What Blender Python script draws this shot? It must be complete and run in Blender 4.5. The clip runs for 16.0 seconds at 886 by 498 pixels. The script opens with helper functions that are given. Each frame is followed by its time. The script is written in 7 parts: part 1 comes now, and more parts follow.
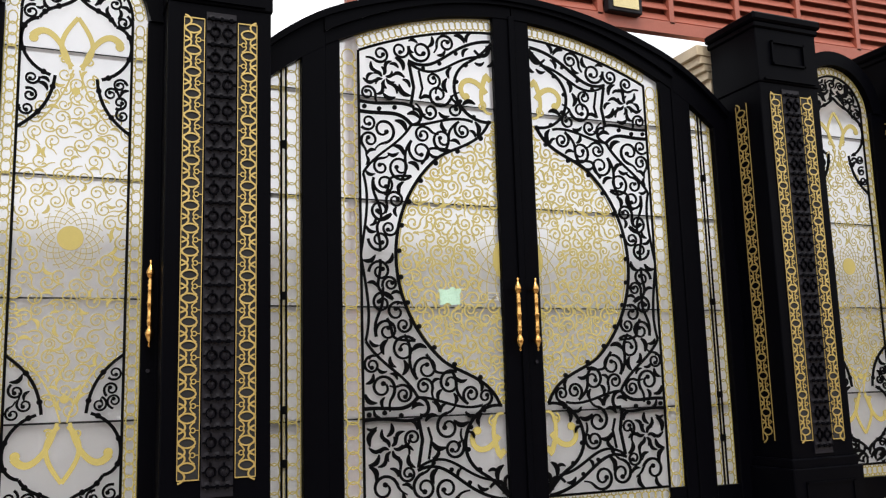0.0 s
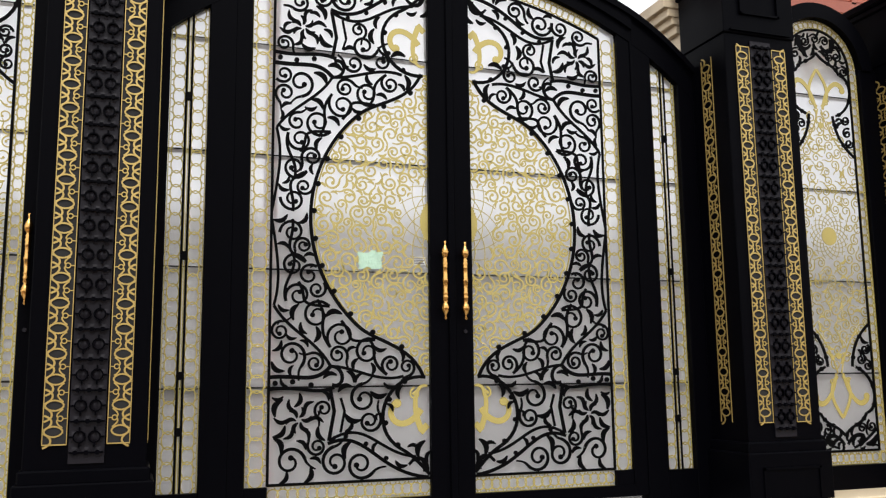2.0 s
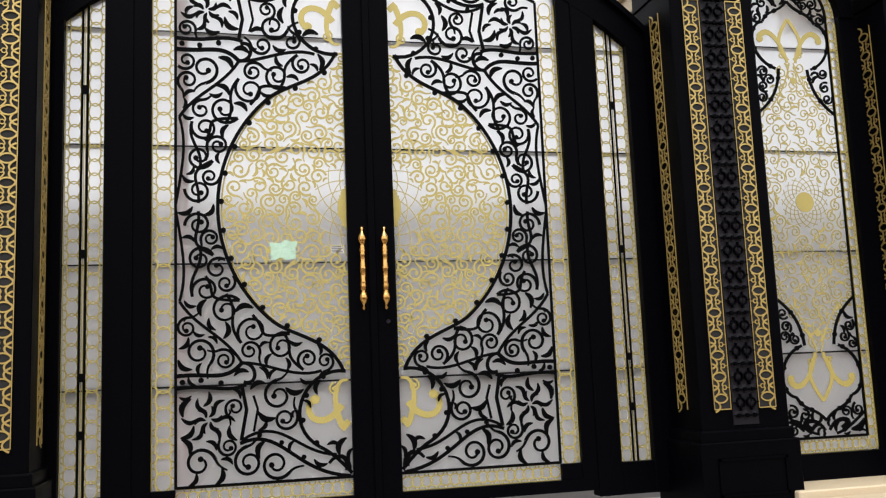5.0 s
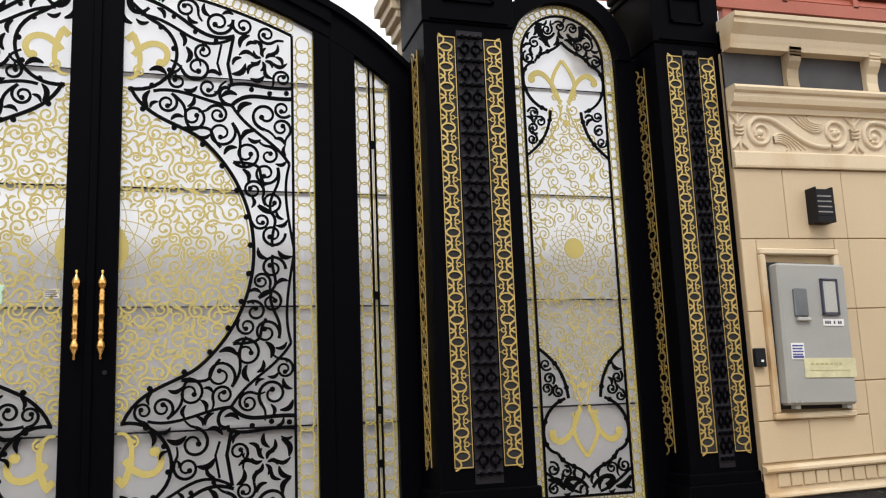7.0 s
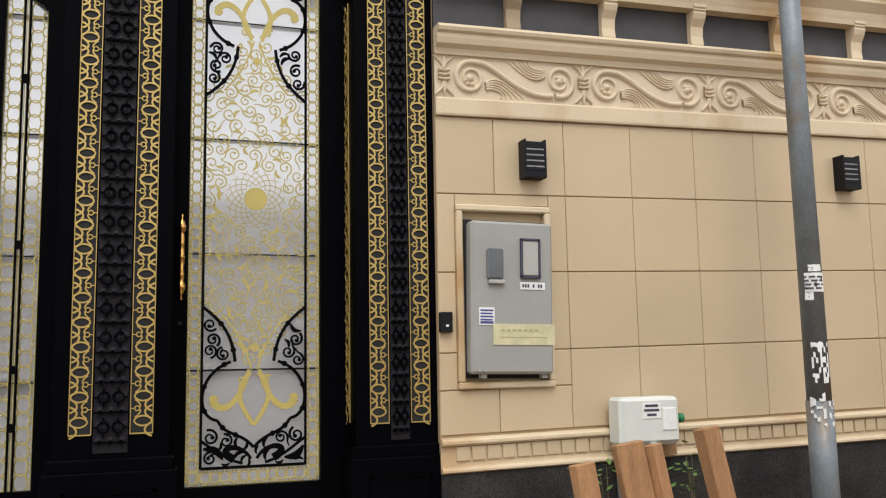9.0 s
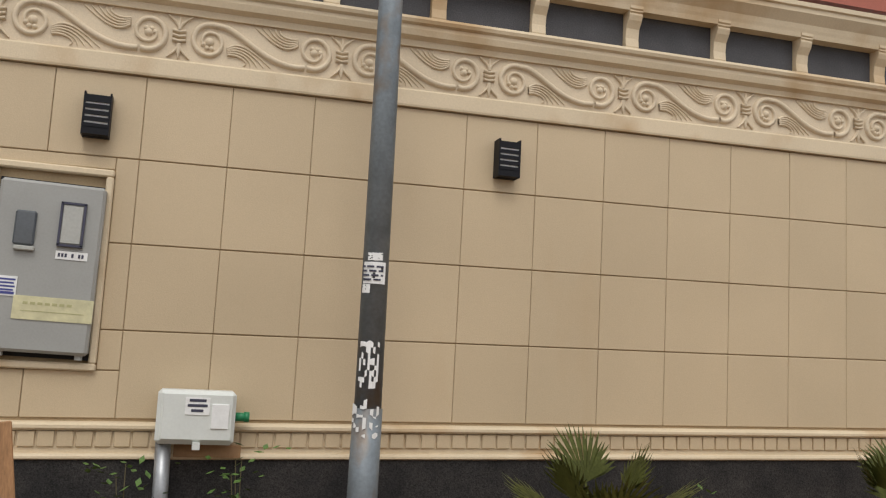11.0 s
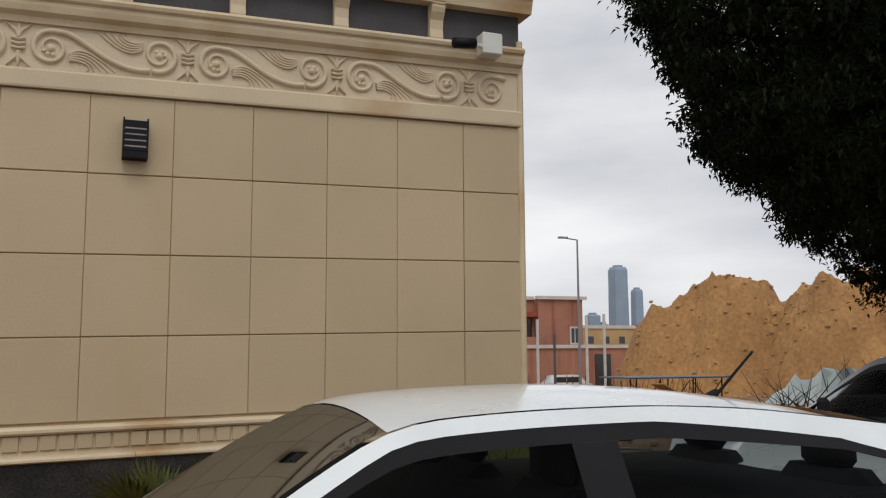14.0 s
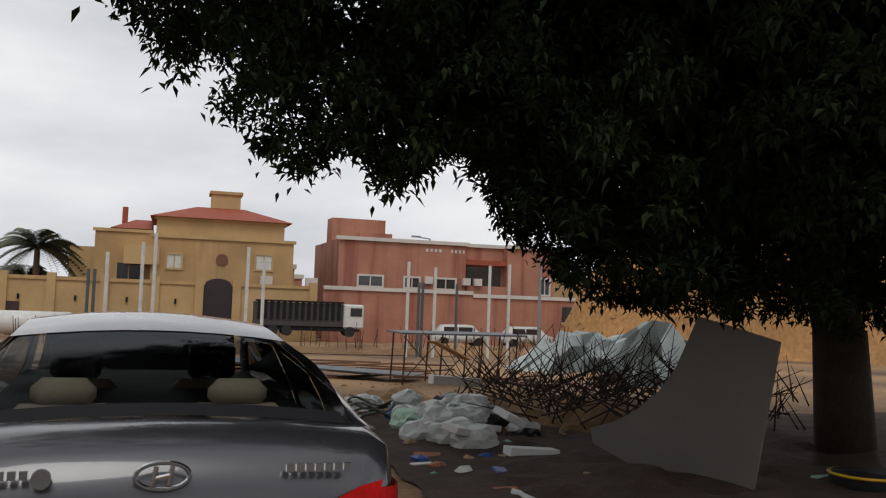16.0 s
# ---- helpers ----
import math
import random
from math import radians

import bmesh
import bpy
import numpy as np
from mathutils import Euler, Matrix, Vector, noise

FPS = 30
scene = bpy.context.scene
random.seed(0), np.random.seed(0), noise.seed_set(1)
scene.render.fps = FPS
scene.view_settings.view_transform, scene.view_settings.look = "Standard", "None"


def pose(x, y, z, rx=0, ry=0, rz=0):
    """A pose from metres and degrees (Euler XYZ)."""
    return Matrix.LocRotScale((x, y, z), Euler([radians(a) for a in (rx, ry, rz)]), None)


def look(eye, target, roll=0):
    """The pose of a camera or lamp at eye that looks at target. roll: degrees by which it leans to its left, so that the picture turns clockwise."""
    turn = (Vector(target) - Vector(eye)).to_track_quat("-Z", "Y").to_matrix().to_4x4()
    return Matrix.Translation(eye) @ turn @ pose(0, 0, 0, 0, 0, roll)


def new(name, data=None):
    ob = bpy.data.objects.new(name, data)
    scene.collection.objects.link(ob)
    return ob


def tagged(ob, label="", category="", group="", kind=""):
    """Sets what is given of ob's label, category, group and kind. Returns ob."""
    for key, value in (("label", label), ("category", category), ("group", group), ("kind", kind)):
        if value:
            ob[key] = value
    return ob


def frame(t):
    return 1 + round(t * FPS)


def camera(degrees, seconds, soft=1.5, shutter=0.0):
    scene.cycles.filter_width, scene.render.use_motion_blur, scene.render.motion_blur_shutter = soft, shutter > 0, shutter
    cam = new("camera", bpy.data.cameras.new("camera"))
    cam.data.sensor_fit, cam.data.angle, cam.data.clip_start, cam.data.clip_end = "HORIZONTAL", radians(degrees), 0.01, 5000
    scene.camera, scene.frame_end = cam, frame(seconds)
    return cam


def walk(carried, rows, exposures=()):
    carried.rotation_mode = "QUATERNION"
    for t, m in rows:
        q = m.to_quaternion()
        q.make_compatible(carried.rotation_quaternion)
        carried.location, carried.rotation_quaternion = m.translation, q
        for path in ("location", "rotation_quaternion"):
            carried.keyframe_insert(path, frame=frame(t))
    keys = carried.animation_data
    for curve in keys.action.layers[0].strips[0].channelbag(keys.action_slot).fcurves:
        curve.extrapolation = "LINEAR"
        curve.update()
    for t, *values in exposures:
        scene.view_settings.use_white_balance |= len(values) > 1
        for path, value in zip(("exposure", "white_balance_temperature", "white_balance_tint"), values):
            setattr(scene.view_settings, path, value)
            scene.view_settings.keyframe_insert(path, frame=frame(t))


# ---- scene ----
cam = camera(53.1, 16.0, 1.2)
PATH = [
    (0, (-1.121, -6.219, 1.643), (-0.345, -4.403, 1.958), -1.7),
    (0.5, (-0.74, -6.161, 1.563), (-0.024, -4.314, 1.843), -1.0),
    (1, (-0.406, -6.145, 1.556), (0.274, -4.291, 1.872), -1.0),
    (1.5, (-0.149, -6.152, 1.403), (0.485, -4.286, 1.742), -1.2),
    (2, (0.115, -6.136, 1.456), (0.764, -4.268, 1.755), -0.7),
    (2.5, (0.326, -6.163, 1.486), (1.004, -4.298, 1.733), -0.5),
    (3, (0.509, -6.138, 1.53), (1.147, -4.257, 1.764), -1.8),
    (3.1, (0.558, -6.139, 1.538), (1.189, -4.255, 1.768), -1.9),
    (3.2, (0.62, -6.125, 1.536), (1.221, -4.231, 1.76), -2.2),
    (5.3, (1.691, -6.114, 1.489), (2.147, -4.186, 1.759), -2.3),
    (5.5, (1.85, -6.122, 1.516), (2.313, -4.195, 1.782), -1.9),
    (6, (2.274, -6.178, 1.542), (2.713, -4.255, 1.868), -1.9),
    (6.5, (2.703, -6.061, 1.58), (3.204, -4.153, 1.906), -1.7),
    (7, (3.089, -6.13, 1.545), (3.668, -4.247, 1.892), -2.3),
    (7.5, (3.66, -6.199, 1.575), (4.233, -4.304, 1.858), -2.0),
    (8, (4.218, -6.151, 1.532), (4.796, -4.253, 1.788), -1.9),
    (8.5, (4.79, -6.184, 1.523), (5.394, -4.292, 1.763), -2.0),
    (8.7, (5.067, -6.217, 1.528), (5.681, -4.33, 1.775), -1.7),
    (10.8, (8.595, -6.459, 1.558), (9.142, -4.553, 1.816), 3.1),
    (11, (8.952, -6.501, 1.559), (9.511, -4.595, 1.797), 3.1),
    (11.5, (9.937, -6.552, 1.53), (10.454, -4.627, 1.691), 5.3),
    (12, (11.144, -6.655, 1.627), (11.747, -4.764, 1.872), 3.4),
    (12.5, (12.419, -6.769, 1.729), (13.113, -4.909, 1.973), 2.2),
    (13, (13.677, -6.82, 1.532), (14.34, -4.952, 1.797), 1.2),
    (13.5, (15.02, -6.871, 1.649), (15.723, -5.014, 1.886), 0.2),
    (14, (16.433, -6.902, 1.608), (17.174, -5.059, 1.845), -0.3),
    (14.5, (18.011, -6.921, 1.627), (18.726, -5.056, 1.743), 0.7),
    (15, (19.72, -6.87, 1.689), (20.434, -5.005, 1.791), 2.1),
    (15.5, (21.375, -6.95, 1.717), (22.081, -5.086, 1.876), 4.0),
    (16, (23.224, -6.994, 1.761), (23.906, -5.117, 1.878), 2.1),
]
walk(cam, [(t, look(eye, target, roll)) for t, eye, target, roll in PATH],
     [(0.0, 0.85), (5.5, 0.8), (8.5, 0.72), (11.0, 0.32), (12.0, 0.24), (13.0, 0.13), (14.0, -0.18), (14.5, -0.33), (15.0, -0.38), (15.5, -0.36), (16.0, -0.24)])


# ---- light ----
world = bpy.data.worlds.new("overcast_sky")
scene.world = world
world.use_nodes = True
wt = world.node_tree
bg = wt.nodes["Background"]
sky = wt.nodes.new("ShaderNodeTexSky")
sky.sky_type = "NISHITA"
sky.sun_disc = False
sky.sun_elevation = radians(48)
sky.sun_rotation = radians(200)
hue = wt.nodes.new("ShaderNodeHueSaturation")
hue.inputs["Saturation"].default_value = 0.12
hue.inputs["Value"].default_value = 1.0
wt.links.new(sky.outputs[0], hue.inputs["Color"])
wco = wt.nodes.new("ShaderNodeTexCoord")
wmap = wt.nodes.new("ShaderNodeMapping")
wmap.inputs["Scale"].default_value = (1.2, 1.2, 4.0)
wt.links.new(wco.outputs["Generated"], wmap.inputs[0])
cloud = wt.nodes.new("ShaderNodeTexNoise")
cloud.inputs["Scale"].default_value = 1.6
cloud.inputs["Detail"].default_value = 5
wt.links.new(wmap.outputs[0], cloud.inputs[0])
cramp = wt.nodes.new("ShaderNodeValToRGB")
cramp.color_ramp.elements[0].position, cramp.color_ramp.elements[0].color = 0.36, (5.6, 5.8, 6.3, 1)
cramp.color_ramp.elements[1].position, cramp.color_ramp.elements[1].color = 0.66, (9.6, 9.6, 9.7, 1)
wt.links.new(cloud.outputs[0], cramp.inputs[0])
wmix = wt.nodes.new("ShaderNodeMix")
wmix.data_type = "RGBA"
wmix.inputs[0].default_value = 0.9
wt.links.new(hue.outputs[0], wmix.inputs[6])
wt.links.new(cramp.outputs[0], wmix.inputs[7])
wt.links.new(wmix.outputs[2], bg.inputs[0])
bg.inputs[1].default_value = 0.115
sun = new("sun", bpy.data.lights.new("sun", "SUN"))
sun.data.energy, sun.data.angle, sun.data.color = 1.0, radians(25), (1, 0.96, 0.9)
sun.matrix_basis = look((0, 0, 30), (5, 22, 0))


# ---- materials ----
def mat(name, col, rough=0.5, metal=0.0, var=0.12, scale=3.0, grain=0.08, gscale=60.0, bump=0.0, bscale=80.0, col2=None, stretch=(1, 1, 1), rand=0.0, spec=0.5):
    """Surface with broad tone variation, fine grain and relief, in metres of the place."""
    m = bpy.data.materials.new(name)
    m.use_nodes = True
    nt = m.node_tree
    b = nt.nodes["Principled BSDF"]
    b.inputs["Roughness"].default_value, b.inputs["Metallic"].default_value = rough, metal
    b.inputs["Specular IOR Level"].default_value = spec
    geo = nt.nodes.new("ShaderNodeNewGeometry")
    mp = nt.nodes.new("ShaderNodeMapping")
    mp.inputs["Scale"].default_value = stretch
    nt.links.new(geo.outputs["Position"], mp.inputs[0])
    n1 = nt.nodes.new("ShaderNodeTexNoise")
    n1.inputs["Scale"].default_value, n1.inputs["Detail"].default_value = scale, 5
    nt.links.new(mp.outputs[0], n1.inputs[0])
    n2 = nt.nodes.new("ShaderNodeTexNoise")
    n2.inputs["Scale"].default_value, n2.inputs["Detail"].default_value = gscale, 3
    nt.links.new(mp.outputs[0], n2.inputs[0])
    c2 = col2 if col2 else tuple(c * 0.62 for c in col)
    r = nt.nodes.new("ShaderNodeMapRange")
    r.inputs[1].default_value, r.inputs[2].default_value = 0.38, 0.72
    r.inputs[3].default_value, r.inputs[4].default_value = 0.0, min(1.0, var * 2.6) if not col2 else 1.0
    nt.links.new(n1.outputs[0], r.inputs[0])
    mx = nt.nodes.new("ShaderNodeMix")
    mx.data_type = "RGBA"
    mx.inputs[6].default_value, mx.inputs[7].default_value = (*col, 1), (*c2, 1)
    nt.links.new(r.outputs[0], mx.inputs[0])
    hs = nt.nodes.new("ShaderNodeHueSaturation")
    nt.links.new(mx.outputs[2], hs.inputs["Color"])
    v = nt.nodes.new("ShaderNodeMapRange")
    v.inputs[1].default_value, v.inputs[2].default_value = 0.25, 0.75
    v.inputs[3].default_value, v.inputs[4].default_value = 1 - grain, 1 + grain
    nt.links.new(n2.outputs[0], v.inputs[0])
    last = v.outputs[0]
    if rand:
        oi = nt.nodes.new("ShaderNodeObjectInfo")
        rr = nt.nodes.new("ShaderNodeMapRange")
        rr.inputs[3].default_value, rr.inputs[4].default_value = 1 - rand, 1 + rand
        nt.links.new(oi.outputs["Random"], rr.inputs[0])
        mu = nt.nodes.new("ShaderNodeMath")
        mu.operation = "MULTIPLY"
        nt.links.new(last, mu.inputs[0])
        nt.links.new(rr.outputs[0], mu.inputs[1])
        last = mu.outputs[0]
    nt.links.new(last, hs.inputs["Value"])
    nt.links.new(hs.outputs[0], b.inputs["Base Color"])
    rg = nt.nodes.new("ShaderNodeMapRange")
    rg.inputs[3].default_value, rg.inputs[4].default_value = max(0.02, rough - 0.08), min(1, rough + 0.1)
    nt.links.new(n1.outputs[0], rg.inputs[0])
    nt.links.new(rg.outputs[0], b.inputs["Roughness"])
    if bump:
        n3 = nt.nodes.new("ShaderNodeTexNoise")
        n3.inputs["Scale"].default_value, n3.inputs["Detail"].default_value = bscale, 4
        nt.links.new(geo.outputs["Position"], n3.inputs[0])
        bp = nt.nodes.new("ShaderNodeBump")
        bp.inputs["Strength"].default_value, bp.inputs["Distance"].default_value = bump, 0.01
        nt.links.new(n3.outputs[0], bp.inputs["Height"])
        nt.links.new(bp.outputs[0], b.inputs["Normal"])
    return m


def streaked(m, col, lo, hi, sx, sz, amount=0.8):
    """Adds runs of rust or damp with ragged edges over a material's colour."""
    nt = m.node_tree
    b = nt.nodes["Principled BSDF"]
    src = b.inputs["Base Color"].links[0].from_socket
    geo = nt.nodes.new("ShaderNodeNewGeometry")
    mp = nt.nodes.new("ShaderNodeMapping")
    mp.inputs["Scale"].default_value = (sx, sx, sz)
    nt.links.new(geo.outputs["Position"], mp.inputs[0])
    n = nt.nodes.new("ShaderNodeTexNoise")
    n.inputs["Scale"].default_value, n.inputs["Detail"].default_value = 1.0, 6
    nt.links.new(mp.outputs[0], n.inputs[0])
    r = nt.nodes.new("ShaderNodeMapRange")
    r.inputs[1].default_value, r.inputs[2].default_value, r.inputs[4].default_value = lo, hi, amount
    nt.links.new(n.outputs[0], r.inputs[0])
    mx = nt.nodes.new("ShaderNodeMix")
    mx.data_type = "RGBA"
    mx.inputs[7].default_value = (*col, 1)
    nt.links.new(r.outputs[0], mx.inputs[0])
    nt.links.new(src, mx.inputs[6])
    nt.links.new(mx.outputs[2], b.inputs["Base Color"])
    return m


BLACK = mat("black_powder_coat", (0.001, 0.001, 0.002), 0.42, 0, 0.1, 4, 0.15, 220, 0.08, 260, spec=0.03)
IRON = mat("black_laser_cut_steel", (0.0016, 0.0016, 0.002), 0.5, 0, 0.1, 6, 0.1, 150, spec=0.04)
EMBOSS = mat("dark_cast_panel", (0.011, 0.0095, 0.0135), 0.5, 0, 0.2, 6, 0.12, 120, 0.1, 150, spec=0.18)
FROST = mat("frosted_white_glass", (0.62, 0.60, 0.60), 0.3, 0, 0.04, 1.5, 0.07, 170, 0.5, 190, spec=0.6)


def translucent(m, share, tint):
    """Lets daylight from behind soak through a sheet."""
    nt = m.node_tree
    b, out = nt.nodes["Principled BSDF"], nt.nodes["Material Output"]
    t = nt.nodes.new("ShaderNodeBsdfTranslucent")
    t.inputs[0].default_value = (*tint, 1)
    rf = nt.nodes.new("ShaderNodeBsdfRefraction")
    rf.inputs["IOR"].default_value, rf.inputs["Roughness"].default_value = 1.05, 0.72
    m2 = nt.nodes.new("ShaderNodeMixShader")
    m2.inputs[0].default_value = 0.7
    nt.links.new(t.outputs[0], m2.inputs[1])
    nt.links.new(rf.outputs[0], m2.inputs[2])
    mx = nt.nodes.new("ShaderNodeMixShader")
    mx.inputs[0].default_value = share
    nt.links.new(b.outputs[0], mx.inputs[1])
    nt.links.new(m2.outputs[0], mx.inputs[2])
    nt.links.new(mx.outputs[0], out.inputs[0])


translucent(FROST, 0.8, (0.93, 0.93, 0.93))
GOLDLEAF = mat("pale_gold_paint", (0.5, 0.405, 0.12), 0.45, 0.15, 0.1, 5, 0.06, 90)
GOLD = mat("polished_gold_metal", (0.56, 0.4, 0.13), 0.35, 0.5, 0.15, 8, 0.05, 90)
BRASS = mat("brass_handle_metal", (0.8, 0.45, 0.14), 0.2, 1.0, 0.15, 10, 0.05, 90)
STONE = streaked(mat("cream_limestone_tile", (0.545, 0.427, 0.275), 0.62, 0, 0.1, 0.7, 0.06, 140, 0.16, 120, rand=0.035), (0.44, 0.27, 0.12), 0.62, 0.82, 1.1, 0.3, 0.35)
STONEJOINT = mat("brown_tile_joint", (0.42, 0.31, 0.18), 0.9, 0, 0.2, 3, 0.1, 80)
MOULD = streaked(mat("cream_cast_stone", (0.66, 0.54, 0.37), 0.6, 0, 0.12, 1.2, 0.05, 60, 0.15, 90), (0.42, 0.25, 0.1), 0.54, 0.7, 1.1, 0.8, 0.85)
CARVE = streaked(mat("carved_cream_stone", (0.66, 0.545, 0.39), 0.65, 0, 0.12, 1.5, 0.06, 70, 0.2, 110), (0.45, 0.28, 0.12), 0.62, 0.78, 0.9, 1.2, 0.6)
GRANITE = mat("dark_flamed_granite", (0.02, 0.019, 0.019), 0.75, 0, 0.3, 3, 0.75, 95, 0.6, 110, col2=(0.045, 0.041, 0.038), spec=0.25)
DARKRENDER = mat("dark_grey_granite_panel", (0.06, 0.058, 0.062), 0.7, 0, 0.25, 4, 0.35, 90, 0.3, 120)
LOUVER = mat("brick_red_painted_steel", (0.36, 0.1, 0.062), 0.5, 0, 0.15, 2, 0.06, 60)
PAVE = mat("grey_stone_paving", (0.4, 0.38, 0.35), 0.7, 0, 0.2, 1.5, 0.1, 60, 0.2, 60)
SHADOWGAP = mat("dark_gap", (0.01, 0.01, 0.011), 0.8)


# ---- building helpers ----
def root(name, label, category, loc=(0, 0, 0), group="", kind=""):
    e = tagged(new(name), label, category, group, kind)
    e.matrix_basis = Matrix.Translation(loc)
    e.empty_display_size = 0.1
    return e


def finish(name, me, material, parent=None, label="", smooth=False):
    for m in material if isinstance(material, (list, tuple)) else (material,):
        me.materials.append(m)
    if smooth:
        me.polygons.foreach_set("use_smooth", [True] * len(me.polygons))
    ob = new(name, me)
    if parent:
        ob.parent = parent
        if parent.parent is None:
            ob.matrix_parent_inverse = parent.matrix_basis.inverted()
    if label:
        ob["label"] = label
    return ob


def part(name, bm, material, parent=None, label="", smooth=False):
    """One bmesh, in the place's own metres, as one mesh object under a thing or a part."""
    me = bpy.data.meshes.new(name)
    bmesh.ops.recalc_face_normals(bm, faces=bm.faces)
    bm.to_mesh(me)
    bm.free()
    return finish(name, me, material, parent, label, smooth)


def raw(name, verts, faces, material, parent=None, label="", smooth=False):
    me = bpy.data.meshes.new(name)
    me.from_pydata([tuple(map(float, v)) for v in verts], [], faces)
    me.update()
    return finish(name, me, material, parent, label, smooth)


def box(bm, x0, x1, y0, y1, z0, z1, bevel=0.0, m=None, mi=0):
    r = bmesh.ops.create_cube(bm, size=1)
    mt = Matrix.Translation(((x0 + x1) / 2, (y0 + y1) / 2, (z0 + z1) / 2)) @ Matrix.Diagonal((abs(x1 - x0), abs(y1 - y0), abs(z1 - z0), 1))
    bmesh.ops.transform(bm, matrix=mt, verts=r["verts"])
    vs = r["verts"]
    if bevel:
        es = list({e for v in vs for e in v.link_edges})
        out = bmesh.ops.bevel(bm, geom=es, offset=bevel, segments=1, affect="EDGES")
        vs = list({v for f in out["faces"] for v in f.verts} | {v for v in vs if v.is_valid})
    if m is not None:
        bmesh.ops.transform(bm, matrix=m, verts=vs)
    return bm


def boxed(name, dims, material, parent=None, label="", bevel=0.0, m=None):
    return part(name, box(bmesh.new(), *dims, bevel, m), material, parent, label)


def rod(bm, a, b, r0, r1=None, n=8):
    a, b = Vector(a), Vector(b)
    d = b - a
    r = bmesh.ops.create_cone(bm, cap_ends=True, segments=n, radius1=r0, radius2=r0 if r1 is None else r1, depth=d.length)
    bmesh.ops.transform(bm, matrix=Matrix.Translation((a + b) / 2) @ d.to_track_quat("Z", "Y").to_matrix().to_4x4(), verts=r["verts"])
    return bm


def lathe(bm, profile, centre, n=14):
    """A turned form round a vertical axis from (radius, height) pairs."""
    cx, cy, cz = centre
    rings = [[bm.verts.new((cx + r * math.cos(k * math.tau / n), cy + r * math.sin(k * math.tau / n), cz + h)) for k in range(n)] for r, h in profile]
    for p, q in zip(rings, rings[1:]):
        for k in range(n):
            bm.faces.new((p[k], p[(k + 1) % n], q[(k + 1) % n], q[k]))
    bm.faces.new(rings[0][::-1])
    bm.faces.new(rings[-1])
    return bm


def prism_x(bm, prof, x0, x1, rise=0.0):
    """A moulding: a closed (y, z) outline run along x, rising by rise per metre from x = 8."""
    f0 = [bm.verts.new((x0, y, z + rise * (x0 - 8))) for y, z in prof]
    f1 = [bm.verts.new((x1, y, z + rise * (x1 - 8))) for y, z in prof]
    n = len(prof)
    for k in range(n):
        bm.faces.new((f0[k], f0[(k + 1) % n], f1[(k + 1) % n], f1[k]))
    bm.faces.new(f0[::-1])
    bm.faces.new(f1)
    return bm


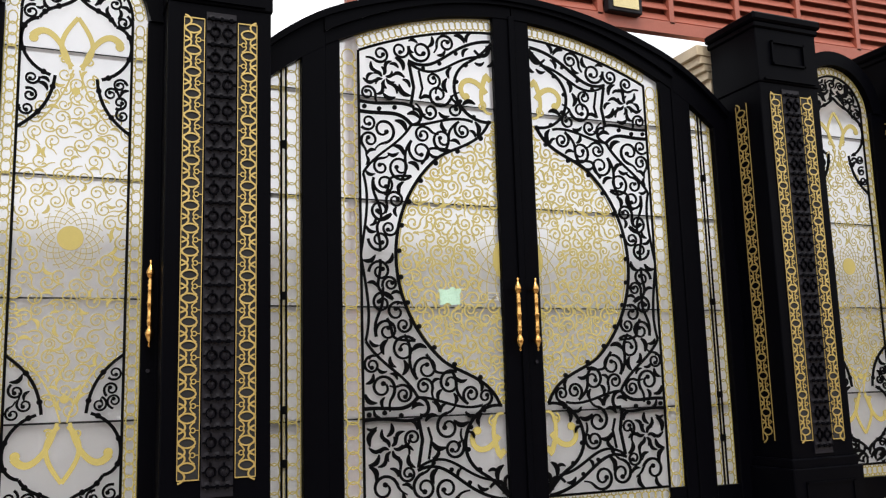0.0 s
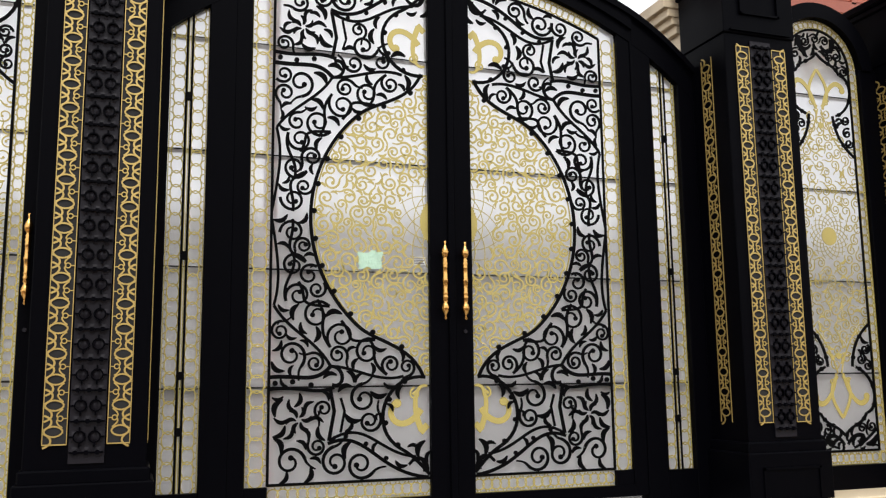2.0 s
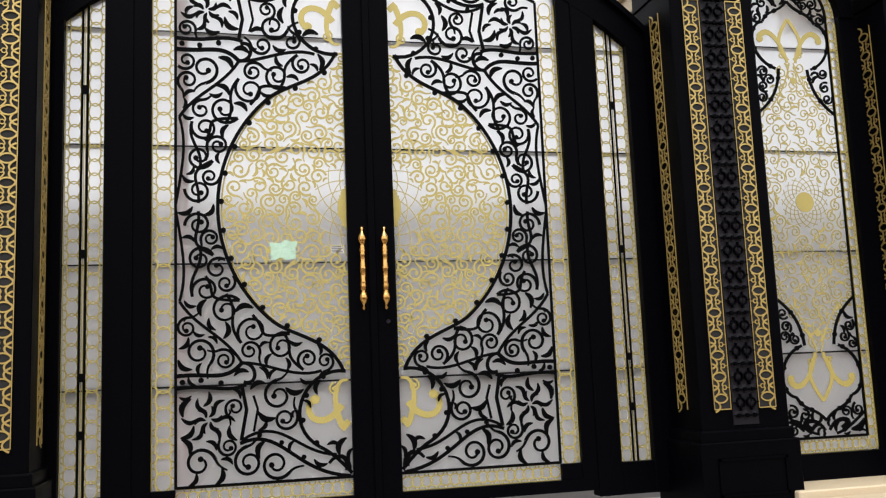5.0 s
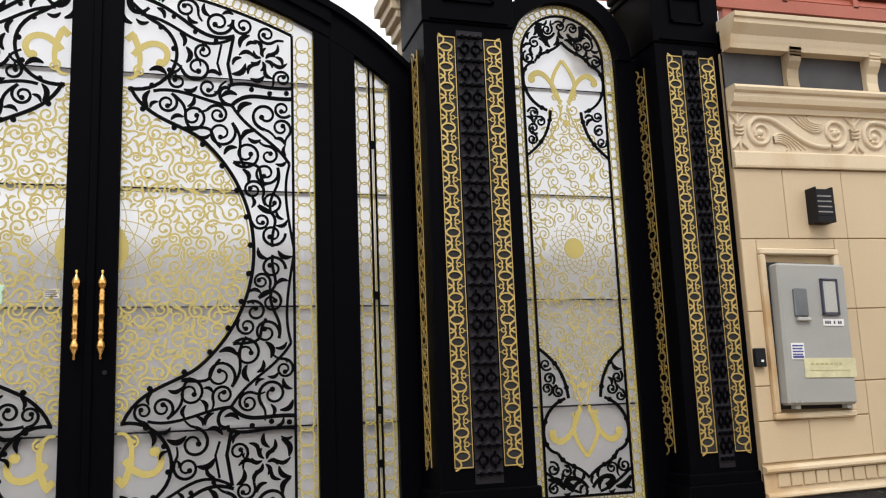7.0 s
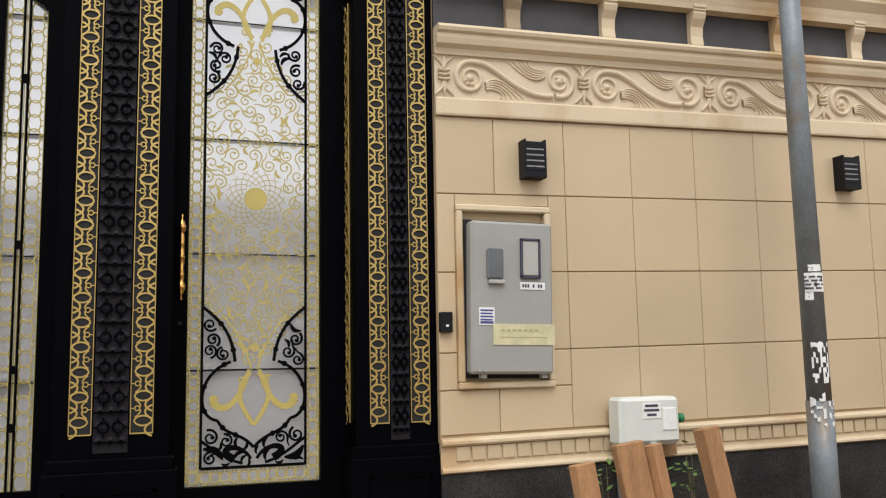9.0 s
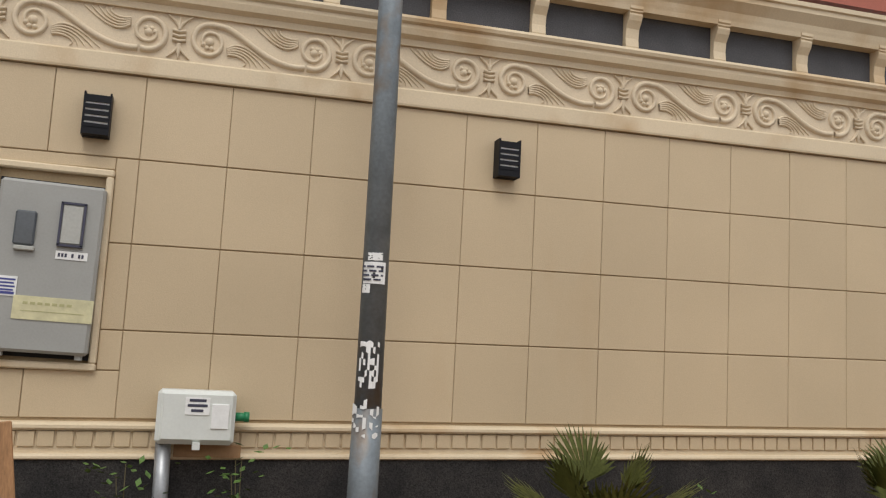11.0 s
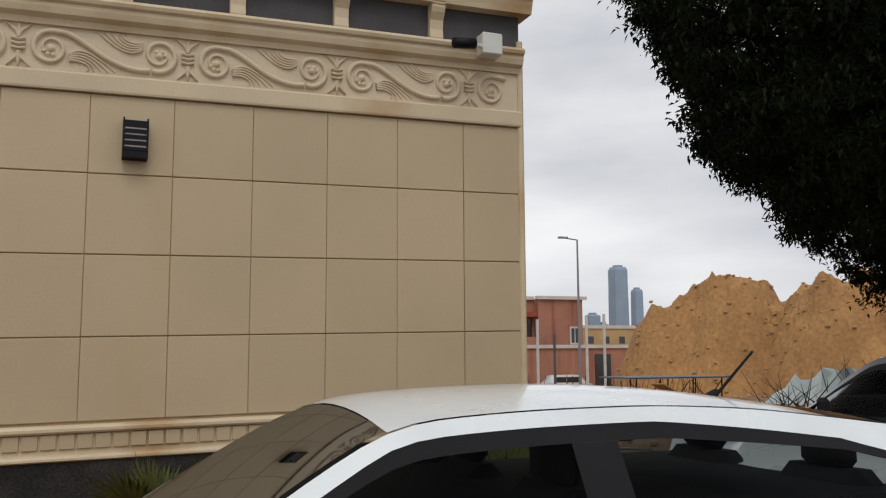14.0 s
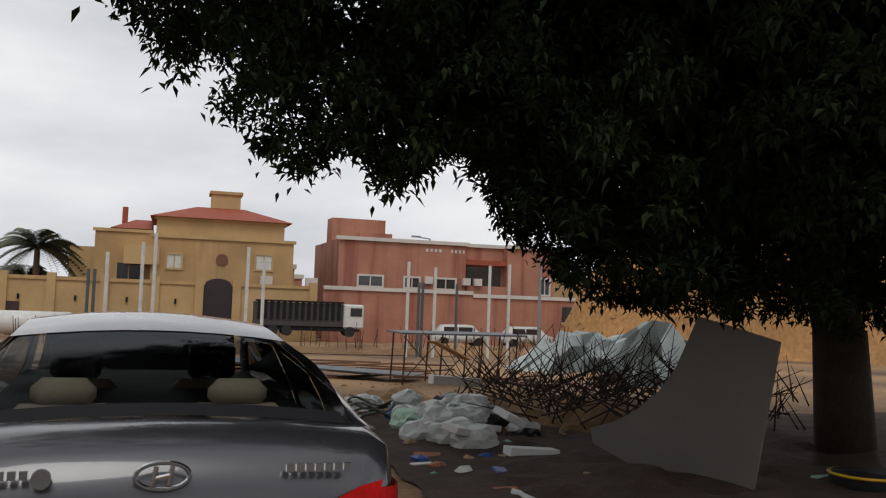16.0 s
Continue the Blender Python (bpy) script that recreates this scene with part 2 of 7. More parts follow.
class Tracery:
    """Flat cut metal in the plane of x and z: ribbons, discs and leaves, t thick, front at y."""

    def __init__(self, y, t):
        self.y0, self.t, self.v, self.f, self.pts, self.n = y, t, [], [], [], 0

    @property
    def y(self):
        """Each piece lies a hair in front of the last, so that no two share a plane."""
        return self.y0 - 0.00035 * (self.n % 9)

    def ribbon(self, p, w):
        self.n += 1
        p = np.asarray(p, float)
        w = np.broadcast_to(np.asarray(w, float), (len(p),)) / 2
        d = np.gradient(p, axis=0)
        d /= np.linalg.norm(d, axis=1)[:, None] + 1e-9
        nrm = np.stack([-d[:, 1], d[:, 0]], 1)
        a, b = p + nrm * w[:, None], p - nrm * w[:, None]
        k = len(self.v)
        for q, r in zip(a, b):
            self.v += [(q[0], self.y, q[1]), (r[0], self.y, r[1]), (q[0], self.y0 + self.t, q[1]), (r[0], self.y0 + self.t, r[1])]
        for i in range(len(p) - 1):
            s, e = k + 4 * i, k + 4 * i + 4
            self.f += [(s, s + 1, e + 1, e), (s + 2, s, e, e + 2), (s + 1, s + 3, e + 3, e + 1)]
        self.pts.append(p)

    def disc(self, c, r, n=12):
        self.n += 1
        k = len(self.v)
        ring = [(c[0] + r * math.cos(i * math.tau / n), c[1] + r * math.sin(i * math.tau / n)) for i in range(n)]
        self.v += [(x, self.y - 0.0032, z) for x, z in ring] + [(x, self.y + self.t, z) for x, z in ring]
        self.f.append(tuple(range(k, k + n)))
        self.f += [(k + i, k + (i + 1) % n, k + n + (i + 1) % n, k + n + i) for i in range(n)]
        self.pts.append(np.array(ring))

    def spiral(self, c, r, a0, way, w, turns=1.35, bud=True):
        s = np.linspace(0, 1, 30)
        rad = r * (1 - 0.72 * s ** 0.8)
        ang = a0 + way * s * turns * math.tau
        p = np.stack([c[0] + rad * np.cos(ang), c[1] + rad * np.sin(ang)], 1)
        self.ribbon(p, w * (1 - 0.35 * s))
        if bud:
            self.disc(p[-1], w * 0.85, 8)
        return p

    def leaf(self, a, b, w, bend=0.2):
        a, b = np.array(a, float), np.array(b, float)
        d = b - a
        nrm = np.array([-d[1], d[0]])
        s = np.linspace(0, 1, 9)[:, None]
        p = a + d * s + nrm * bend * np.sin(s * math.pi)
        self.ribbon(p, w * (np.sin(s[:, 0] * math.pi * 0.93 + 0.12) ** 0.8) + 0.002)

    def ovals(self, a, b, w, step, line):
        """A chain of upright ovals with small rings between, from a to b, w wide."""
        a, b = np.array(a, float), np.array(b, float)
        length = np.linalg.norm(b - a)
        u = (b - a) / length
        v = np.array([-u[1], u[0]])
        n = max(1, round(length / step))
        st = length / n
        th = np.linspace(0, math.tau, 15)
        for i in range(n):
            c = a + u * st * (i + 0.5)
            self.ribbon(c + np.outer(np.cos(th), u) * st * 0.6 + np.outer(np.sin(th), v) * w * 0.33, line)
            e = a + u * st * i
            for s in (-1, 1):
                arc = np.linspace(-1.35, 1.35, 7)
                self.ribbon(e + np.outer(np.sin(arc), u) * st * 0.36 + np.outer(s * (0.5 - 0.24 * np.cos(arc)), v) * w, line * 0.8)
        for s in (-1, 1):
            self.ribbon([a + v * s * w * 0.49, b + v * s * w * 0.49], line * 0.8)

    def fill(self, inside, x0, x1, z0, z1, rmax, rmin, line, seed, cell=0.014):
        """Packs the free room with scrolls that touch what is there already."""
        rnd = random.Random(seed)
        gx, gz = np.meshgrid(np.arange(x0, x1, cell), np.arange(z0, z1, cell))
        g = np.stack([gx.ravel(), gz.ravel()], 1)
        g = g[inside(g[:, 0], g[:, 1])]
        near = np.full(len(g), 9.0)

        def shrink(q):
            near[:] = np.minimum(near, np.sqrt(((g[:, None] - q[None, ::2]) ** 2).sum(-1)).min(1))
        for q in self.pts:
            if len(q) > 1:
                parts = []
                for a, b in zip(q, q[1:]):
                    m = 2 + int(np.linalg.norm(b - a) / 0.012)
                    t = np.linspace(0, 1, m)[:-1, None]
                    parts.append(a * (1 - t) + b * t)
                q = np.concatenate(parts + [q[-1:]])
            for k in range(0, len(q), 120):
                shrink(q[k:k + 120])
        for _ in range(420):
            r = near * (0.8 + 0.2 * np.array([math.sin(k * 12.9898 + seed) for k in range(len(near))]))
            i = int(np.argmax(r))
            free = near[i]
            if free < rmin:
                break
            rad = min(free, rmax) * 0.97
            c = g[i].copy()
            a0 = rnd.random() * math.tau
            way = rnd.choice((-1, 1))
            if rad > rmin * 1.7:
                p = self.spiral(c, rad, a0, way, line * (0.7 + 0.5 * rad / rmax), rnd.uniform(1.1, 1.5))
                out = np.array([math.cos(a0), math.sin(a0)])
                tan = np.array([-out[1], out[0]]) * way
                s = np.linspace(0, 1, 8)[:, None]
                tail = p[0] - tan * s * rad * 0.8 + out * s ** 2 * rad * 0.55
                if inside(tail[:, 0], tail[:, 1]).all():
                    self.ribbon(tail[::-1], line * np.linspace(0.6, 1, 8))
                    shrink(tail)
                if rnd.random() < 0.45:
                    self.leaf(c + out * rad * 0.95, c + tan * rad * 0.35 + out * rad * 0.5, rad * 0.2, 0.3)
            else:
                p = np.array([c + rad * np.array([math.cos(a0), math.sin(a0)]), c, c - rad * np.array([math.cos(a0), math.sin(a0)])])
                self.leaf(p[0], p[2], rad * 0.6, 0.25 * way)
                p = np.concatenate([p, c + rad * np.stack([np.cos(np.arange(0, 6.2, 0.9)), np.sin(np.arange(0, 6.2, 0.9))], 1) * 0.8])
            shrink(np.asarray(p))
            shrink(c[None])

    def done(self, name, material, parent, label="", mirror=None):
        v, f = np.array(self.v), self.f
        if mirror is not None:
            v = v.copy()
            v[:, 0] = 2 * mirror - v[:, 0]
            f = [q[::-1] for q in f]
        return raw(name, v, f, material, parent, label)


def bez(p0, p1, p2, p3, n=20):
    t = np.linspace(0, 1, n)[:, None]
    p0, p1, p2, p3 = map(np.array, (p0, p1, p2, p3))
    return (1 - t) ** 3 * p0 + 3 * (1 - t) ** 2 * t * p1 + 3 * (1 - t) * t ** 2 * p2 + t ** 3 * p3


def strip_between(bm, xs, lo, hi, y0, y1):
    """A slab between two curves over x."""
    q = [[bm.verts.new((x, y, z)) for y, z in ((y0, lo(x)), (y0, hi(x)), (y1, hi(x)), (y1, lo(x)))] for x in xs]
    for a, b in zip(q, q[1:]):
        for k in range(4):
            bm.faces.new((a[k], a[(k + 1) % 4], b[(k + 1) % 4], b[k]))
    bm.faces.new(q[0][::-1])
    bm.faces.new(q[-1])
    return bm


# ---- the main gate ----
GX, GY, MID = 2.517, 0.635, 2.754
MX = 2.56
JOINTS = (1.437, 2.332, 3.225, 4.12)
RISE = 0.0175


def glass_top(x):
    return 4.97 - (x - GX) ** 2 / 6.5


def arch_top(x):
    d = abs(x - GX)
    return 5.17 - d ** 2 / 8.0 - 0.25 * max(0.0, d - 1.6) ** 2


def lattice_top(x):
    return glass_top(x) - 0.14


def handle(name, x, y, z0, z1, parent):
    """Turned brass pull on two rosettes."""
    h = z1 - z0
    bm = bmesh.new()
    prof = [(0.004, 0), (0.012, 0.012), (0.006, 0.03), (0.012, 0.045), (0.024, 0.07), (0.03, 0.095), (0.024, 0.12), (0.013, 0.14), (0.02, 0.155), (0.017, 0.17)]
    prof += [(0.023, 0.185), (0.016, 0.2), (0.021, 0.21), (0.017, 0.222), (0.02, h / 2 - 0.012), (0.024, h / 2), (0.02, h / 2 + 0.012), (0.017, h - 0.222), (0.021, h - 0.21), (0.016, h - 0.2), (0.023, h - 0.185)] + [(r, h - a) for r, a in prof[::-1]]
    lathe(bm, prof, (x, y, z0), 12)
    ob = part(name, bm, BRASS, parent, "turned polished brass pull handle", True)
    for z in (z0 + 0.1, z1 - 0.1):
        part("handle_mount", rod(bmesh.new(), (x, y, z), (x, y + 0.09, z), 0.012), BRASS, ob if parent.parent is None else parent)
    return ob


gate = root("main_gate", "tall arched black double gate with frosted glass and scrolled grille", "gate", (GX, GY, 0.45))

# scrollwork of one leaf, drawn for the leaf on the +x side
tr = Tracery(GY - 0.03, 0.012)
ring = []
for a in np.linspace(0, radians(47), 22):
    ring.append((GX + 1.145 * math.cos(a), MID + 1.145 * math.sin(a)))
swoop = bez(ring[-1], (GX + 0.64, MID + 0.98), (GX + 0.34, MID + 0.98), (GX + 0.235, MID + 1.245), 14)
vase = np.concatenate([np.array(ring), swoop[1:]])
vase = np.concatenate([vase[::-1], (vase * (1, -1) + (0, 2 * MID))[1:]])
tr.ribbon(vase, 0.026)
for k in range(3, len(vase) - 2, 5):
    out = vase[k] - np.array([GX, MID])
    tr.disc(vase[k] - out / np.linalg.norm(out) * 0.025, 0.021)
for sgn in (1, -1):
    def q(dx, dz):
        return (GX + dx, MID + sgn * dz * (0.985 if sgn > 0 else 1.0))
    fleur = bez(q(0.22, 1.25), q(0.52, 1.2), q(0.72, 1.62), q(0.42, 1.8), 18)
    tr.ribbon(fleur, 0.026)
    tr.ribbon(bez(q(0.42, 1.8), q(0.34, 1.84), q(0.26, 1.92), q(0.19, 2.0)), 0.026)
    for k in (4, 8, 12, 16):
        tr.disc(fleur[k] - (0.02, 0), 0.02)
    tr.ribbon(bez(q(1.447, 1.24), q(1.2, 1.22), q(1.1, 1.3), q(0.98, 1.16)), 0.03)
    tr.ribbon(bez(q(1.447, 1.33), q(1.2, 1.3), q(1.1, 1.38), q(0.95, 1.32)), 0.026)
    tr.ribbon(bez(q(0.98, 1.16), q(0.86, 1.16), q(0.86, 1.34), q(0.97, 1.3), 12), 0.026)
    tr.ribbon([q(0.98, 1.34), q(0.95, 1.5), q(0.99, 1.72)], 0.026)
    tr.ribbon([q(0.9, 1.4), q(0.87, 1.5), q(0.9, 1.66)], 0.018)
    wave = bez(q(1.0, 1.74), q(0.7, 1.62), q(0.62, 1.98), q(0.2, 2.02), 18)
    tr.ribbon(wave, 0.026)
    tr.ribbon(bez(q(0.99, 1.72), q(0.7, 1.54), q(0.6, 1.84), q(0.3, 1.86), 18), 0.022)
    tr.ribbon(bez(q(0.22, 1.98), q(0.2, 1.9), q(0.28, 1.82), q(0.36, 1.92), 10), np.linspace(0.05, 0.02, 10))
    for k in (3, 7, 11):
        tr.disc(wave[k] + np.array((0, -0.03 * sgn)), 0.018)
    for dx, dz in ((1.4, 1.285), (1.27, 1.275), (1.13, 1.3)):
        tr.disc(q(dx, dz), 0.02)
    # corner rosette
    for k in range(6):
        a = k * math.tau / 6 + 0.3
        tr.leaf(q(1.22 + 0.02 * math.cos(a), 1.56 + 0.02 * math.sin(a)), q(1.22 + 0.1 * math.cos(a), 1.56 + 0.1 * math.sin(a)), 0.03, 0.3)
        tr.leaf(q(1.22 + 0.07 * math.cos(a + 0.5), 1.56 + 0.07 * math.sin(a + 0.5)), q(1.22 + 0.19 * math.cos(a + 0.62), 1.56 + 0.17 * math.sin(a + 0.62)), 0.03, -0.3)
    # scrolls that follow the round field
    chain = [(1.285, 0.13, 0.1), (1.275, 0.39, 0.1), (1.235, 0.62, 0.105), (1.09, 0.77, 0.12), (0.9, 0.93, 0.12), (0.69, 1.05, 0.11), (0.5, 1.15, 0.085)]
    for i, (dx, dz, r) in enumerate(chain):
        a0 = math.atan2(sgn * dz, dx) + (math.pi if i % 2 else 0)
        p = tr.spiral(q(dx, dz), r, a0, sgn * (1 if i % 2 else -1), 0.023, 1.4)
        if i:
            px, pz, pr = chain[i - 1]
            tr.ribbon(bez(p[0], q((dx + px) / 2 + 0.12, (dz + pz) / 2), q((dx + px) / 2 - 0.02, (dz + pz) / 2 - 0.05), q(px, pz - pr), 14), 0.022)
    tr.ribbon(bez(q(1.447, 0.02), q(1.4, 0.3), q(1.36, 0.5), q(1.42, 0.7), 14), 0.02)
    tr.ribbon(bez(q(1.42, 0.7), q(1.3, 0.9), q(1.1, 0.95), q(0.98, 1.16), 14), 0.022)
    tr.ribbon(bez(q(0.98, 1.16), q(0.8, 1.16), q(0.6, 1.3), q(0.4, 1.24), 14), 0.022)
edge = np.linspace(GX + 0.182, GX + 1.447, 14)
tr.ribbon(np.stack([edge, lattice_top(edge)], 1), 0.02)
tr.ribbon([(GX + 1.447, 0.72), (GX + 1.447, lattice_top(GX + 1.447))], 0.02)
tr.ribbon([(GX + 0.182, 0.727), (GX + 1.447, 0.727)], 0.02)


def outside_vase(x, z):
    dx, dz = x - GX, np.abs(z - MID)
    lim = np.where(dz < 0.84, np.sqrt(np.maximum(0, 1.145 ** 2 - dz ** 2)), np.interp(dz, [0.84, 0.95, 1.02, 1.1, 1.25, 1.3, 1.45, 1.62, 1.75, 1.8, 1.95], [0.78, 0.62, 0.42, 0.33, 0.235, 0.36, 0.5, 0.55, 0.5, 0.2, 0.18]))
    return (dx > lim) & (dx < 1.44) & (z > 0.73) & (z < lattice_top(x) - 0.01)


tr.fill(outside_vase, GX + 0.18, GX + 1.45, 0.72, 4.85, 0.12, 0.042, 0.021, 3, 0.012)

# pale gold tracery on the glass of the same leaf
tg = Tracery(GY - 0.012, 0.003)
tg.ribbon(np.array(vase) * (0.975, 1) + (0.025 * GX, 0), 0.012)
for rr in (0.3, 0.46, 0.7, 0.9):
    a = np.linspace(-1.45, 1.45, 30)
    p = np.stack([GX + rr * np.cos(a), MID + rr * np.sin(a)], 1)
    p = p[p[:, 0] > GX + 0.183]
    if rr in (0.3,):
        tg.ribbon(p, 0.006)
for k in range(9):
    for way in (-1, 1):
        a = np.linspace(0, 1, 12)
        ang = -1.5 + k * 0.375 + way * a * 0.8
        p = np.stack([GX + (0.2 + 0.24 * a) * np.cos(ang), MID + (0.2 + 0.24 * a) * np.sin(ang)], 1)
        p = p[p[:, 0] > GX + 0.184]
        if len(p) > 2:
            tg.ribbon(p, 0.006)
a = np.linspace(-0.75, 0.75, 14)
disc_pts = np.stack([GX + 0.25 * np.cos(a), MID + 0.25 * np.sin(a)], 1)
for p, r in zip(disc_pts, disc_pts[1:]):
    tg.ribbon([(GX + 0.183, (p[1] + r[1]) / 2), ((p[0] + r[0]) / 2, (p[1] + r[1]) / 2)], abs(r[1] - p[1]) * 1.05)


def inside_vase(x, z):
    dx, dz = x - GX, np.abs(z - MID)
    lim = np.where(dz < 0.84, np.sqrt(np.maximum(0, 1.11 ** 2 - dz ** 2)), np.interp(dz, [0.84, 0.95, 1.02, 1.1, 1.25, 1.3], [0.73, 0.56, 0.38, 0.29, 0.2, 0.0]))
    return (dx < lim) & (dx > 0.19) & (dx ** 2 + dz ** 2 > 0.4 ** 2)


tg.fill(inside_vase, GX + 0.18, GX + 1.15, 1.4, 4.1, 0.07, 0.024, 0.0145, 5, 0.012)
for sgn in (1, -1):
    def q(dx, dz):
        return (GX + dx, MID + sgn * dz)
    tg.ribbon(bez(q(0.2, 1.32), q(0.3, 1.28), q(0.34, 1.48), q(0.25, 1.66), 12), np.linspace(0.02, 0.05, 12))
    tg.ribbon(bez(q(0.25, 1.5), q(0.4, 1.72), q(0.58, 1.55), q(0.46, 1.44), 14), np.linspace(0.05, 0.045, 14))
    tg.spiral(q(0.3, 1.38), 0.05, 1.5, sgn, 0.016, 1.2)
    tg.disc(q(0.45, 1.45), 0.035)
    tg.ribbon([q(0.2, 1.62), q(0.26, 1.68)], 0.05)
tg.ovals((GX + 1.532, 0.72), (GX + 1.532, 4.5), 0.165, 0.115, 0.009)
tg.ovals((GX + 0.19, 0.655), (GX + 1.44, 0.655), 0.125, 0.075, 0.008)
xs = np.linspace(GX + 0.19, GX + 1.45, 12)
for x0, x1 in zip(xs, xs[1:]):
    tg.ovals((x0, glass_top(x0) - 0.068), (x1, glass_top(x1) - 0.068), 0.12, 0.06, 0.008)


def leaf_of_gate(side):
    def X(dx):
        return GX + side * dx

    def slab(bm, a, b, *rest):
        box(bm, min(X(a), X(b)), max(X(a), X(b)), *rest)
    bm = bmesh.new()
    slab(bm, 0.006, 0.182, GY - 0.06, GY + 0.06, 0.5, 5.02, 0.006)
    slab(bm, 1.617, 1.75, GY - 0.06, GY + 0.06, 0.5, 4.62, 0.006)
    slab(bm, 0.18, 1.62, GY - 0.055, GY + 0.06, 0.5, 0.592)
    slab(bm, 1.45, 1.62, GY - 0.045, GY + 0.055, 0.59, 0.715)
    xs = np.linspace(X(0.006), X(1.75), 20)
    strip_between(bm, xs, glass_top, lambda x: glass_top(x) + 0.11, GY - 0.07, GY + 0.055)
    leaf = part("door_leaf", bm, BLACK, gate, "black steel leaf frame with arched head")
    xs = np.linspace(X(0.16), X(1.63), 16)
    for zj in JOINTS:
        h = 0.045 if zj == JOINTS[0] else 0.02
        part("joint_bar", strip_between(bmesh.new(), xs, lambda x: zj - h, lambda x: zj + h * 0.6, GY + 0.012, GY + 0.05), SHADOWGAP, leaf)
    rows = [0.585, *JOINTS]
    for i, z0 in enumerate(rows):
        hi = (lambda x, z=rows[i + 1]: z - 0.007) if i < 4 else (lambda x: glass_top(x) + 0.02)
        part("glass_pane", strip_between(bmesh.new(), xs, lambda x, z=z0: z + 0.007, hi, GY - 0.006, GY + 0.006), FROST, leaf, "frosted white textured glass pane")
    tr.done("scroll_grille", IRON, leaf, "black laser-cut scrolled steel grille", None if side > 0 else GX)
    tg.done("gold_tracery", GOLDLEAF, leaf, "pale gold arabesque on the glass", None if side > 0 else GX)
    handle("pull_handle", X(0.085) if side > 0 else X(0.085), GY - 0.15, 1.95, 2.585, leaf)
    bm = bmesh.new()
    rod(bm, (X(0.11), GY - 0.075, 1.865), (X(0.11), GY - 0.05, 1.865), 0.016, None, 12)
    if side > 0:
        part("keyhole", bm, EMBOSS, leaf, "round steel lock cylinder")
    else:
        bm.free()
    # side light with centre rod
    bm = bmesh.new()
    slab(bm, 1.742, 1.945, GY - 0.075, GY + 0.06, 0.45, 4.62, 0.005)
    slab(bm, 2.227, 2.39, GY - 0.075, GY + 0.06, 0.45, 4.25, 0.005)
    slab(bm, 1.94, 2.23, GY - 0.06, GY + 0.05, 0.45, 0.7)
    strip_between(bm, np.linspace(X(1.756), X(2.39), 8), lambda x: arch_top(x) - 0.3, arch_top, GY - 0.078, GY + 0.06)
    light = part("side_light", bm, BLACK, gate, "black steel side panel with narrow glass")
    xs = np.linspace(X(1.94), X(2.23), 4)
    for zj in JOINTS:
        h = 0.045 if zj == JOINTS[0] else 0.02
        part("joint_bar", strip_between(bmesh.new(), xs, lambda x: zj - h, lambda x: zj + h * 0.6, GY + 0.012, GY + 0.05), SHADOWGAP, light)
    for i, z0 in enumerate([0.69, *JOINTS]):
        z1 = JOINTS[i] if i < 4 else 4.38
        part("glass_pane", strip_between(bmesh.new(), xs, lambda x: z0 + 0.006, lambda x: z1 - 0.006, GY - 0.006, GY + 0.006), FROST, light)
    tv = Tracery(GY - 0.012, 0.003)
    tv.ovals((X(2.015), 0.7), (X(2.015), 4.36), 0.13, 0.105, 0.008)
    tv.ovals((X(2.155), 0.7), (X(2.155), 4.32), 0.13, 0.105, 0.008)
    tv.done("gold_tracery", GOLDLEAF, light)
    bm = bmesh.new()
    for o in (-0.019, 0.019):
        rod(bm, (X(2.085) + o, GY - 0.03, 0.62), (X(2.085) + o, GY - 0.03, 4.45), 0.009)
    for z in (1.1, 1.5, 2.38, 3.6):
        box(bm, X(2.085) - 0.018, X(2.085) + 0.018, GY - 0.05, GY - 0.008, z, z + 0.06)
    part("bolt_rod", bm, IRON, light, "long black bolt rod with guide blocks")


leaf_of_gate(1)
leaf_of_gate(-1)
bm = strip_between(bmesh.new(), np.linspace(GX - 1.756, GX + 1.756, 40), lambda x: glass_top(x) + 0.115, arch_top, GY - 0.1, GY + 0.07)
part("arch_head", bm, BLACK, gate, "broad black arched steel head")
bm = strip_between(bmesh.new(), np.linspace(GX - 2.39, GX + 2.39, 44), lambda x: arch_top(x) - 0.05, lambda x: arch_top(x) + 0.012, GY - 0.125, GY + 0.075)
part("arch_moulding", bm, BLACK, gate)
part("meeting_stile", box(bmesh.new(), GX - 0.03, GX + 0.03, GY - 0.085, GY - 0.05, 0.5, 5.0, 0.006), BLACK, gate)

# paper and label stuck to the glass
MINT = mat("crumpled_mint_paper", (0.5, 0.72, 0.56), 0.7, 0, 0.2, 14, 0.05, 80, 0.4, 60)
rnd = random.Random(4)
bm = bmesh.new()
bmesh.ops.create_grid(bm, x_segments=9, y_segments=7, size=0.5)
for v in bm.verts:
    x, z = v.co.x * 0.25, v.co.y * 0.17
    k = 1 + 0.25 * noise.noise((x * 12, z * 12, 3))
    ang, rr_ = math.atan2(v.co.y, v.co.x), max(abs(v.co.x), abs(v.co.y)) * 2
    k *= 1 - rr_ * (0.22 + 0.3 * noise.noise((math.cos(ang) * 2.2, math.sin(ang) * 2.2, 8)))
    v.co = (1.85 + x * k, GY - 0.018 - 0.014 * abs(noise.noise((x * 26, z * 26, 7))), 2.425 + z * k + 0.03 * x)
sheet = part("taped_paper", bm, MINT, None, "", True)
tagged(sheet, "crumpled pale green paper taped to frosted glass", "paper")
WHITE = mat("white_paper", (0.78, 0.78, 0.76), 0.7, 0, 0.08, 10, 0.04, 60)
INK = mat("dark_print", (0.05, 0.05, 0.08), 0.7)
lab = root("glass_sticker", "small printed paper sticker on frosted glass", "sticker", (2.26, GY - 0.008, 2.43))
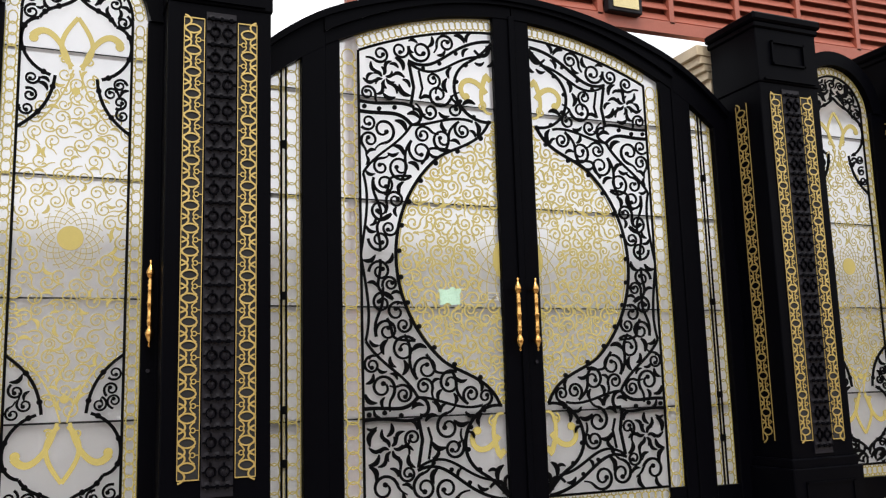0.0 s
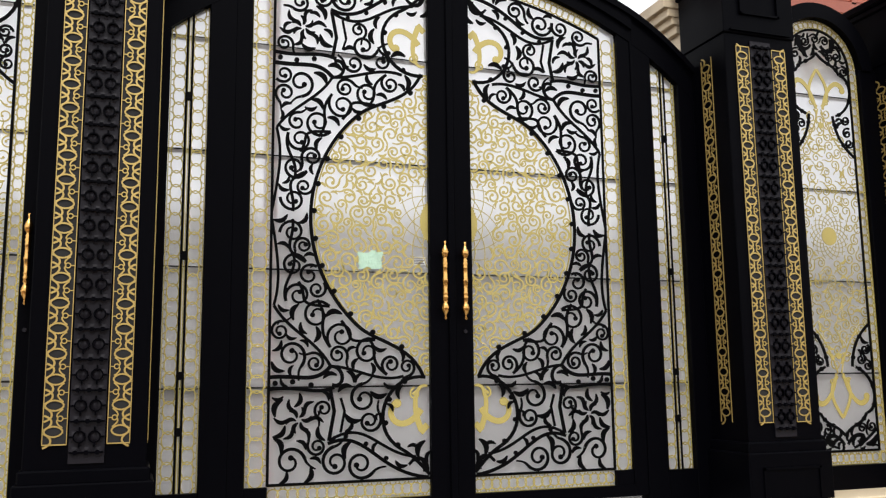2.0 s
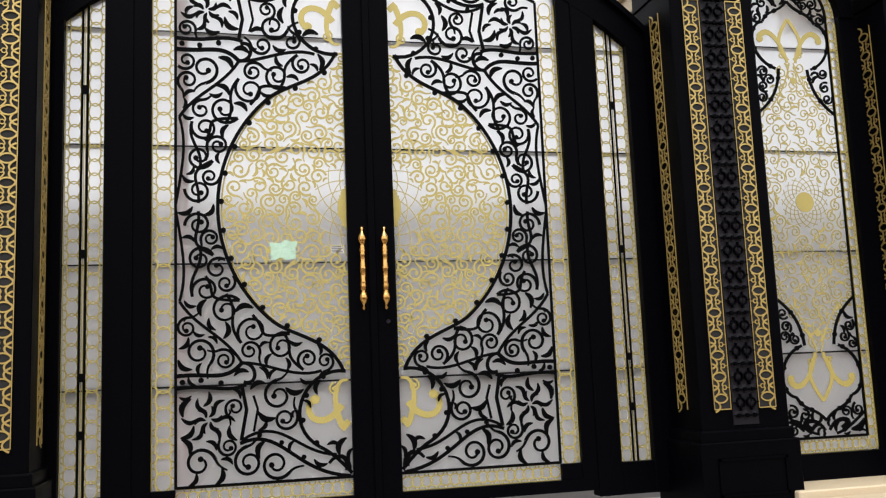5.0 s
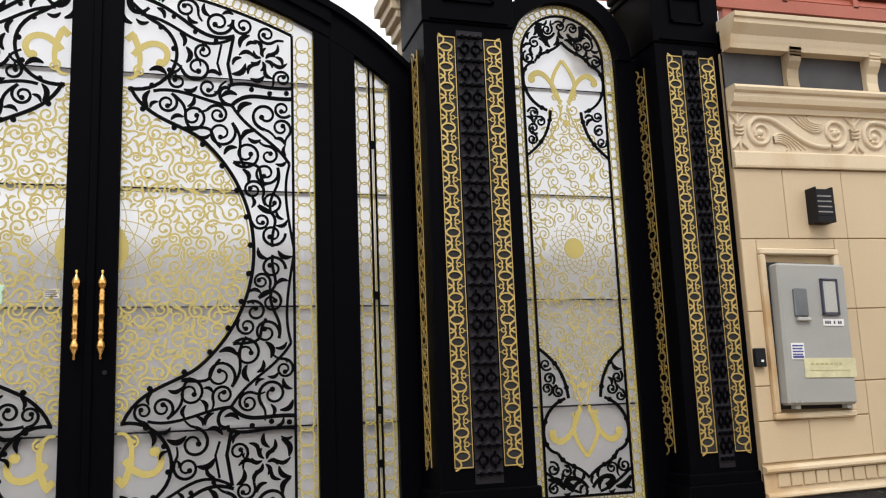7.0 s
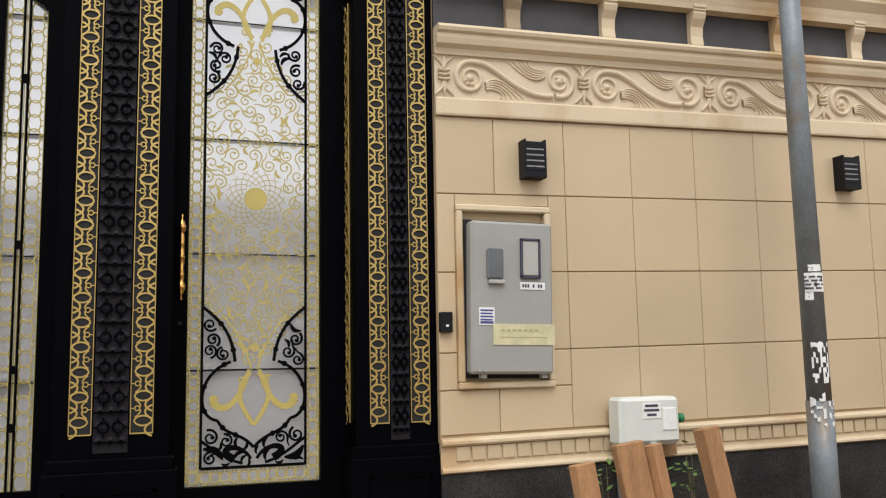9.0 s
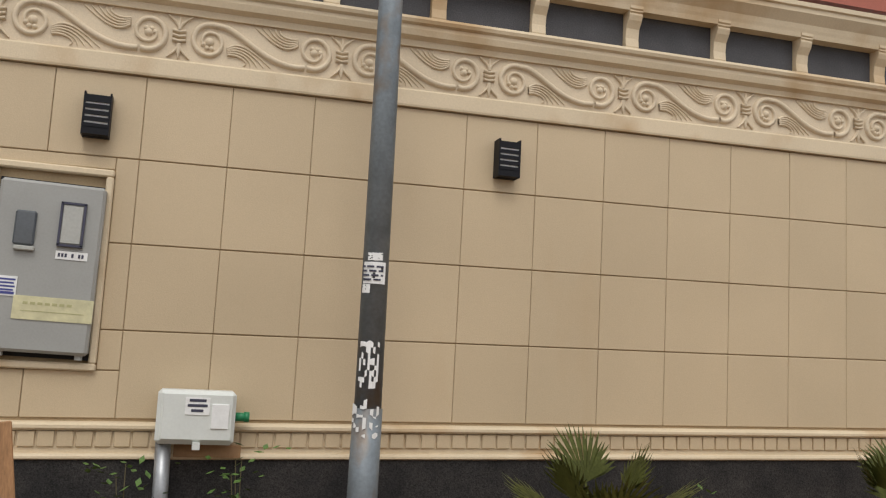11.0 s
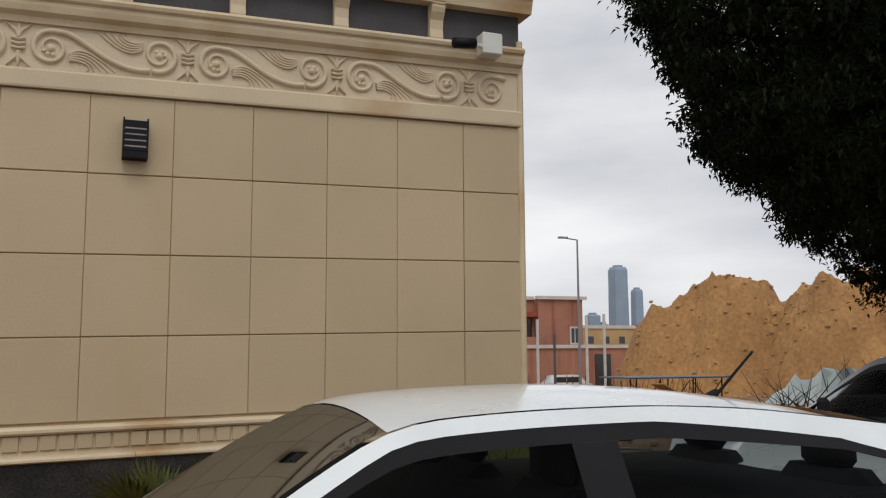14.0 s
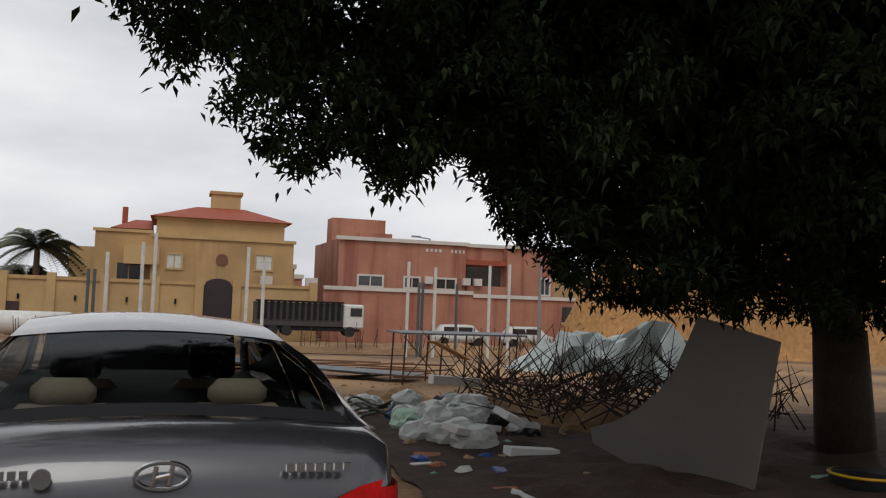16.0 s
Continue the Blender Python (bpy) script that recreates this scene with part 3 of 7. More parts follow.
boxed("paper", (2.205, 2.31, GY - 0.012, GY - 0.007, 2.4, 2.465), WHITE, lab)
bm = bmesh.new()
for i in range(4):
    box(bm, 2.215, 2.3 - 0.012 * (i % 2), GY - 0.0135, GY - 0.0125, 2.408 + i * 0.013, 2.4145 + i * 0.013)
part("print", bm, INK, lab)


# ---- gate pillars ----
def eye_chain(t, c, z0, z1, w, way):
    """Almond eyes with small linked rings between them and scallops along one edge."""
    n = round((z1 - z0) / 0.166)
    p = (z1 - z0) / n
    th = np.linspace(0, math.tau, 21)
    for i in range(n):
        z = z0 + p * (i + 0.5)
        t.ribbon(np.stack([c + way * 0.06 * w + 0.38 * w * np.cos(th), z + 0.2 * p * np.sin(th) * (0.75 + 0.25 * np.abs(np.sin(th)))], 1), 0.0105)
        zr, xr = z0 + p * i, c - way * 0.2 * w
        if i:
            t.ribbon(np.stack([xr + 0.016 * np.cos(th[::2]), zr + 0.016 * np.sin(th[::2])], 1), 0.007)
            t.ribbon([(xr - way * 0.016, zr), (c - way * 0.47 * w, zr)], 0.006)
            for s in (-1, 1):
                t.ribbon(bez((xr + way * 0.014, zr + s * 0.008), (c, zr + s * 0.1 * p), (c - way * 0.1 * w, zr + s * 0.24 * p), (c - way * 0.3 * w, zr + s * 0.36 * p), 8), 0.009)
        for s in (-1, 1):
            t.ribbon(bez((c + way * 0.46 * w, z + s * 0.62 * p), (c + way * 0.06 * w, z + s * 0.5 * p), (c + way * 0.02 * w, z + s * 0.26 * p), (c + way * 0.46 * w, z + s * 0.06 * p), 9), 0.012)
    for s in (-1, 1):
        t.ribbon([(c + s * w * 0.49, z0), (c + s * w * 0.49, z1)], 0.005)


def gold_strip(name, x0, x1, z0, z1, y, parent, way):
    t = Tracery(y, 0.006)
    eye_chain(t, (x0 + x1) / 2, z0, z1, x1 - x0, way)
    t.ribbon([(x0, z0), (x1, z0)], 0.008)
    t.ribbon([(x0, z1), (x1, z1)], 0.008)
    return t.done(name, GOLD, parent, "gold cut-metal strip of linked almond eyes")


def pillar(cx, half, strips, side_face):
    y0 = 0.06
    p = root("gate_pillar", "square black metal gate pillar with gold strips and embossed centre", "pillar", (cx, y0 + 0.3, 0.38), "gate pillars")
    boxed("shaft", (cx - half, cx + half, y0, 0.72, 0.93, 4.48), BLACK, p, bevel=0.008)
    bm = bmesh.new()
    box(bm, cx - half - 0.05, cx + half + 0.05, y0 - 0.05, 0.75, 0.36, 0.86, 0.01)
    box(bm, cx - half - 0.025, cx + half + 0.025, y0 - 0.025, 0.74, 0.85, 0.945, 0.012)
    for a, b, c, d in ((-half + 0.08, half - 0.08, 0.46, 0.48), (-half + 0.08, half - 0.08, 0.72, 0.74)):
        box(bm, cx + a, cx + b, y0 - 0.062, y0 - 0.045, c, d)
    for xx in (-half + 0.08, half - 0.1):
        box(bm, cx + xx, cx + xx + 0.02, y0 - 0.062, y0 - 0.045, 0.46, 0.74)
    part("base", bm, BLACK, p)
    bm = bmesh.new()
    box(bm, cx - half - 0.012, cx + half + 0.012, y0 - 0.012, 0.7, 4.48, 5.03, 0.008)
    for a, b, c, d in ((-half + 0.16, half - 0.16, 4.66, 4.68), (-half + 0.16, half - 0.16, 4.88, 4.9), (-half + 0.05, half - 0.05, 4.5, 4.515)):
        box(bm, cx + a, cx + b, y0 - 0.035, y0 - 0.01, c, d)
    for xx in (-half + 0.16, half - 0.18):
        box(bm, cx + xx, cx + xx + 0.02, y0 - 0.035, y0 - 0.01, 4.66, 4.9)
    part("capital", bm, BLACK, p)
    bm = bmesh.new()
    box(bm, cx - half - 0.035, cx + half + 0.035, y0 - 0.035, 0.72, 5.02, 5.08, 0.012)
    box(bm, cx - half - 0.06, cx + half + 0.06, y0 - 0.06, 0.73, 5.08, 5.17, 0.02)
    part("cap", bm, BLACK, p)
    (a0, a1), (b0, b1) = strips
    gold_strip("gold_strip", a0, a1, 1.1, 4.36, y0 - 0.012, p, -1)
    gold_strip("gold_strip", b0, b1, 1.1, 4.36, y0 - 0.012, p, 1)
    for u0, u1 in strips:
        boxed("strip_recess", (u0, u1, y0 - 0.004, y0 + 0.01, 1.1, 4.36), SHADOWGAP, p)
    if side_face:
        # strip on the flank
        t = Tracery(0, 0.006)
        eye_chain(t, 0, 1.1, 4.32, 0.15, 1)
        fx = cx + side_face * (half + 0.008)
        v = [(fx - side_face * q[1], 0.33 + q[0], q[2]) for q in t.v]
        raw("gold_strip", v, t.f, GOLD, p)
    # embossed middle: raised lattice of ovals and linked nuts over a duller plate
    m0, m1 = a1 + 0.012, b0 - 0.012
    w, mid = m1 - m0, (m0 + m1) / 2
    bm = box(bmesh.new(), m0, m1, y0 - 0.012, y0 + 0.01, 0.98, 4.42)
    n = round(3.4 / 0.0975)
    for i in range(n):
        z = 1.0 + 0.0975 * (i + 0.5)
        for k in range(4 if i % 2 else 3):
            x = m0 + w * (k / 3 if i % 2 else (k + 0.5) / 3)
            x = min(max(x, m0 + 0.03), m1 - 0.03)
            c = bm.verts.new((x, y0 - 0.022, z))
            ring = [bm.verts.new((x + 0.03 * math.cos(j * math.tau / 6), y0 - 0.0118, z + 0.04 * math.sin(j * math.tau / 6))) for j in range(6)]
            for j in range(6):
                bm.faces.new((ring[j], ring[(j + 1) % 6], c))
    plate = part("embossed_panel", bm, EMBOSS, p, "dull violet-black cast panel of low bosses")
    t = Tracery(y0 - 0.034, 0.02)
    th = np.linspace(0, math.tau, 13)
    for i in range(n):
        z = 1.0 + 0.0975 * (i + 0.5)
        if i % 2:
            for k in (-1, 1):
                t.ribbon(np.stack([mid + k * w * 0.21 + w * 0.165 * np.cos(th), z + 0.036 * np.sin(th)], 1), 0.01)
                t.ribbon([(mid + k * w * 0.375, z), (mid + k * w * 0.49, z)], 0.012)
                t.ribbon([(mid + k * w * 0.21, z + 0.036), (mid + k * w * 0.21, z + 0.062)], 0.012)
                t.ribbon([(mid + k * w * 0.21, z - 0.036), (mid + k * w * 0.21, z - 0.062)], 0.012)
        else:
            t.ribbon([(m0 + 0.004, z), (m1 - 0.004, z)], 0.012)
            for k in (-0.62, 0, 0.62):
                t.disc((mid + k * w * 0.5, z), 0.017, 6)
    t.done("lattice", BLACK, plate, "glossy black raised lattice")
    return p


pillar(5.275, 0.37, ((5.012, 5.152), (5.39, 5.535)), -1)
pillar(2 * MX - 5.275, 0.37, ((2 * MX - 5.535, 2 * MX - 5.39), (2 * MX - 5.152, 2 * MX - 5.012)), 1)
pillar(7.235, 0.315, ((7.02, 7.16), (7.325, 7.47)), -1)
YEL = mat("yellow_beacon_glass", (0.8, 0.5, 0.03), 0.3)
cap_lamp = root("pillar_lamp", "small yellow dome lamp on black pillar cap", "lamp", (5.3, 0.4, 5.17))
part("dome", lathe(bmesh.new(), [(0.055, 0.05), (0.06, 0.09), (0.045, 0.14), (0.01, 0.165)], (5.3, 0.35, 5.17)), YEL, cap_lamp, "yellow dome", True)
part("socket", lathe(bmesh.new(), [(0.07, 0), (0.06, 0.055)], (5.3, 0.35, 5.17)), BLACK, cap_lamp)


# ---- arched side doors ----
def side_door(mirror):
    DY = 0.45
    c, hw = 6.238, 0.482

    def X(x):
        return 2 * MX - x if mirror else x

    def bx(bm, a, b, *r):
        box(bm, min(X(a), X(b)), max(X(a), X(b)), *r)
    d = root("side_door", "narrow arched black steel door with gold-traced frosted glass", "door", (X(c), DY, 0.45), "side doors")

    def top(x):
        u = min(1.0, abs((2 * MX - x if mirror else x) - c) / hw)
        return 4.43 + hw * math.sqrt(max(0, 1 - u * u))

    def outer(x):
        u = min(1.0, abs((2 * MX - x if mirror else x) - c) / 0.63)
        return 4.43 + 0.63 * math.sqrt(max(0, 1 - u * u))
    bm = bmesh.new()
    bx(bm, 5.64, c - hw, DY - 0.06, DY + 0.06, 0.45, 4.44, 0.004)
    bx(bm, c + hw, 6.93, DY - 0.06, DY + 0.06, 0.45, 4.44, 0.004)
    bx(bm, c - hw, c + hw, DY - 0.055, DY + 0.06, 0.45, 0.68)
    arc = c + 0.63 * np.sin(np.linspace(-math.pi / 2, math.pi / 2, 30))
    strip_between(bm, [X(x) for x in arc], lambda x: max(4.4, top(x)), lambda x: max(4.42, outer(x)), DY - 0.08, DY + 0.06)
    body = part("door_frame", bm, BLACK, d, "black steel door frame with round head")
    xs = [X(x) for x in c + hw * np.sin(np.linspace(-1.5, 1.5, 21))]
    for zj in (1.5, 2.352, 3.222, 4.15):
        part("joint_bar", strip_between(bmesh.new(), xs, lambda x: zj - 0.012, lambda x: zj + 0.012, DY + 0.012, DY + 0.05), SHADOWGAP, d)
    rows = [0.675, 1.5, 2.352, 3.222, 4.15]
    for i, z0 in enumerate(rows):
        hi = (lambda x, z=rows[i + 1]: z - 0.007) if i < 4 else (lambda x: max(4.18, top(x)))
        part("glass_pane", strip_between(bmesh.new(), xs, lambda x, z=z0: z + 0.007, hi, DY - 0.006, DY + 0.006), FROST, d, "frosted white textured glass pane")
    t = Tracery(DY - 0.03, 0.012)
    li, ri = c - 0.375, c + 0.375
    t.ribbon([(li, 0.8), (li, 4.43)], 0.018)
    t.ribbon([(ri, 0.8), (ri, 4.43)], 0.018)
    t.ribbon([(li, 0.805), (ri, 0.805)], 0.02)
    a = np.linspace(0, math.pi, 26)
    t.ribbon(np.stack([c + 0.375 * np.cos(a), 4.43 + 0.375 * np.sin(a)], 1), 0.02)
    for s in (-1, 1):
        # upper and lower shields round the gold lilies
        for zc, f in ((4.15, 1), (1.36, -1)):
            def q(dx, dz):
                return (c + s * dx, zc + f * dz)
            arcs = bez(q(0.0, 0.42), q(0.1, 0.3), q(0.2, 0.34), q(0.26, 0.22), 12)
            t.ribbon(arcs, 0.022)
            lobe = bez(q(0.26, 0.22), q(0.42, 0.2), q(0.42, -0.12), q(0.17, -0.2), 16)
            t.ribbon(lobe, 0.022)
            low = bez(q(0.14, -0.2), q(0.16, -0.4), q(0.24, -0.5), q(0.375, -0.6), 14)
            t.ribbon(low, 0.022)
            for p in (arcs[5], arcs[9], lobe[4], lobe[9], lobe[14], low[2], low[8]):
                t.disc(p, 0.02)
            t.spiral(q(0.3, -0.36), 0.055, 1.0 * s, s * f, 0.018, 1.3)
            t.spiral(q(0.31, 0.34 if f < 0 else 0.26), 0.06, 2.0, -s * f, 0.018, 1.3)
            if f > 0:
                t.ribbon(bez(q(0.06, 0.5), q(0.1, 0.42), q(0.22, 0.42), q(0.2, 0.58), 12), np.linspace(0.02, 0.06, 12))
            else:
                t.ribbon(bez(q(0.02, 0.5), q(0.1, 0.36), q(0.3, 0.42), q(0.14, 0.5), 12), np.linspace(0.02, 0.06, 12))
                t.ribbon(bez(q(0.375, 0.36), q(0.26, 0.44), q(0.2, 0.5), q(0.08, 0.53), 12), 0.02)
                t.leaf(q(0.36, 0.42), q(0.22, 0.5), 0.05)

    def corners(x, z):
        dx = np.abs(x - c)
        up = (z > 4.4) & (dx ** 2 + (z - 4.43) ** 2 < 0.365 ** 2) & (z - 4.15 > 0.42 - dx * 0.75)
        lo = (z < 0.95 + dx * 0.35) & (z > 0.815) & (dx < 0.365)
        side = (dx > 0.2) & (dx < 0.37) & (((z > 3.62) & (z < 3.95) & (dx > 0.15 + (3.95 - z) * 0.62)) | ((z > 1.56) & (z < 1.9) & (dx > 0.15 + (z - 1.56) * 0.62)))
        return up | lo | side
    t.fill(corners, c - 0.38, c + 0.38, 0.8, 4.82, 0.055, 0.028, 0.014, 8, 0.012)
    t.done("scroll_grille", IRON, d, "black laser-cut scrolled steel grille", MX if mirror else None)
    g = Tracery(DY - 0.012, 0.003)
    g.disc((c, 2.775), 0.088, 18)
    for k in range(16):
        for way in (-1, 1):
            u = np.linspace(0, 1, 9)
            ang = k * math.tau / 16 + way * u * 0.9
            rad = 0.1 + 0.12 * u
            g.ribbon(np.stack([c + rad * np.cos(ang), 2.775 + rad * np.sin(ang)], 1), 0.005)

    def field(x, z):
        dx, dz = np.abs(x - c), np.abs(z - 2.775)
        return (dx < 0.36) & (dx ** 2 + dz ** 2 > 0.23 ** 2) & (dz < np.interp(dx, [0, 0.1, 0.14, 0.2, 0.36], [1.2, 1.2, 1.05, 0.98, 0.82]))
    g.fill(field, c - 0.37, c + 0.37, 1.5, 4.05, 0.06, 0.025, 0.009, 12, 0.012)
    for zc, f in ((4.15, 1), (1.36, -1)):
        for s in (-1, 1):
            def q(dx, dz):
                return (c + s * dx, zc + f * dz)
            g.ribbon(bez(q(0.04, -0.14), q(0.06, 0.0), q(0.2, 0.24), q(0.3, 0.08), 14), np.linspace(0.025, 0.055, 14))
            g.disc(q(0.29, 0.07), 0.032)
            g.ribbon(bez(q(0.03, -0.12), q(0.16, 0.02), q(0.1, 0.12), q(0.0, 0.26), 12), np.linspace(0.035, 0.03, 12))
            g.spiral(q(0.09, -0.07), 0.035, 0.5, s, 0.014, 1.1)
            g.ribbon(bez(q(0.02, -0.14), q(0.05, -0.25), q(0.1, -0.4), q(0.24, -0.55), 10), 0.012)
        g.disc((c, zc - f * 0.3), 0.03)
    for s in (-1, 1):
        g.ovals((c + s * 0.43, 0.7), (c + s * 0.43, 4.4), 0.095, 0.085, 0.009)
    g.ovals((c - 0.37, 0.74), (c + 0.37, 0.74), 0.11, 0.07, 0.008)
    a = np.linspace(0.05, math.pi - 0.05, 12)
    ap = np.stack([c + 0.43 * np.cos(a), 4.43 + 0.43 * np.sin(a)], 1)
    for p, r in zip(ap, ap[1:]):
        g.ovals(p, r, 0.09, 0.06, 0.008)
    g.done("gold_tracery", GOLDLEAF, d, "pale gold arabesque and lily on the glass", MX if mirror else None)
    handle("pull_handle", X(5.705), DY - 0.15, 2.0, 2.62, d)
    bm = bmesh.new()
    rod(bm, (X(5.705), DY - 0.075, 1.84), (X(5.705), DY - 0.05, 1.84), 0.014, None, 10)
    part("keyhole", bm, EMBOSS, d)
    bm = bmesh.new()
    bx(bm, 5.6, 6.95, DY - 0.5, DY + 0.1, 0.33, 0.47, 0.01)
    st = part("door_step", bm, MOULD, None)
    tagged(st, "pale stone step below the side door", "step", kind="structure")


side_door(False)
side_door(True)

# ---- boundary wall ----
WX0, WX1 = 7.53, 19.95


def zl(x, z):
    """Height at x of a course that starts at z: the courses climb gently along the street."""
    return z + RISE * (x - 8)


wall = part("wall_north", prism_x(bmesh.new(), [(0.012, 0.2), (0.012, 4.62), (0.45, 4.62), (0.45, 0.2)], WX0, WX1, RISE), STONEJOINT, None)
tagged(wall, "cream stone-clad boundary wall with carved frieze and dark base", "wall", kind="structure")


def course(name, prof, material, x0=WX0, x1=WX1, label=""):
    return part(name, prism_x(bmesh.new(), prof, x0, x1, RISE), material, wall, label)


def sheared_tile(name, x0, x1, z0, z1, y0, y1, material, parent):
    bm = box(bmesh.new(), x0, x1, y0, y1, z0, z1, 0.004)
    for v in bm.verts:
        v.co.z += RISE * (v.co.x - 8)
    return part(name, bm, material, parent)


# mouldings above and below the tiles
course("tile_band", [(-0.03, 3.405), (-0.035, 3.42), (-0.035, 3.53), (-0.02, 3.545), (0.03, 3.545), (0.03, 3.405)], MOULD, label="flat cream stone band")
course("frieze_field", [(-0.004, 3.545), (-0.004, 3.9), (0.03, 3.9), (0.03, 3.545)], CARVE, label="recessed frieze field")
course("ledge", [(-0.03, 3.885), (-0.04, 3.93), (-0.085, 3.955), (-0.1, 4.0), (-0.1, 4.03), (-0.125, 4.045), (-0.135, 4.07), (-0.12, 4.095), (0.03, 4.1), (0.03, 3.885)], MOULD, label="moulded cream ledge")
course("dark_band", [(0.0, 4.09), (0.0, 4.45), (0.03, 4.45), (0.03, 4.09)], DARKRENDER, label="rough dark grey stone band")
course("cornice", [(-0.11, 4.42), (-0.12, 4.46), (-0.13, 4.49), (-0.14, 4.53), (-0.17, 4.57), (-0.2, 4.61), (-0.2, 4.65), (-0.22, 4.66), (-0.22, 4.7), (0.45, 4.73), (0.45, 4.42)], MOULD, x1=WX1 + 0.08, label="projecting moulded cornice with rust stains")
course("bead", [(0.02, 0.985), (-0.03, 0.975), (-0.045, 0.96), (-0.045, 0.94), (-0.03, 0.925), (0.02, 0.92)], MOULD, label="half-round cream bead")
course("dentil_field", [(0.0, 0.92), (0.0, 0.76), (0.03, 0.76), (0.03, 0.92)], MOULD)
course("base_bead", [(0.0, 0.775), (-0.03, 0.77), (-0.04, 0.755), (-0.04, 0.74), (-0.02, 0.73), (0.02, 0.73), (0.02, 0.775)], MOULD)
course("granite_base", [(-0.015, 0.1), (-0.015, 0.735), (0.02, 0.735), (0.02, 0.1)], GRANITE, label="dark flamed granite base")
bm = bmesh.new()
lathe(bm, [(0.03, 0), (0.03, 3.45)], (WX1 + 0.005, 0.0, 0.95), 10)
part("corner_bead", bm, MOULD, wall)

# corbels under the cornice
bm = bmesh.new()
prof = [(0.01, 4.1), (-0.05, 4.1), (-0.06, 4.13), (-0.05, 4.2), (-0.06, 4.28), (-0.1, 4.34), (-0.115, 4.38), (-0.115, 4.395), (-0.105, 4.4), (-0.12, 4.41), (-0.12, 4.42), (-0.11, 4.425), (-0.125, 4.435), (-0.125, 4.46), (0.01, 4.46)]
prism_x(bm, prof, 8 - 0.06, 8 + 0.06)
corbel = part("corbel", bm, MOULD, wall, "scrolled cream corbel")
for k in range(-9, 6):
    x = 14.922 + 0.843 * k
    if 7.7 < x < 19.6:
        o = corbel.copy() if k > -9 else corbel
        if o is not corbel:
            scene.collection.objects.link(o)
        o.location = (x - 8, 0, RISE * (x - 8))
corbel.location = (14.922 - 0.843 * 8 - 8, 0, RISE * (14.922 - 0.843 * 8 - 8))


# carved frieze: one repeat, then set along the wall
class Relief:
    """Rounded raised strands on a wall face."""

    def __init__(self):
        self.v, self.f = [], []

    def strand(self, p, w, h):
        p = np.asarray(p, float)
        n = len(p)
        w = np.broadcast_to(np.asarray(w, float), (n,))
        h = np.broadcast_to(np.asarray(h, float), (n,))
        d = np.gradient(p, axis=0)
        d /= np.linalg.norm(d, axis=1)[:, None] + 1e-9
        nr = np.stack([-d[:, 1], d[:, 0]], 1)
        k = len(self.v)
        for i in range(n):
            for u, e in ((-0.5, 0.0), (-0.36, 0.7), (0, 1.0), (0.36, 0.7), (0.5, 0.0)):
                q = p[i] + nr[i] * w[i] * u
                self.v.append((q[0], 0.0 - h[i] * e, q[1]))
        for i in range(n - 1):
            for j in range(4):
                a = k + 5 * i + j
                self.f.append((a, a + 1, a + 6, a + 5))

    def dome(self, c, rx, rz, h, n=10):
        k = len(self.v)
        self.v.append((c[0], -h, c[1]))
        for rr, hh in ((0.6, 0.75), (1.0, 0.0)):
            self.v += [(c[0] + rx * rr * math.cos(j * math.tau / n), -h * hh, c[1] + rz * rr * math.sin(j * math.tau / n)) for j in range(n)]
        for j in range(n):
            a, b = k + 1 + j, k + 1 + (j + 1) % n
            self.f += [(k, a, b), (a, a + n, b + n, b)]


rl = Relief()
for i in range(3):
    rl.strand([(-0.045, 0.035 * (i - 1) + 0.01), (0, 0.035 * (i - 1)), (0.045, 0.035 * (i - 1) + 0.01)], 0.026, 0.03)
for s in (-1, 1):
    rl.strand(bez((0, 0.05), (0.0, 0.1), (s * 0.05, 0.12), (s * 0.085, 0.155), 8), np.linspace(0.035, 0.01, 8), 0.026)
    rl.strand(bez((0, -0.05), (0.0, -0.1), (s * 0.05, -0.13), (s * 0.075, -0.16), 8), np.linspace(0.035, 0.01, 8), 0.026)
rl.strand([(0, 0.05), (0, 0.1), (0, 0.15)], [0.03, 0.03, 0.005], 0.03)
rl.strand([(0, -0.05), (0, -0.11), (0, -0.165)], [0.035, 0.04, 0.005], 0.03)
th = np.linspace(0, 1, 34)


def frieze_scroll(cx, cz, a0, way, turns):
    ang = a0 + way * th * turns * math.tau
    rad = 0.135 * (1 - 0.62 * th)
    return np.stack([cx + rad * np.cos(ang), cz + rad * np.sin(ang)], 1)


sp = frieze_scroll(0.215, -0.01, 1.2, 1, 1.35)
rl.strand(sp, np.linspace(0.05, 0.022, 34), np.linspace(0.034, 0.02, 34))
sq = frieze_scroll(0.975, 0.01, 1.2 + math.pi, 1, 1.35)
rl.strand(sq, np.linspace(0.05, 0.022, 34), np.linspace(0.034, 0.02, 34))
rl.strand(bez(sp[0], (0.42, 0.14), (0.6, -0.16), sq[0] + np.array((-0.02, 0.0)), 22), 0.05, 0.034)
for c, f in ((0.215, 1), (0.975, -1)):
    rl.dome((c + 0.0, -0.01 * f), 0.035, 0.035, 0.028)
    for k in range(3):
        a = 3.6 + k * 0.7 if f > 0 else 0.5 + k * 0.7
        rl.dome((c + 0.05 * math.cos(a), -0.01 + 0.05 * math.sin(a)), 0.022, 0.022, 0.024, 8)
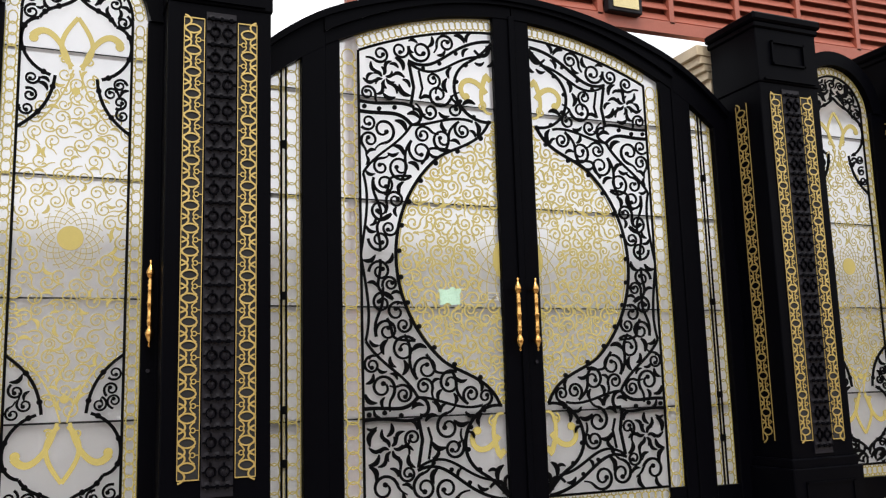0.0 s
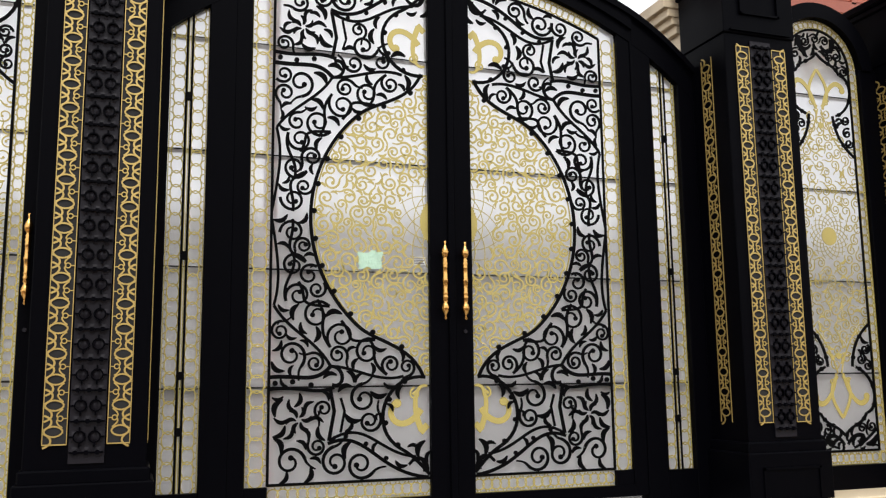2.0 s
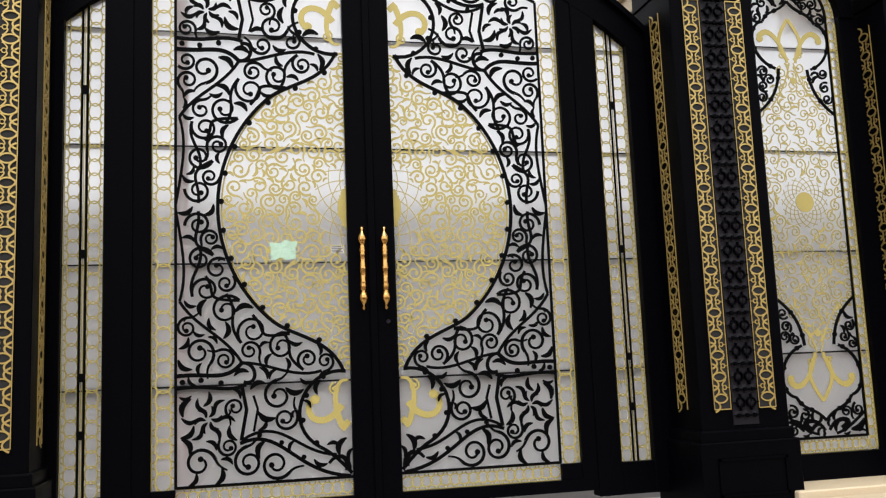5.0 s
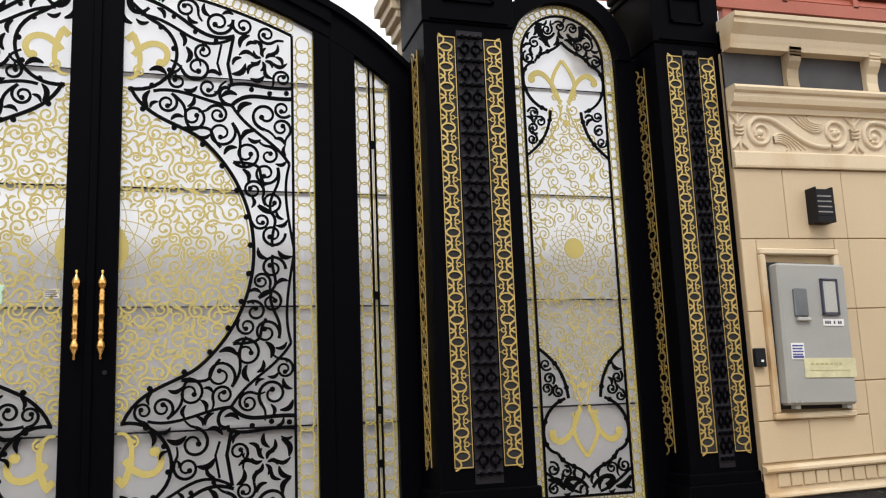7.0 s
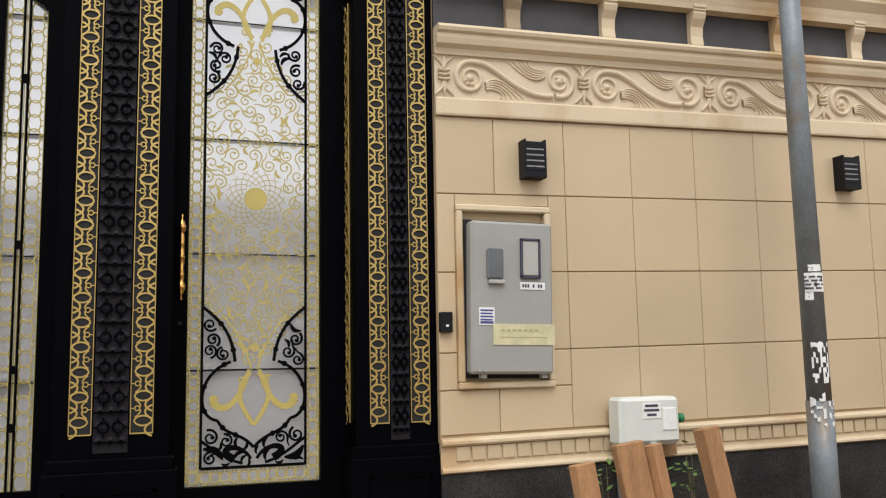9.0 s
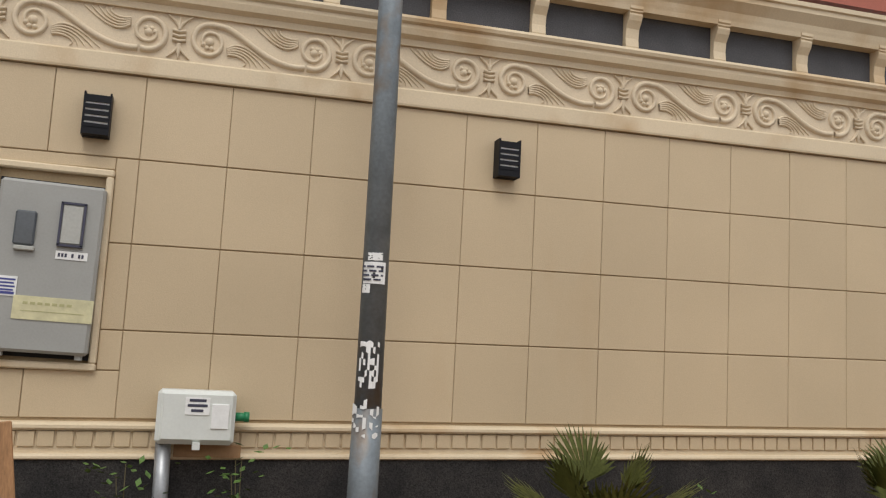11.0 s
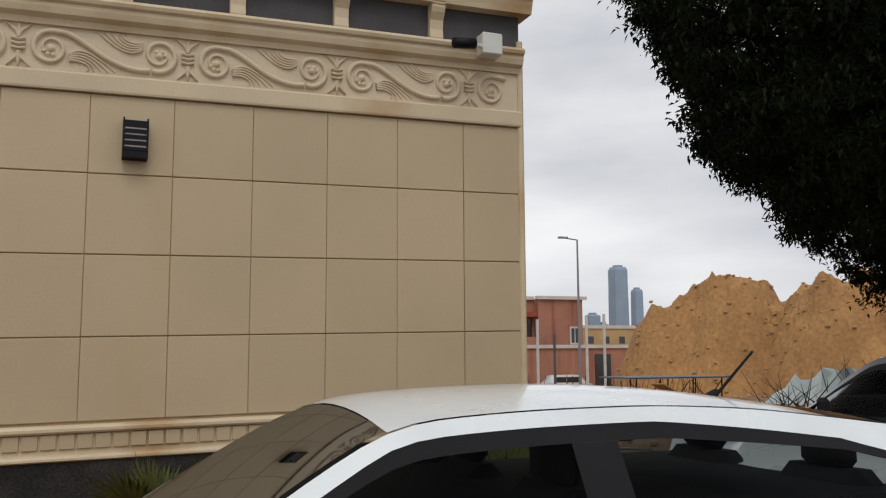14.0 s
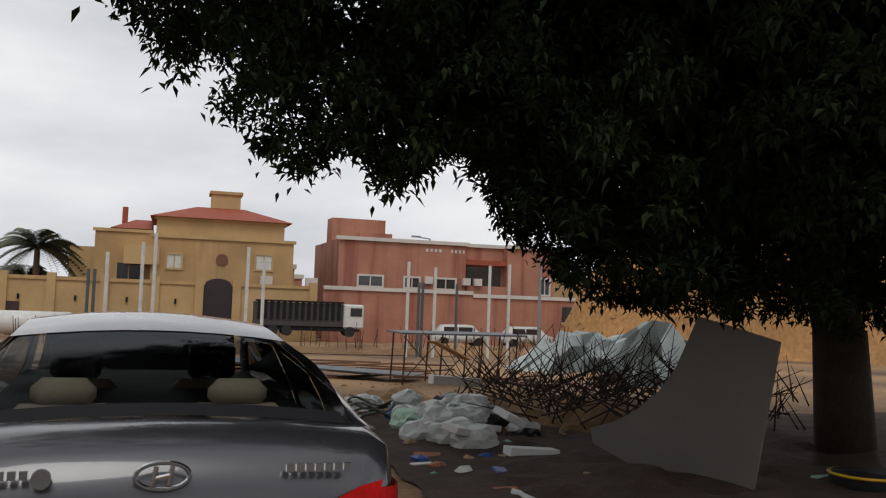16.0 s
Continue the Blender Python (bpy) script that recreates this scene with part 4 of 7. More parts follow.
for k in range(5):
    rl.strand(bez((0.34, -0.045 - 0.012 * k), (0.42, 0.03 - 0.025 * k), (0.52, -0.03 - 0.025 * k), (0.66 - 0.05 * k, -0.15 - 0.002 * k), 10), np.linspace(0.022, 0.012, 10), np.linspace(0.026, 0.012, 10))
    rl.strand(bez((0.85, 0.045 + 0.012 * k), (0.77, -0.03 + 0.025 * k), (0.67, 0.03 + 0.025 * k), (0.53 + 0.05 * k, 0.15 + 0.002 * k), 10), np.linspace(0.022, 0.012, 10), np.linspace(0.026, 0.012, 10))
for k in range(11):
    x = 13.529 - 1.185 * 5 + 1.185 * k
    if x + 1.12 > WX1:
        half = [i for i, q in enumerate(rl.v) if q[0] < 0.36]
        ids = {i: n_ for n_, i in enumerate(half)}
        fr = raw("frieze_scroll", [rl.v[i] for i in half], [tuple(ids[i] for i in f_) for f_ in rl.f if all(i in ids for i in f_)], CARVE, wall, "", True)
        fr.matrix_basis = Matrix.Translation((x, -0.003, zl(x, 3.722))) @ Matrix.Rotation(-math.atan(RISE), 4, "Y")
        break
    if k == 0:
        fr = raw("frieze_scroll", rl.v, rl.f, CARVE, wall, "carved scrolls and leaves in cream stone", True)
        first = fr
    else:
        fr = first.copy()
        scene.collection.objects.link(fr)
    fr.matrix_basis = Matrix.Translation((x, -0.003, zl(x, 3.722))) @ Matrix.Rotation(-math.atan(RISE), 4, "Y")

# dentils
den = sheared_tile("dentil", 8.008, 8.112, 0.815, 0.918, -0.018, 0.005, STONE, wall)
for k in range(-3, 99):
    x = 8 + 0.12 * k
    if WX0 < x < WX1 - 0.12 and k:
        o = den.copy()
        scene.collection.objects.link(o)
        o.location = (x - 8, 0, RISE * (x - 8))


# stone tiles
NX0, NX1, NZ0, NZ1 = 7.672, 8.448, 1.325, 2.71
g = 0.0042
tile = sheared_tile("tile", 8.6 + g * 0.4, 9.2 - g * 0.4, 1.0 + g, 1.6 - g, -0.002, 0.014, STONE, wall)
for r in range(4):
    for k in range(19):
        x = 8.6 + 0.6 * k
        if x + 0.6 > WX1 + 0.01:
            sheared_tile("tile", x + g, WX1 - 0.02, 1.0 + 0.6 * r + g, 1.6 + 0.6 * r - g, -0.002, 0.014, STONE, wall)
        elif r or k:
            o = tile.copy()
            scene.collection.objects.link(o)
            o.location = (0.6 * k, 0, 0.6 * r + RISE * 0.6 * k)
for x0, x1, z0, z1 in ((WX0, 8.0, 2.8, 3.4), (8.0, 8.6, 2.8, 3.4), (WX0, NX0, 2.2, 2.8), (WX0, NX0, 1.6, 2.2), (NX1, 8.6, 2.2, 2.8), (NX1, 8.6, 1.6, 2.2), (WX0, 8.0, 1.0, NZ0), (8.0, 8.6, 1.0, NZ0), (WX0, NX0, NZ0, 1.6), (NX1, 8.6, NZ0, 1.6), (NX0, NX1, NZ1, 2.8)):
    sheared_tile("tile", x0 + g * 0.6, x1 - g * 0.6, z0 + g, z1 - g, -0.002, 0.014, STONE, wall)

# niche surround and meter cabinet
bm = bmesh.new()
for d in ((NX0, NX1, -0.045, 0.02, NZ1 - 0.05, NZ1), (NX0, NX1, -0.045, 0.02, NZ0, NZ0 + 0.05), (NX0, NX0 + 0.05, -0.044, 0.02, NZ0 + 0.05, NZ1 - 0.05), (NX1 - 0.05, NX1, -0.044, 0.02, NZ0 + 0.05, NZ1 - 0.05)):
    box(bm, *d, 0.01)
part("niche_trim", bm, MOULD, wall, "cream stone frame round the meter niche")
GREYBOX = mat("grey_fibreglass", (0.33, 0.33, 0.31), 0.5, 0, 0.1, 3, 0.04, 70, 0.05, 120)
GREYLID = mat("grey_window_lid", (0.4, 0.4, 0.37), 0.4)
SMOKE = mat("smoked_window", (0.09, 0.1, 0.11), 0.12, spec=0.8)
TAPE = mat("yellowed_tape", (0.62, 0.58, 0.36), 0.35, 0, 0.2, 12, 0.06, 40)
cab = root("meter_cabinet", "grey fibreglass electricity meter cabinet hung crooked in wall niche", "meter box", (8.08, -0.02, 1.41))
tilt = Matrix.Translation((8.08, 0, 2.0)) @ Matrix.Rotation(radians(1.1), 4, "Y") @ Matrix.Translation((-8.08, 0, -2.0))
CX0, CX1, CZ0, CZ1 = 7.745, 8.405, 1.43, 2.57
boxed("body", (CX0, CX1, -0.13, 0.03, CZ0, CZ1), GREYBOX, cab, "grey cabinet body", 0.02, tilt)
# solid near-black slab paints the shade of the gap round the cabinet
boxed("rim", (CX0 - 0.02, CX1 + 0.02, -0.02, 0.012, CZ0 - 0.03, CZ1 + 0.02), SHADOWGAP, cab, "near-black slab painting the shaded gap round the cabinet", 0, tilt)
w1 = boxed("window", (CX0 + 0.12, CX0 + 0.25, -0.155, -0.12, 2.13, 2.36), SMOKE, cab, "smoked meter window", 0.012, tilt)
boxed("sill", (CX0 + 0.13, CX0 + 0.26, -0.165, -0.13, 2.095, 2.125), GREYLID, w1, "", 0.006, tilt)
w2 = boxed("window", (CX0 + 0.4, CX0 + 0.54, -0.15, -0.12, 2.16, 2.43), GREYLID, cab, "grey closed meter lid", 0.01, tilt)
bm = bmesh.new()
for d in ((CX0 + 0.39, CX0 + 0.405, -0.155, -0.12, 2.15, 2.44), (CX0 + 0.535, CX0 + 0.55, -0.155, -0.12, 2.15, 2.44), (CX0 + 0.39, CX0 + 0.55, -0.155, -0.12, 2.43, 2.445), (CX0 + 0.39, CX0 + 0.55, -0.155, -0.12, 2.145, 2.16)):
    box(bm, *d, 0, tilt)
part("gasket", bm, INK, w2)
boxed("number_plate", (CX0 + 0.39, CX0 + 0.59, -0.136, -0.128, 2.06, 2.115), WHITE, cab, "white plate with dark bars", 0, tilt)
for k in (0, 1, 2, 4, 6, 7):
    boxed("plate_bar", (CX0 + 0.405 + k * 0.021, CX0 + 0.419 + k * 0.021, -0.138, -0.1355, 2.075, 2.1), INK, cab, "", 0, tilt)
boxed("notice", (CX0 + 0.06, CX0 + 0.18, -0.136, -0.128, 1.79, 1.92), WHITE, cab, "white printed notice", 0, tilt)
bm = bmesh.new()
for k in range(5):
    box(bm, CX0 + 0.068, CX0 + 0.17 - 0.008 * (k % 2), -0.138, -0.1355, 1.8 + 0.023 * k, 1.812 + 0.023 * k + (0.006 if k == 0 else 0), 0, tilt)
part("notice_print", bm, mat("blue_print", (0.06, 0.07, 0.25), 0.7), cab)
boxed("tape", (CX0 + 0.17, CX1 + 0.005, -0.137, -0.129, 1.645, 1.8), TAPE, cab, "yellowed tape over paper", 0, tilt)
bm = bmesh.new()
for k in range(7):
    box(bm, CX0 + 0.23 + k * 0.045, CX0 + 0.26 + k * 0.045, -0.139, -0.1365, 1.745, 1.762, 0, tilt)
box(bm, CX0 + 0.22, CX1 - 0.05, -0.139, -0.1365, 1.7, 1.704, 0, tilt)
part("tape_print", bm, mat("faded_print", (0.42, 0.4, 0.2), 0.7), cab)
for x in (CX0 + 0.09, CX1 - 0.08):
    boxed("lug", (x, x + 0.045, -0.09, -0.03, CZ0 - 0.03, CZ0 + 0.01), GREYLID, cab, "", 0, tilt)
for x in (CX0 + 0.05, CX0 + 0.1):
    part("screw", rod(bmesh.new(), (x, -0.14, CZ0 + 0.03), (x, -0.12, CZ0 + 0.03), 0.009), GREYLID, cab)

PLASTIC = mat("black_plastic", (0.008, 0.008, 0.011), 0.5, spec=0.2)
kp = root("intercom", "small black intercom panel on cream stone", "intercom", (7.575, -0.02, 1.75))
boxed("housing", (7.53, 7.625, -0.05, 0.0, 1.745, 1.895), PLASTIC, kp, "", 0.006)
boxed("button", (7.572, 7.592, -0.056, -0.045, 1.785, 1.802), WHITE, kp)


def wall_lamp(x, z):
    lamp = root("wall_lamp", "black louvred box wall lamp on cream stone", "wall lamp", (x, -0.06, z - 0.15), "wall lamps")
    boxed("back", (x - 0.085, x + 0.085, -0.05, 0.0, z - 0.15, z + 0.15), PLASTIC, lamp, "", 0.004)
    for k in range(6):
        zz = z - 0.145 + k * 0.045
        bm = bmesh.new()
        f = [(-0.045, zz + 0.036), (-0.13, zz + 0.03), (-0.13, zz), (-0.045, zz + 0.006)]
        if k in (0, 5):
            f = [(-0.045, zz + 0.05), (-0.13, zz + 0.05), (-0.13, zz), (-0.045, zz)]
        prism_x(bm, f, x - 0.084, x + 0.084)
        part("louvre", bm, PLASTIC, lamp)
    for sx in (-0.09, 0.078):
        boxed("side_plate", (x + sx, x + sx + 0.012, -0.128, 0.0, z - 0.15, z + 0.15), PLASTIC, lamp)
    boxed("diffuser", (x - 0.076, x + 0.076, -0.118, -0.048, z - 0.1, z + 0.09), WHITE, lamp, "pale diffuser")


wall_lamp(8.3, 3.075)
wall_lamp(11.325, 3.115)
wall_lamp(16.72, 3.21)

# water meter box on a pipe post
IVORY = mat("ivory_plastic", (0.66, 0.68, 0.64), 0.4, 0, 0.08, 4, 0.03, 60)
GALV = mat("galvanised_pipe", (0.35, 0.36, 0.37), 0.4, 0.6, 0.2, 8, 0.08, 60)
GREEN = mat("green_pipe_plastic", (0.02, 0.22, 0.09), 0.4)
wb = root("water_meter_box", "ivory plastic water meter box on steel post", "meter box", (9.13, -0.12, 0.4))
body = boxed("body", (8.87, 9.385, -0.24, -0.045, 0.875, 1.235), IVORY, wb, "ivory box", 0.025)
boxed("lid", (8.9, 9.37, -0.255, -0.22, 0.9, 1.22), IVORY, wb, "", 0.012)
boxed("label", (9.05, 9.21, -0.261, -0.252, 1.075, 1.19), WHITE, wb, "white label with dark bars")
bm = bmesh.new()
for k, (a, b) in enumerate(((9.075, 9.185), (9.065, 9.195), (9.09, 9.17))):
    box(bm, a, b, -0.2635, -0.2605, 1.162 - 0.034 * k, 1.18 - 0.034 * k)
part("label_bars", bm, INK, wb)
boxed("paper", (9.225, 9.34, -0.265, -0.252, 0.985, 1.15), WHITE, wb, "torn white paper", 0.003)
boxed("hasp", (9.115, 9.165, -0.27, -0.23, 0.845, 0.895), IVORY, wb)
bm = rod(bmesh.new(), (9.385, -0.12, 1.06), (9.475, -0.12, 1.06), 0.03, None, 12)
rod(bm, (9.45, -0.12, 1.06), (9.485, -0.12, 1.06), 0.036, None, 12)
part("pipe_stub", bm, GREEN, wb, "green pipe stub", True)
part("post", rod(bmesh.new(), (8.95, -0.14, 0.05), (8.93, -0.14, 0.88), 0.052, None, 14), GALV, wb, "grey steel post", True)
boxed("cover_plate", (9.0, 9.45, -0.075, -0.02, 0.775, 0.86), mat("brown_board", (0.3, 0.17, 0.08), 0.7), wb)

# security camera near the corner
cc = root("security_camera", "white junction box with small black security camera", "camera device", (19.5, -0.1, 4.2))
boxed("junction_box", (19.49, 19.68, -0.24, -0.1, 4.17, 4.36), IVORY, cc, "", 0.01)
bm = rod(bmesh.new(), (19.2, -0.3, 4.2), (19.4, -0.26, 4.23), 0.045, None, 12)
part("camera_body", bm, PLASTIC, cc, "black camera barrel", True)
part("bracket", rod(bmesh.new(), (19.37, -0.25, 4.22), (19.52, -0.2, 4.24), 0.02), IVORY, cc)

# red louvred screen above the wall
screen = root("louvre_screen", "brick-red painted steel louvre screen above the wall", "screen", (10, 0.85, 4.7))
bm = bmesh.new()
for z0, z1 in ((5.17, 5.3), (6.4, 6.5)):
    prism_x(bm, [(0.83, z0 + 0.1), (0.83, z1 + 0.1), (0.92, z1 + 0.1), (0.92, z0 + 0.1)], 1.0, 20.3, RISE)
part("rail", bm, LOUVER, screen)
for k in range(9):
    z = 5.42 + 0.12 * k
    part("slat", prism_x(bmesh.new(), [(0.85, z), (0.9, z + 0.085), (0.91, z + 0.08), (0.86, z - 0.005)], 1.0, 20.3, RISE), LOUVER, screen)
for k in range(23):
    x = 1.02 + k * 0.875
    bm = box(bmesh.new(), x, x + 0.06, 0.83, 0.92, zl(x, 5.38), zl(x, 6.5))
    part("post", bm, LOUVER, screen)
for x in (1.05, 8.2, 12.4, 16.6, 19.4):
    boxed("support", (x, x + 0.1, 0.85, 0.93, 0.3, zl(x, 5.4)), LOUVER, screen)
boxed("backplate", (1.0, 20.3, 0.94, 0.96, 5.45, 6.55), mat("dark_red_sheet", (0.25, 0.075, 0.05), 0.6), screen)
fl = root("flood_light", "square black floodlight under the red screen", "floodlight", (3.9, 0.8, 5.3))
boxed("housing", (3.72, 4.12, 0.74, 0.84, 5.32, 5.5), PLASTIC, fl, "", 0.01)
boxed("lens", (3.77, 4.07, 0.73, 0.745, 5.36, 5.47), mat("yellow_lens", (0.7, 0.6, 0.3), 0.3), fl)

# stone cornice returns that show behind the pillar heads
for cx, s in ((5.28, 1), (2 * MX - 5.28, -1), (7.0, 1)):
    bm = bmesh.new()
    for k, (o, z0, z1) in enumerate(((0.0, 4.6, 4.78), (0.05, 4.76, 4.85), (0.1, 4.84, 4.92), (0.15, 4.91, 5.0), (0.2, 4.99, 5.1))):
        box(bm, cx - 0.3 - o, cx + 0.4, 0.82 - o * 0.3, 1.2, z0, z1, 0.006)
    tagged(part("cornice_return", bm, MOULD), "moulded cream stone cornice end behind the pillar", "cornice", kind="structure")

# unseen courtyard floor and wall, added dark to dim the gate's lower glass
GLASS_BACKDROP = mat("dark_glass_backdrop", (0.075, 0.063, 0.052), 0.6, 0, 0.2, 1.5, 0.1, 40)
court = boxed("courtyard_floor", (-6, 19.7, 0.9, 9, 0.05, 0.35), GLASS_BACKDROP, None)
tagged(court, "unseen courtyard floor, kept dark to dim the lower glass", "floor", kind="structure")
tagged(boxed("backdrop_wall", (-6, 19.7, 9, 9.3, 0.05, 4.4), GLASS_BACKDROP, None), "unseen dark wall added to dim the lower gate glass", "wall", kind="structure")
PLASTER = mat("white_side_plaster", (0.82, 0.81, 0.78), 0.8, 0, 0.12, 0.8, 0.05, 30, 0.1, 40)
bm = box(bmesh.new(), 19.72, 19.93, 0.46, 7.7, 0.0, 6.0)
tagged(part("wall_east", bm, PLASTER), "tall white plastered side wall of the villa", "wall", kind="structure")
bm = bmesh.new()
for o, z0, z1 in ((0.03, 5.98, 6.2), (0.08, 6.19, 6.45), (0.14, 6.44, 6.7)):
    box(bm, 19.72 - o, 19.93 + o, 0.46, 7.7 + o, z0, z1)
tagged(part("side_cornice", bm, MOULD), "cream moulded cornice on the white side wall", "cornice", kind="structure")

# paving in front of the gate
pv = part("pavement", box(bmesh.new(), -4.5, 7.5, -2.4, 0.9, 0.05, 0.335), STONEJOINT)
tagged(pv, "grey stone paving before the gate", "pavement", kind="structure")
slabm = None
for i in range(20):
    for j in range(6):
        x, y = -4.5 + 0.6 * i, -2.4 + 0.55 * j
        if slabm is None:
            slabm = boxed("paver", (x + 0.004, x + 0.596, y + 0.004, y + 0.546, 0.33, 0.36), PAVE, pv, "", 0.004)
        else:
            o = slabm.copy()
            scene.collection.objects.link(o)
            o.location = (0.6 * i, 0.55 * j, 0)
tagged(boxed("stone_step", (5.7, 7.55, -0.75, -0.1, 0.33, 0.42), MOULD, None, "", 0.012), "pale stone step beside the gate pillar", "step", kind="structure")

# ---- ground ----
# the building plot beyond the wall lies turned by about three degrees and falls away from the street
PLOT_TURN = Matrix.Translation((21.375, -6.95, 0)) @ Matrix.Rotation(radians(-3.1), 4, "Z") @ Matrix.Translation((-21.91, 6.82, 0))
PLOT_BACK = PLOT_TURN.inverted()
FALL = 0.018


def fall(y):
    return FALL * max(0.0, y + 0.3)


def set_on_plot(obs):
    """Turns things drawn in the plot's own axes into the place and lets them down onto its slope."""
    for o in obs:
        if o.parent is not None:
            continue
        if o.type == "MESH":
            o.data.transform(PLOT_TURN)
            for v in o.data.vertices:
                v.co.z -= fall(v.co.y)
        else:
            here = PLOT_TURN @ o.matrix_basis.translation
            o.matrix_basis = Matrix.Translation((0, 0, -fall(here.y))) @ PLOT_TURN @ o.matrix_basis


SOIL = mat("brown_building_soil", (0.3, 0.175, 0.08), 0.95, 0, 0.4, 0.16, 0.3, 9, 0.9, 14, col2=(0.1, 0.058, 0.034))
SAND = mat("ochre_excavated_sand", (0.4, 0.215, 0.08), 0.95, 0, 0.3, 0.35, 0.25, 4, 1.0, 5, col2=(0.3, 0.155, 0.06))


def ground_z(x, y):
    z = 0.1
    t = min(1, max(0, (y + 3.0) / 2.8))
    if x < 20.6:
        k = 1 - min(1, max(0, (x - 19.6) / 1.0))
        z += 0.03 * t * k * (1 if y < 0.6 else 0)
    if y > 8:
        z -= 0.0165 * (min(y, 80) - 8)
    z += 0.05 * noise.noise((x * 0.5, y * 0.5, 1)) * min(1, max(0, (x - 17) / 4)) + 0.02 * noise.noise((x * 2, y * 2, 4)) * min(1, max(0, (x - 17) / 4))
    return z


def axis(parts):
    return np.concatenate([np.arange(a, b, s) for a, b, s in parts])


gxs = axis(((-900, -40, 120), (-40, -8, 8), (-8, 18, 1.0), (18, 40, 0.4), (40, 90, 4), (90, 1300, 150)))
gys = axis(((-700, -40, 120), (-40, -8, 6), (-8, 16, 0.4), (16, 90, 3), (90, 2600, 250)))


def terrain(x, y):
    """Height of the real ground: level by the wall, falling over the plot."""
    if y < -0.3 and x < 30:
        return ground_z(x, y)
    p = PLOT_BACK @ Vector((x, y, 0))
    k = 1.0 if y > 9 else min(1.0, max(0.0, (x - 19.9) / 0.5))
    return ground_z(x, y) * (1 - k) + (ground_z(p.x, p.y) - fall(y)) * k


gv = [(x, y, terrain(x, y)) for y in gys for x in gxs]
n = len(gxs)
gf = [(j * n + i, j * n + i + 1, j * n + n + i + 1, j * n + n + i) for j in range(len(gys) - 1) for i in range(n - 1)]
tagged(raw("ground", gv, gf, SOIL, None, "", True), "bare brown soil and sand of an empty building plot", "ground", kind="structure")
asph = mat("street_asphalt", (0.055, 0.053, 0.05), 0.85, 0, 0.25, 0.6, 0.25, 60, 0.4, 80)
bm = bmesh.new()
box(bm, -60, 90, -14.5, -5.6, 0.02, 0.112)
tagged(part("road", bm, asph), "grey asphalt street with dust", "road", kind="structure")
far = boxed("wall_across_street", (-40, 70, -19, -18.6, 0, 4.2), STONE, None)
tagged(far, "plain cream wall across the street", "wall", kind="structure")

# ---- street things by the wall ----
def at_ground(x, y):
    return ground_z(x, y)


PALMLEAF = mat("palm_leaf_green", (0.085, 0.095, 0.022), 0.6, 0, 0.35, 9, 0.25, 60, spec=0.2)
DRYLEAF = mat("dry_palm_leaf", (0.38, 0.27, 0.12), 0.7, 0, 0.2, 12, 0.15, 60)
PALMTRUNK = mat("palm_stump_fibre", (0.16, 0.1, 0.06), 0.9, 0, 0.3, 20, 0.2, 60, 0.6, 60)


def fan_frond(v, f, o, yaw, pitch, stalk, radius, rnd, n=26):
    """A stalk that ends in a fan of narrow pleated blades."""
    d = np.array([math.cos(yaw) * math.cos(pitch), math.sin(yaw) * math.cos(pitch), math.sin(pitch)])
    side = np.array([-math.sin(yaw), math.cos(yaw), 0])
    up = np.cross(d, side)
    hub = np.array(o) + d * stalk
    k = len(v)
    v += [tuple(np.array(o) + side * 0.012), tuple(np.array(o) - side * 0.012), tuple(hub - side * 0.01), tuple(hub + side * 0.01)]
    f.append((k, k + 1, k + 2, k + 3))
    for i in range(n):
        a = -1.25 + 2.5 * (i + 0.5) / n + rnd.uniform(-0.02, 0.02)
        r = radius * rnd.uniform(0.85, 1.06) * (0.72 + 0.28 * math.cos(a))
        dr = d * math.cos(a) + side * math.sin(a)
        w = np.cross(dr, up)
        fold = up * (0.02 if i % 2 else -0.02)
        tip = hub + dr * r - np.array([0, 0, 1]) * 0.06 * r * rnd.random()
        mid = hub + dr * r * 0.55 + fold * 0.6
        k = len(v)
        v += [tuple(hub), tuple(mid + w * 0.022 * radius / 0.5), tuple(tip), tuple(mid - w * 0.022 * radius / 0.5)]
        f += [(k, k + 1, k + 3), (k + 1, k + 2, k + 3)]


def fan_palm(x, y, h, seed, nf=11, dry=3, radius=0.5):
    rnd = random.Random(seed)
    z = at_ground(x, y)
    p = root("fan_palm", "low green fan palm with some dry fronds against granite", "palm", (x, y, z), "fan palms by the wall")
    bm = lathe(bmesh.new(), [(0.1, -0.05), (0.09, 0.1), (0.06, 0.22), (0.02, 0.28)], (x, y, z), 10)
    part("stump", bm, PALMTRUNK, p, "fibrous brown stump")
    v, f = [], []
    for i in range(nf):
        fan_frond(v, f, (x, y, z + 0.15), i * 2.399 + rnd.uniform(-0.2, 0.2), rnd.uniform(0.45, 1.3), h * rnd.uniform(0.3, 0.6), radius * rnd.uniform(0.8, 1.05), rnd)
    raw("fronds", v, f, PALMLEAF, p, "green pleated fan fronds")
    v, f = [], []
    for i in range(dry):
        fan_frond(v, f, (x, y, z + 0.1), rnd.uniform(0, 6.28), rnd.uniform(0.15, 0.6), h * 0.4, radius * 0.75, rnd, 12)
    raw("dry_fronds", v, f, DRYLEAF, p, "dry straw-coloured fronds")


fan_palm(11.75, -1.0, 0.95, 1, 8, 5, 0.42)
fan_palm(14.35, -1.0, 0.95, 2, 9, 4, 0.43)
fan_palm(16.95, -0.7, 0.98, 3, 8, 4, 0.43)
fan_palm(19.3, -0.9, 1.0, 4, 9, 3, 0.44)

WEED = mat("weed_leaf_green", (0.09, 0.17, 0.035), 0.5, 0, 0.3, 15, 0.2, 60)


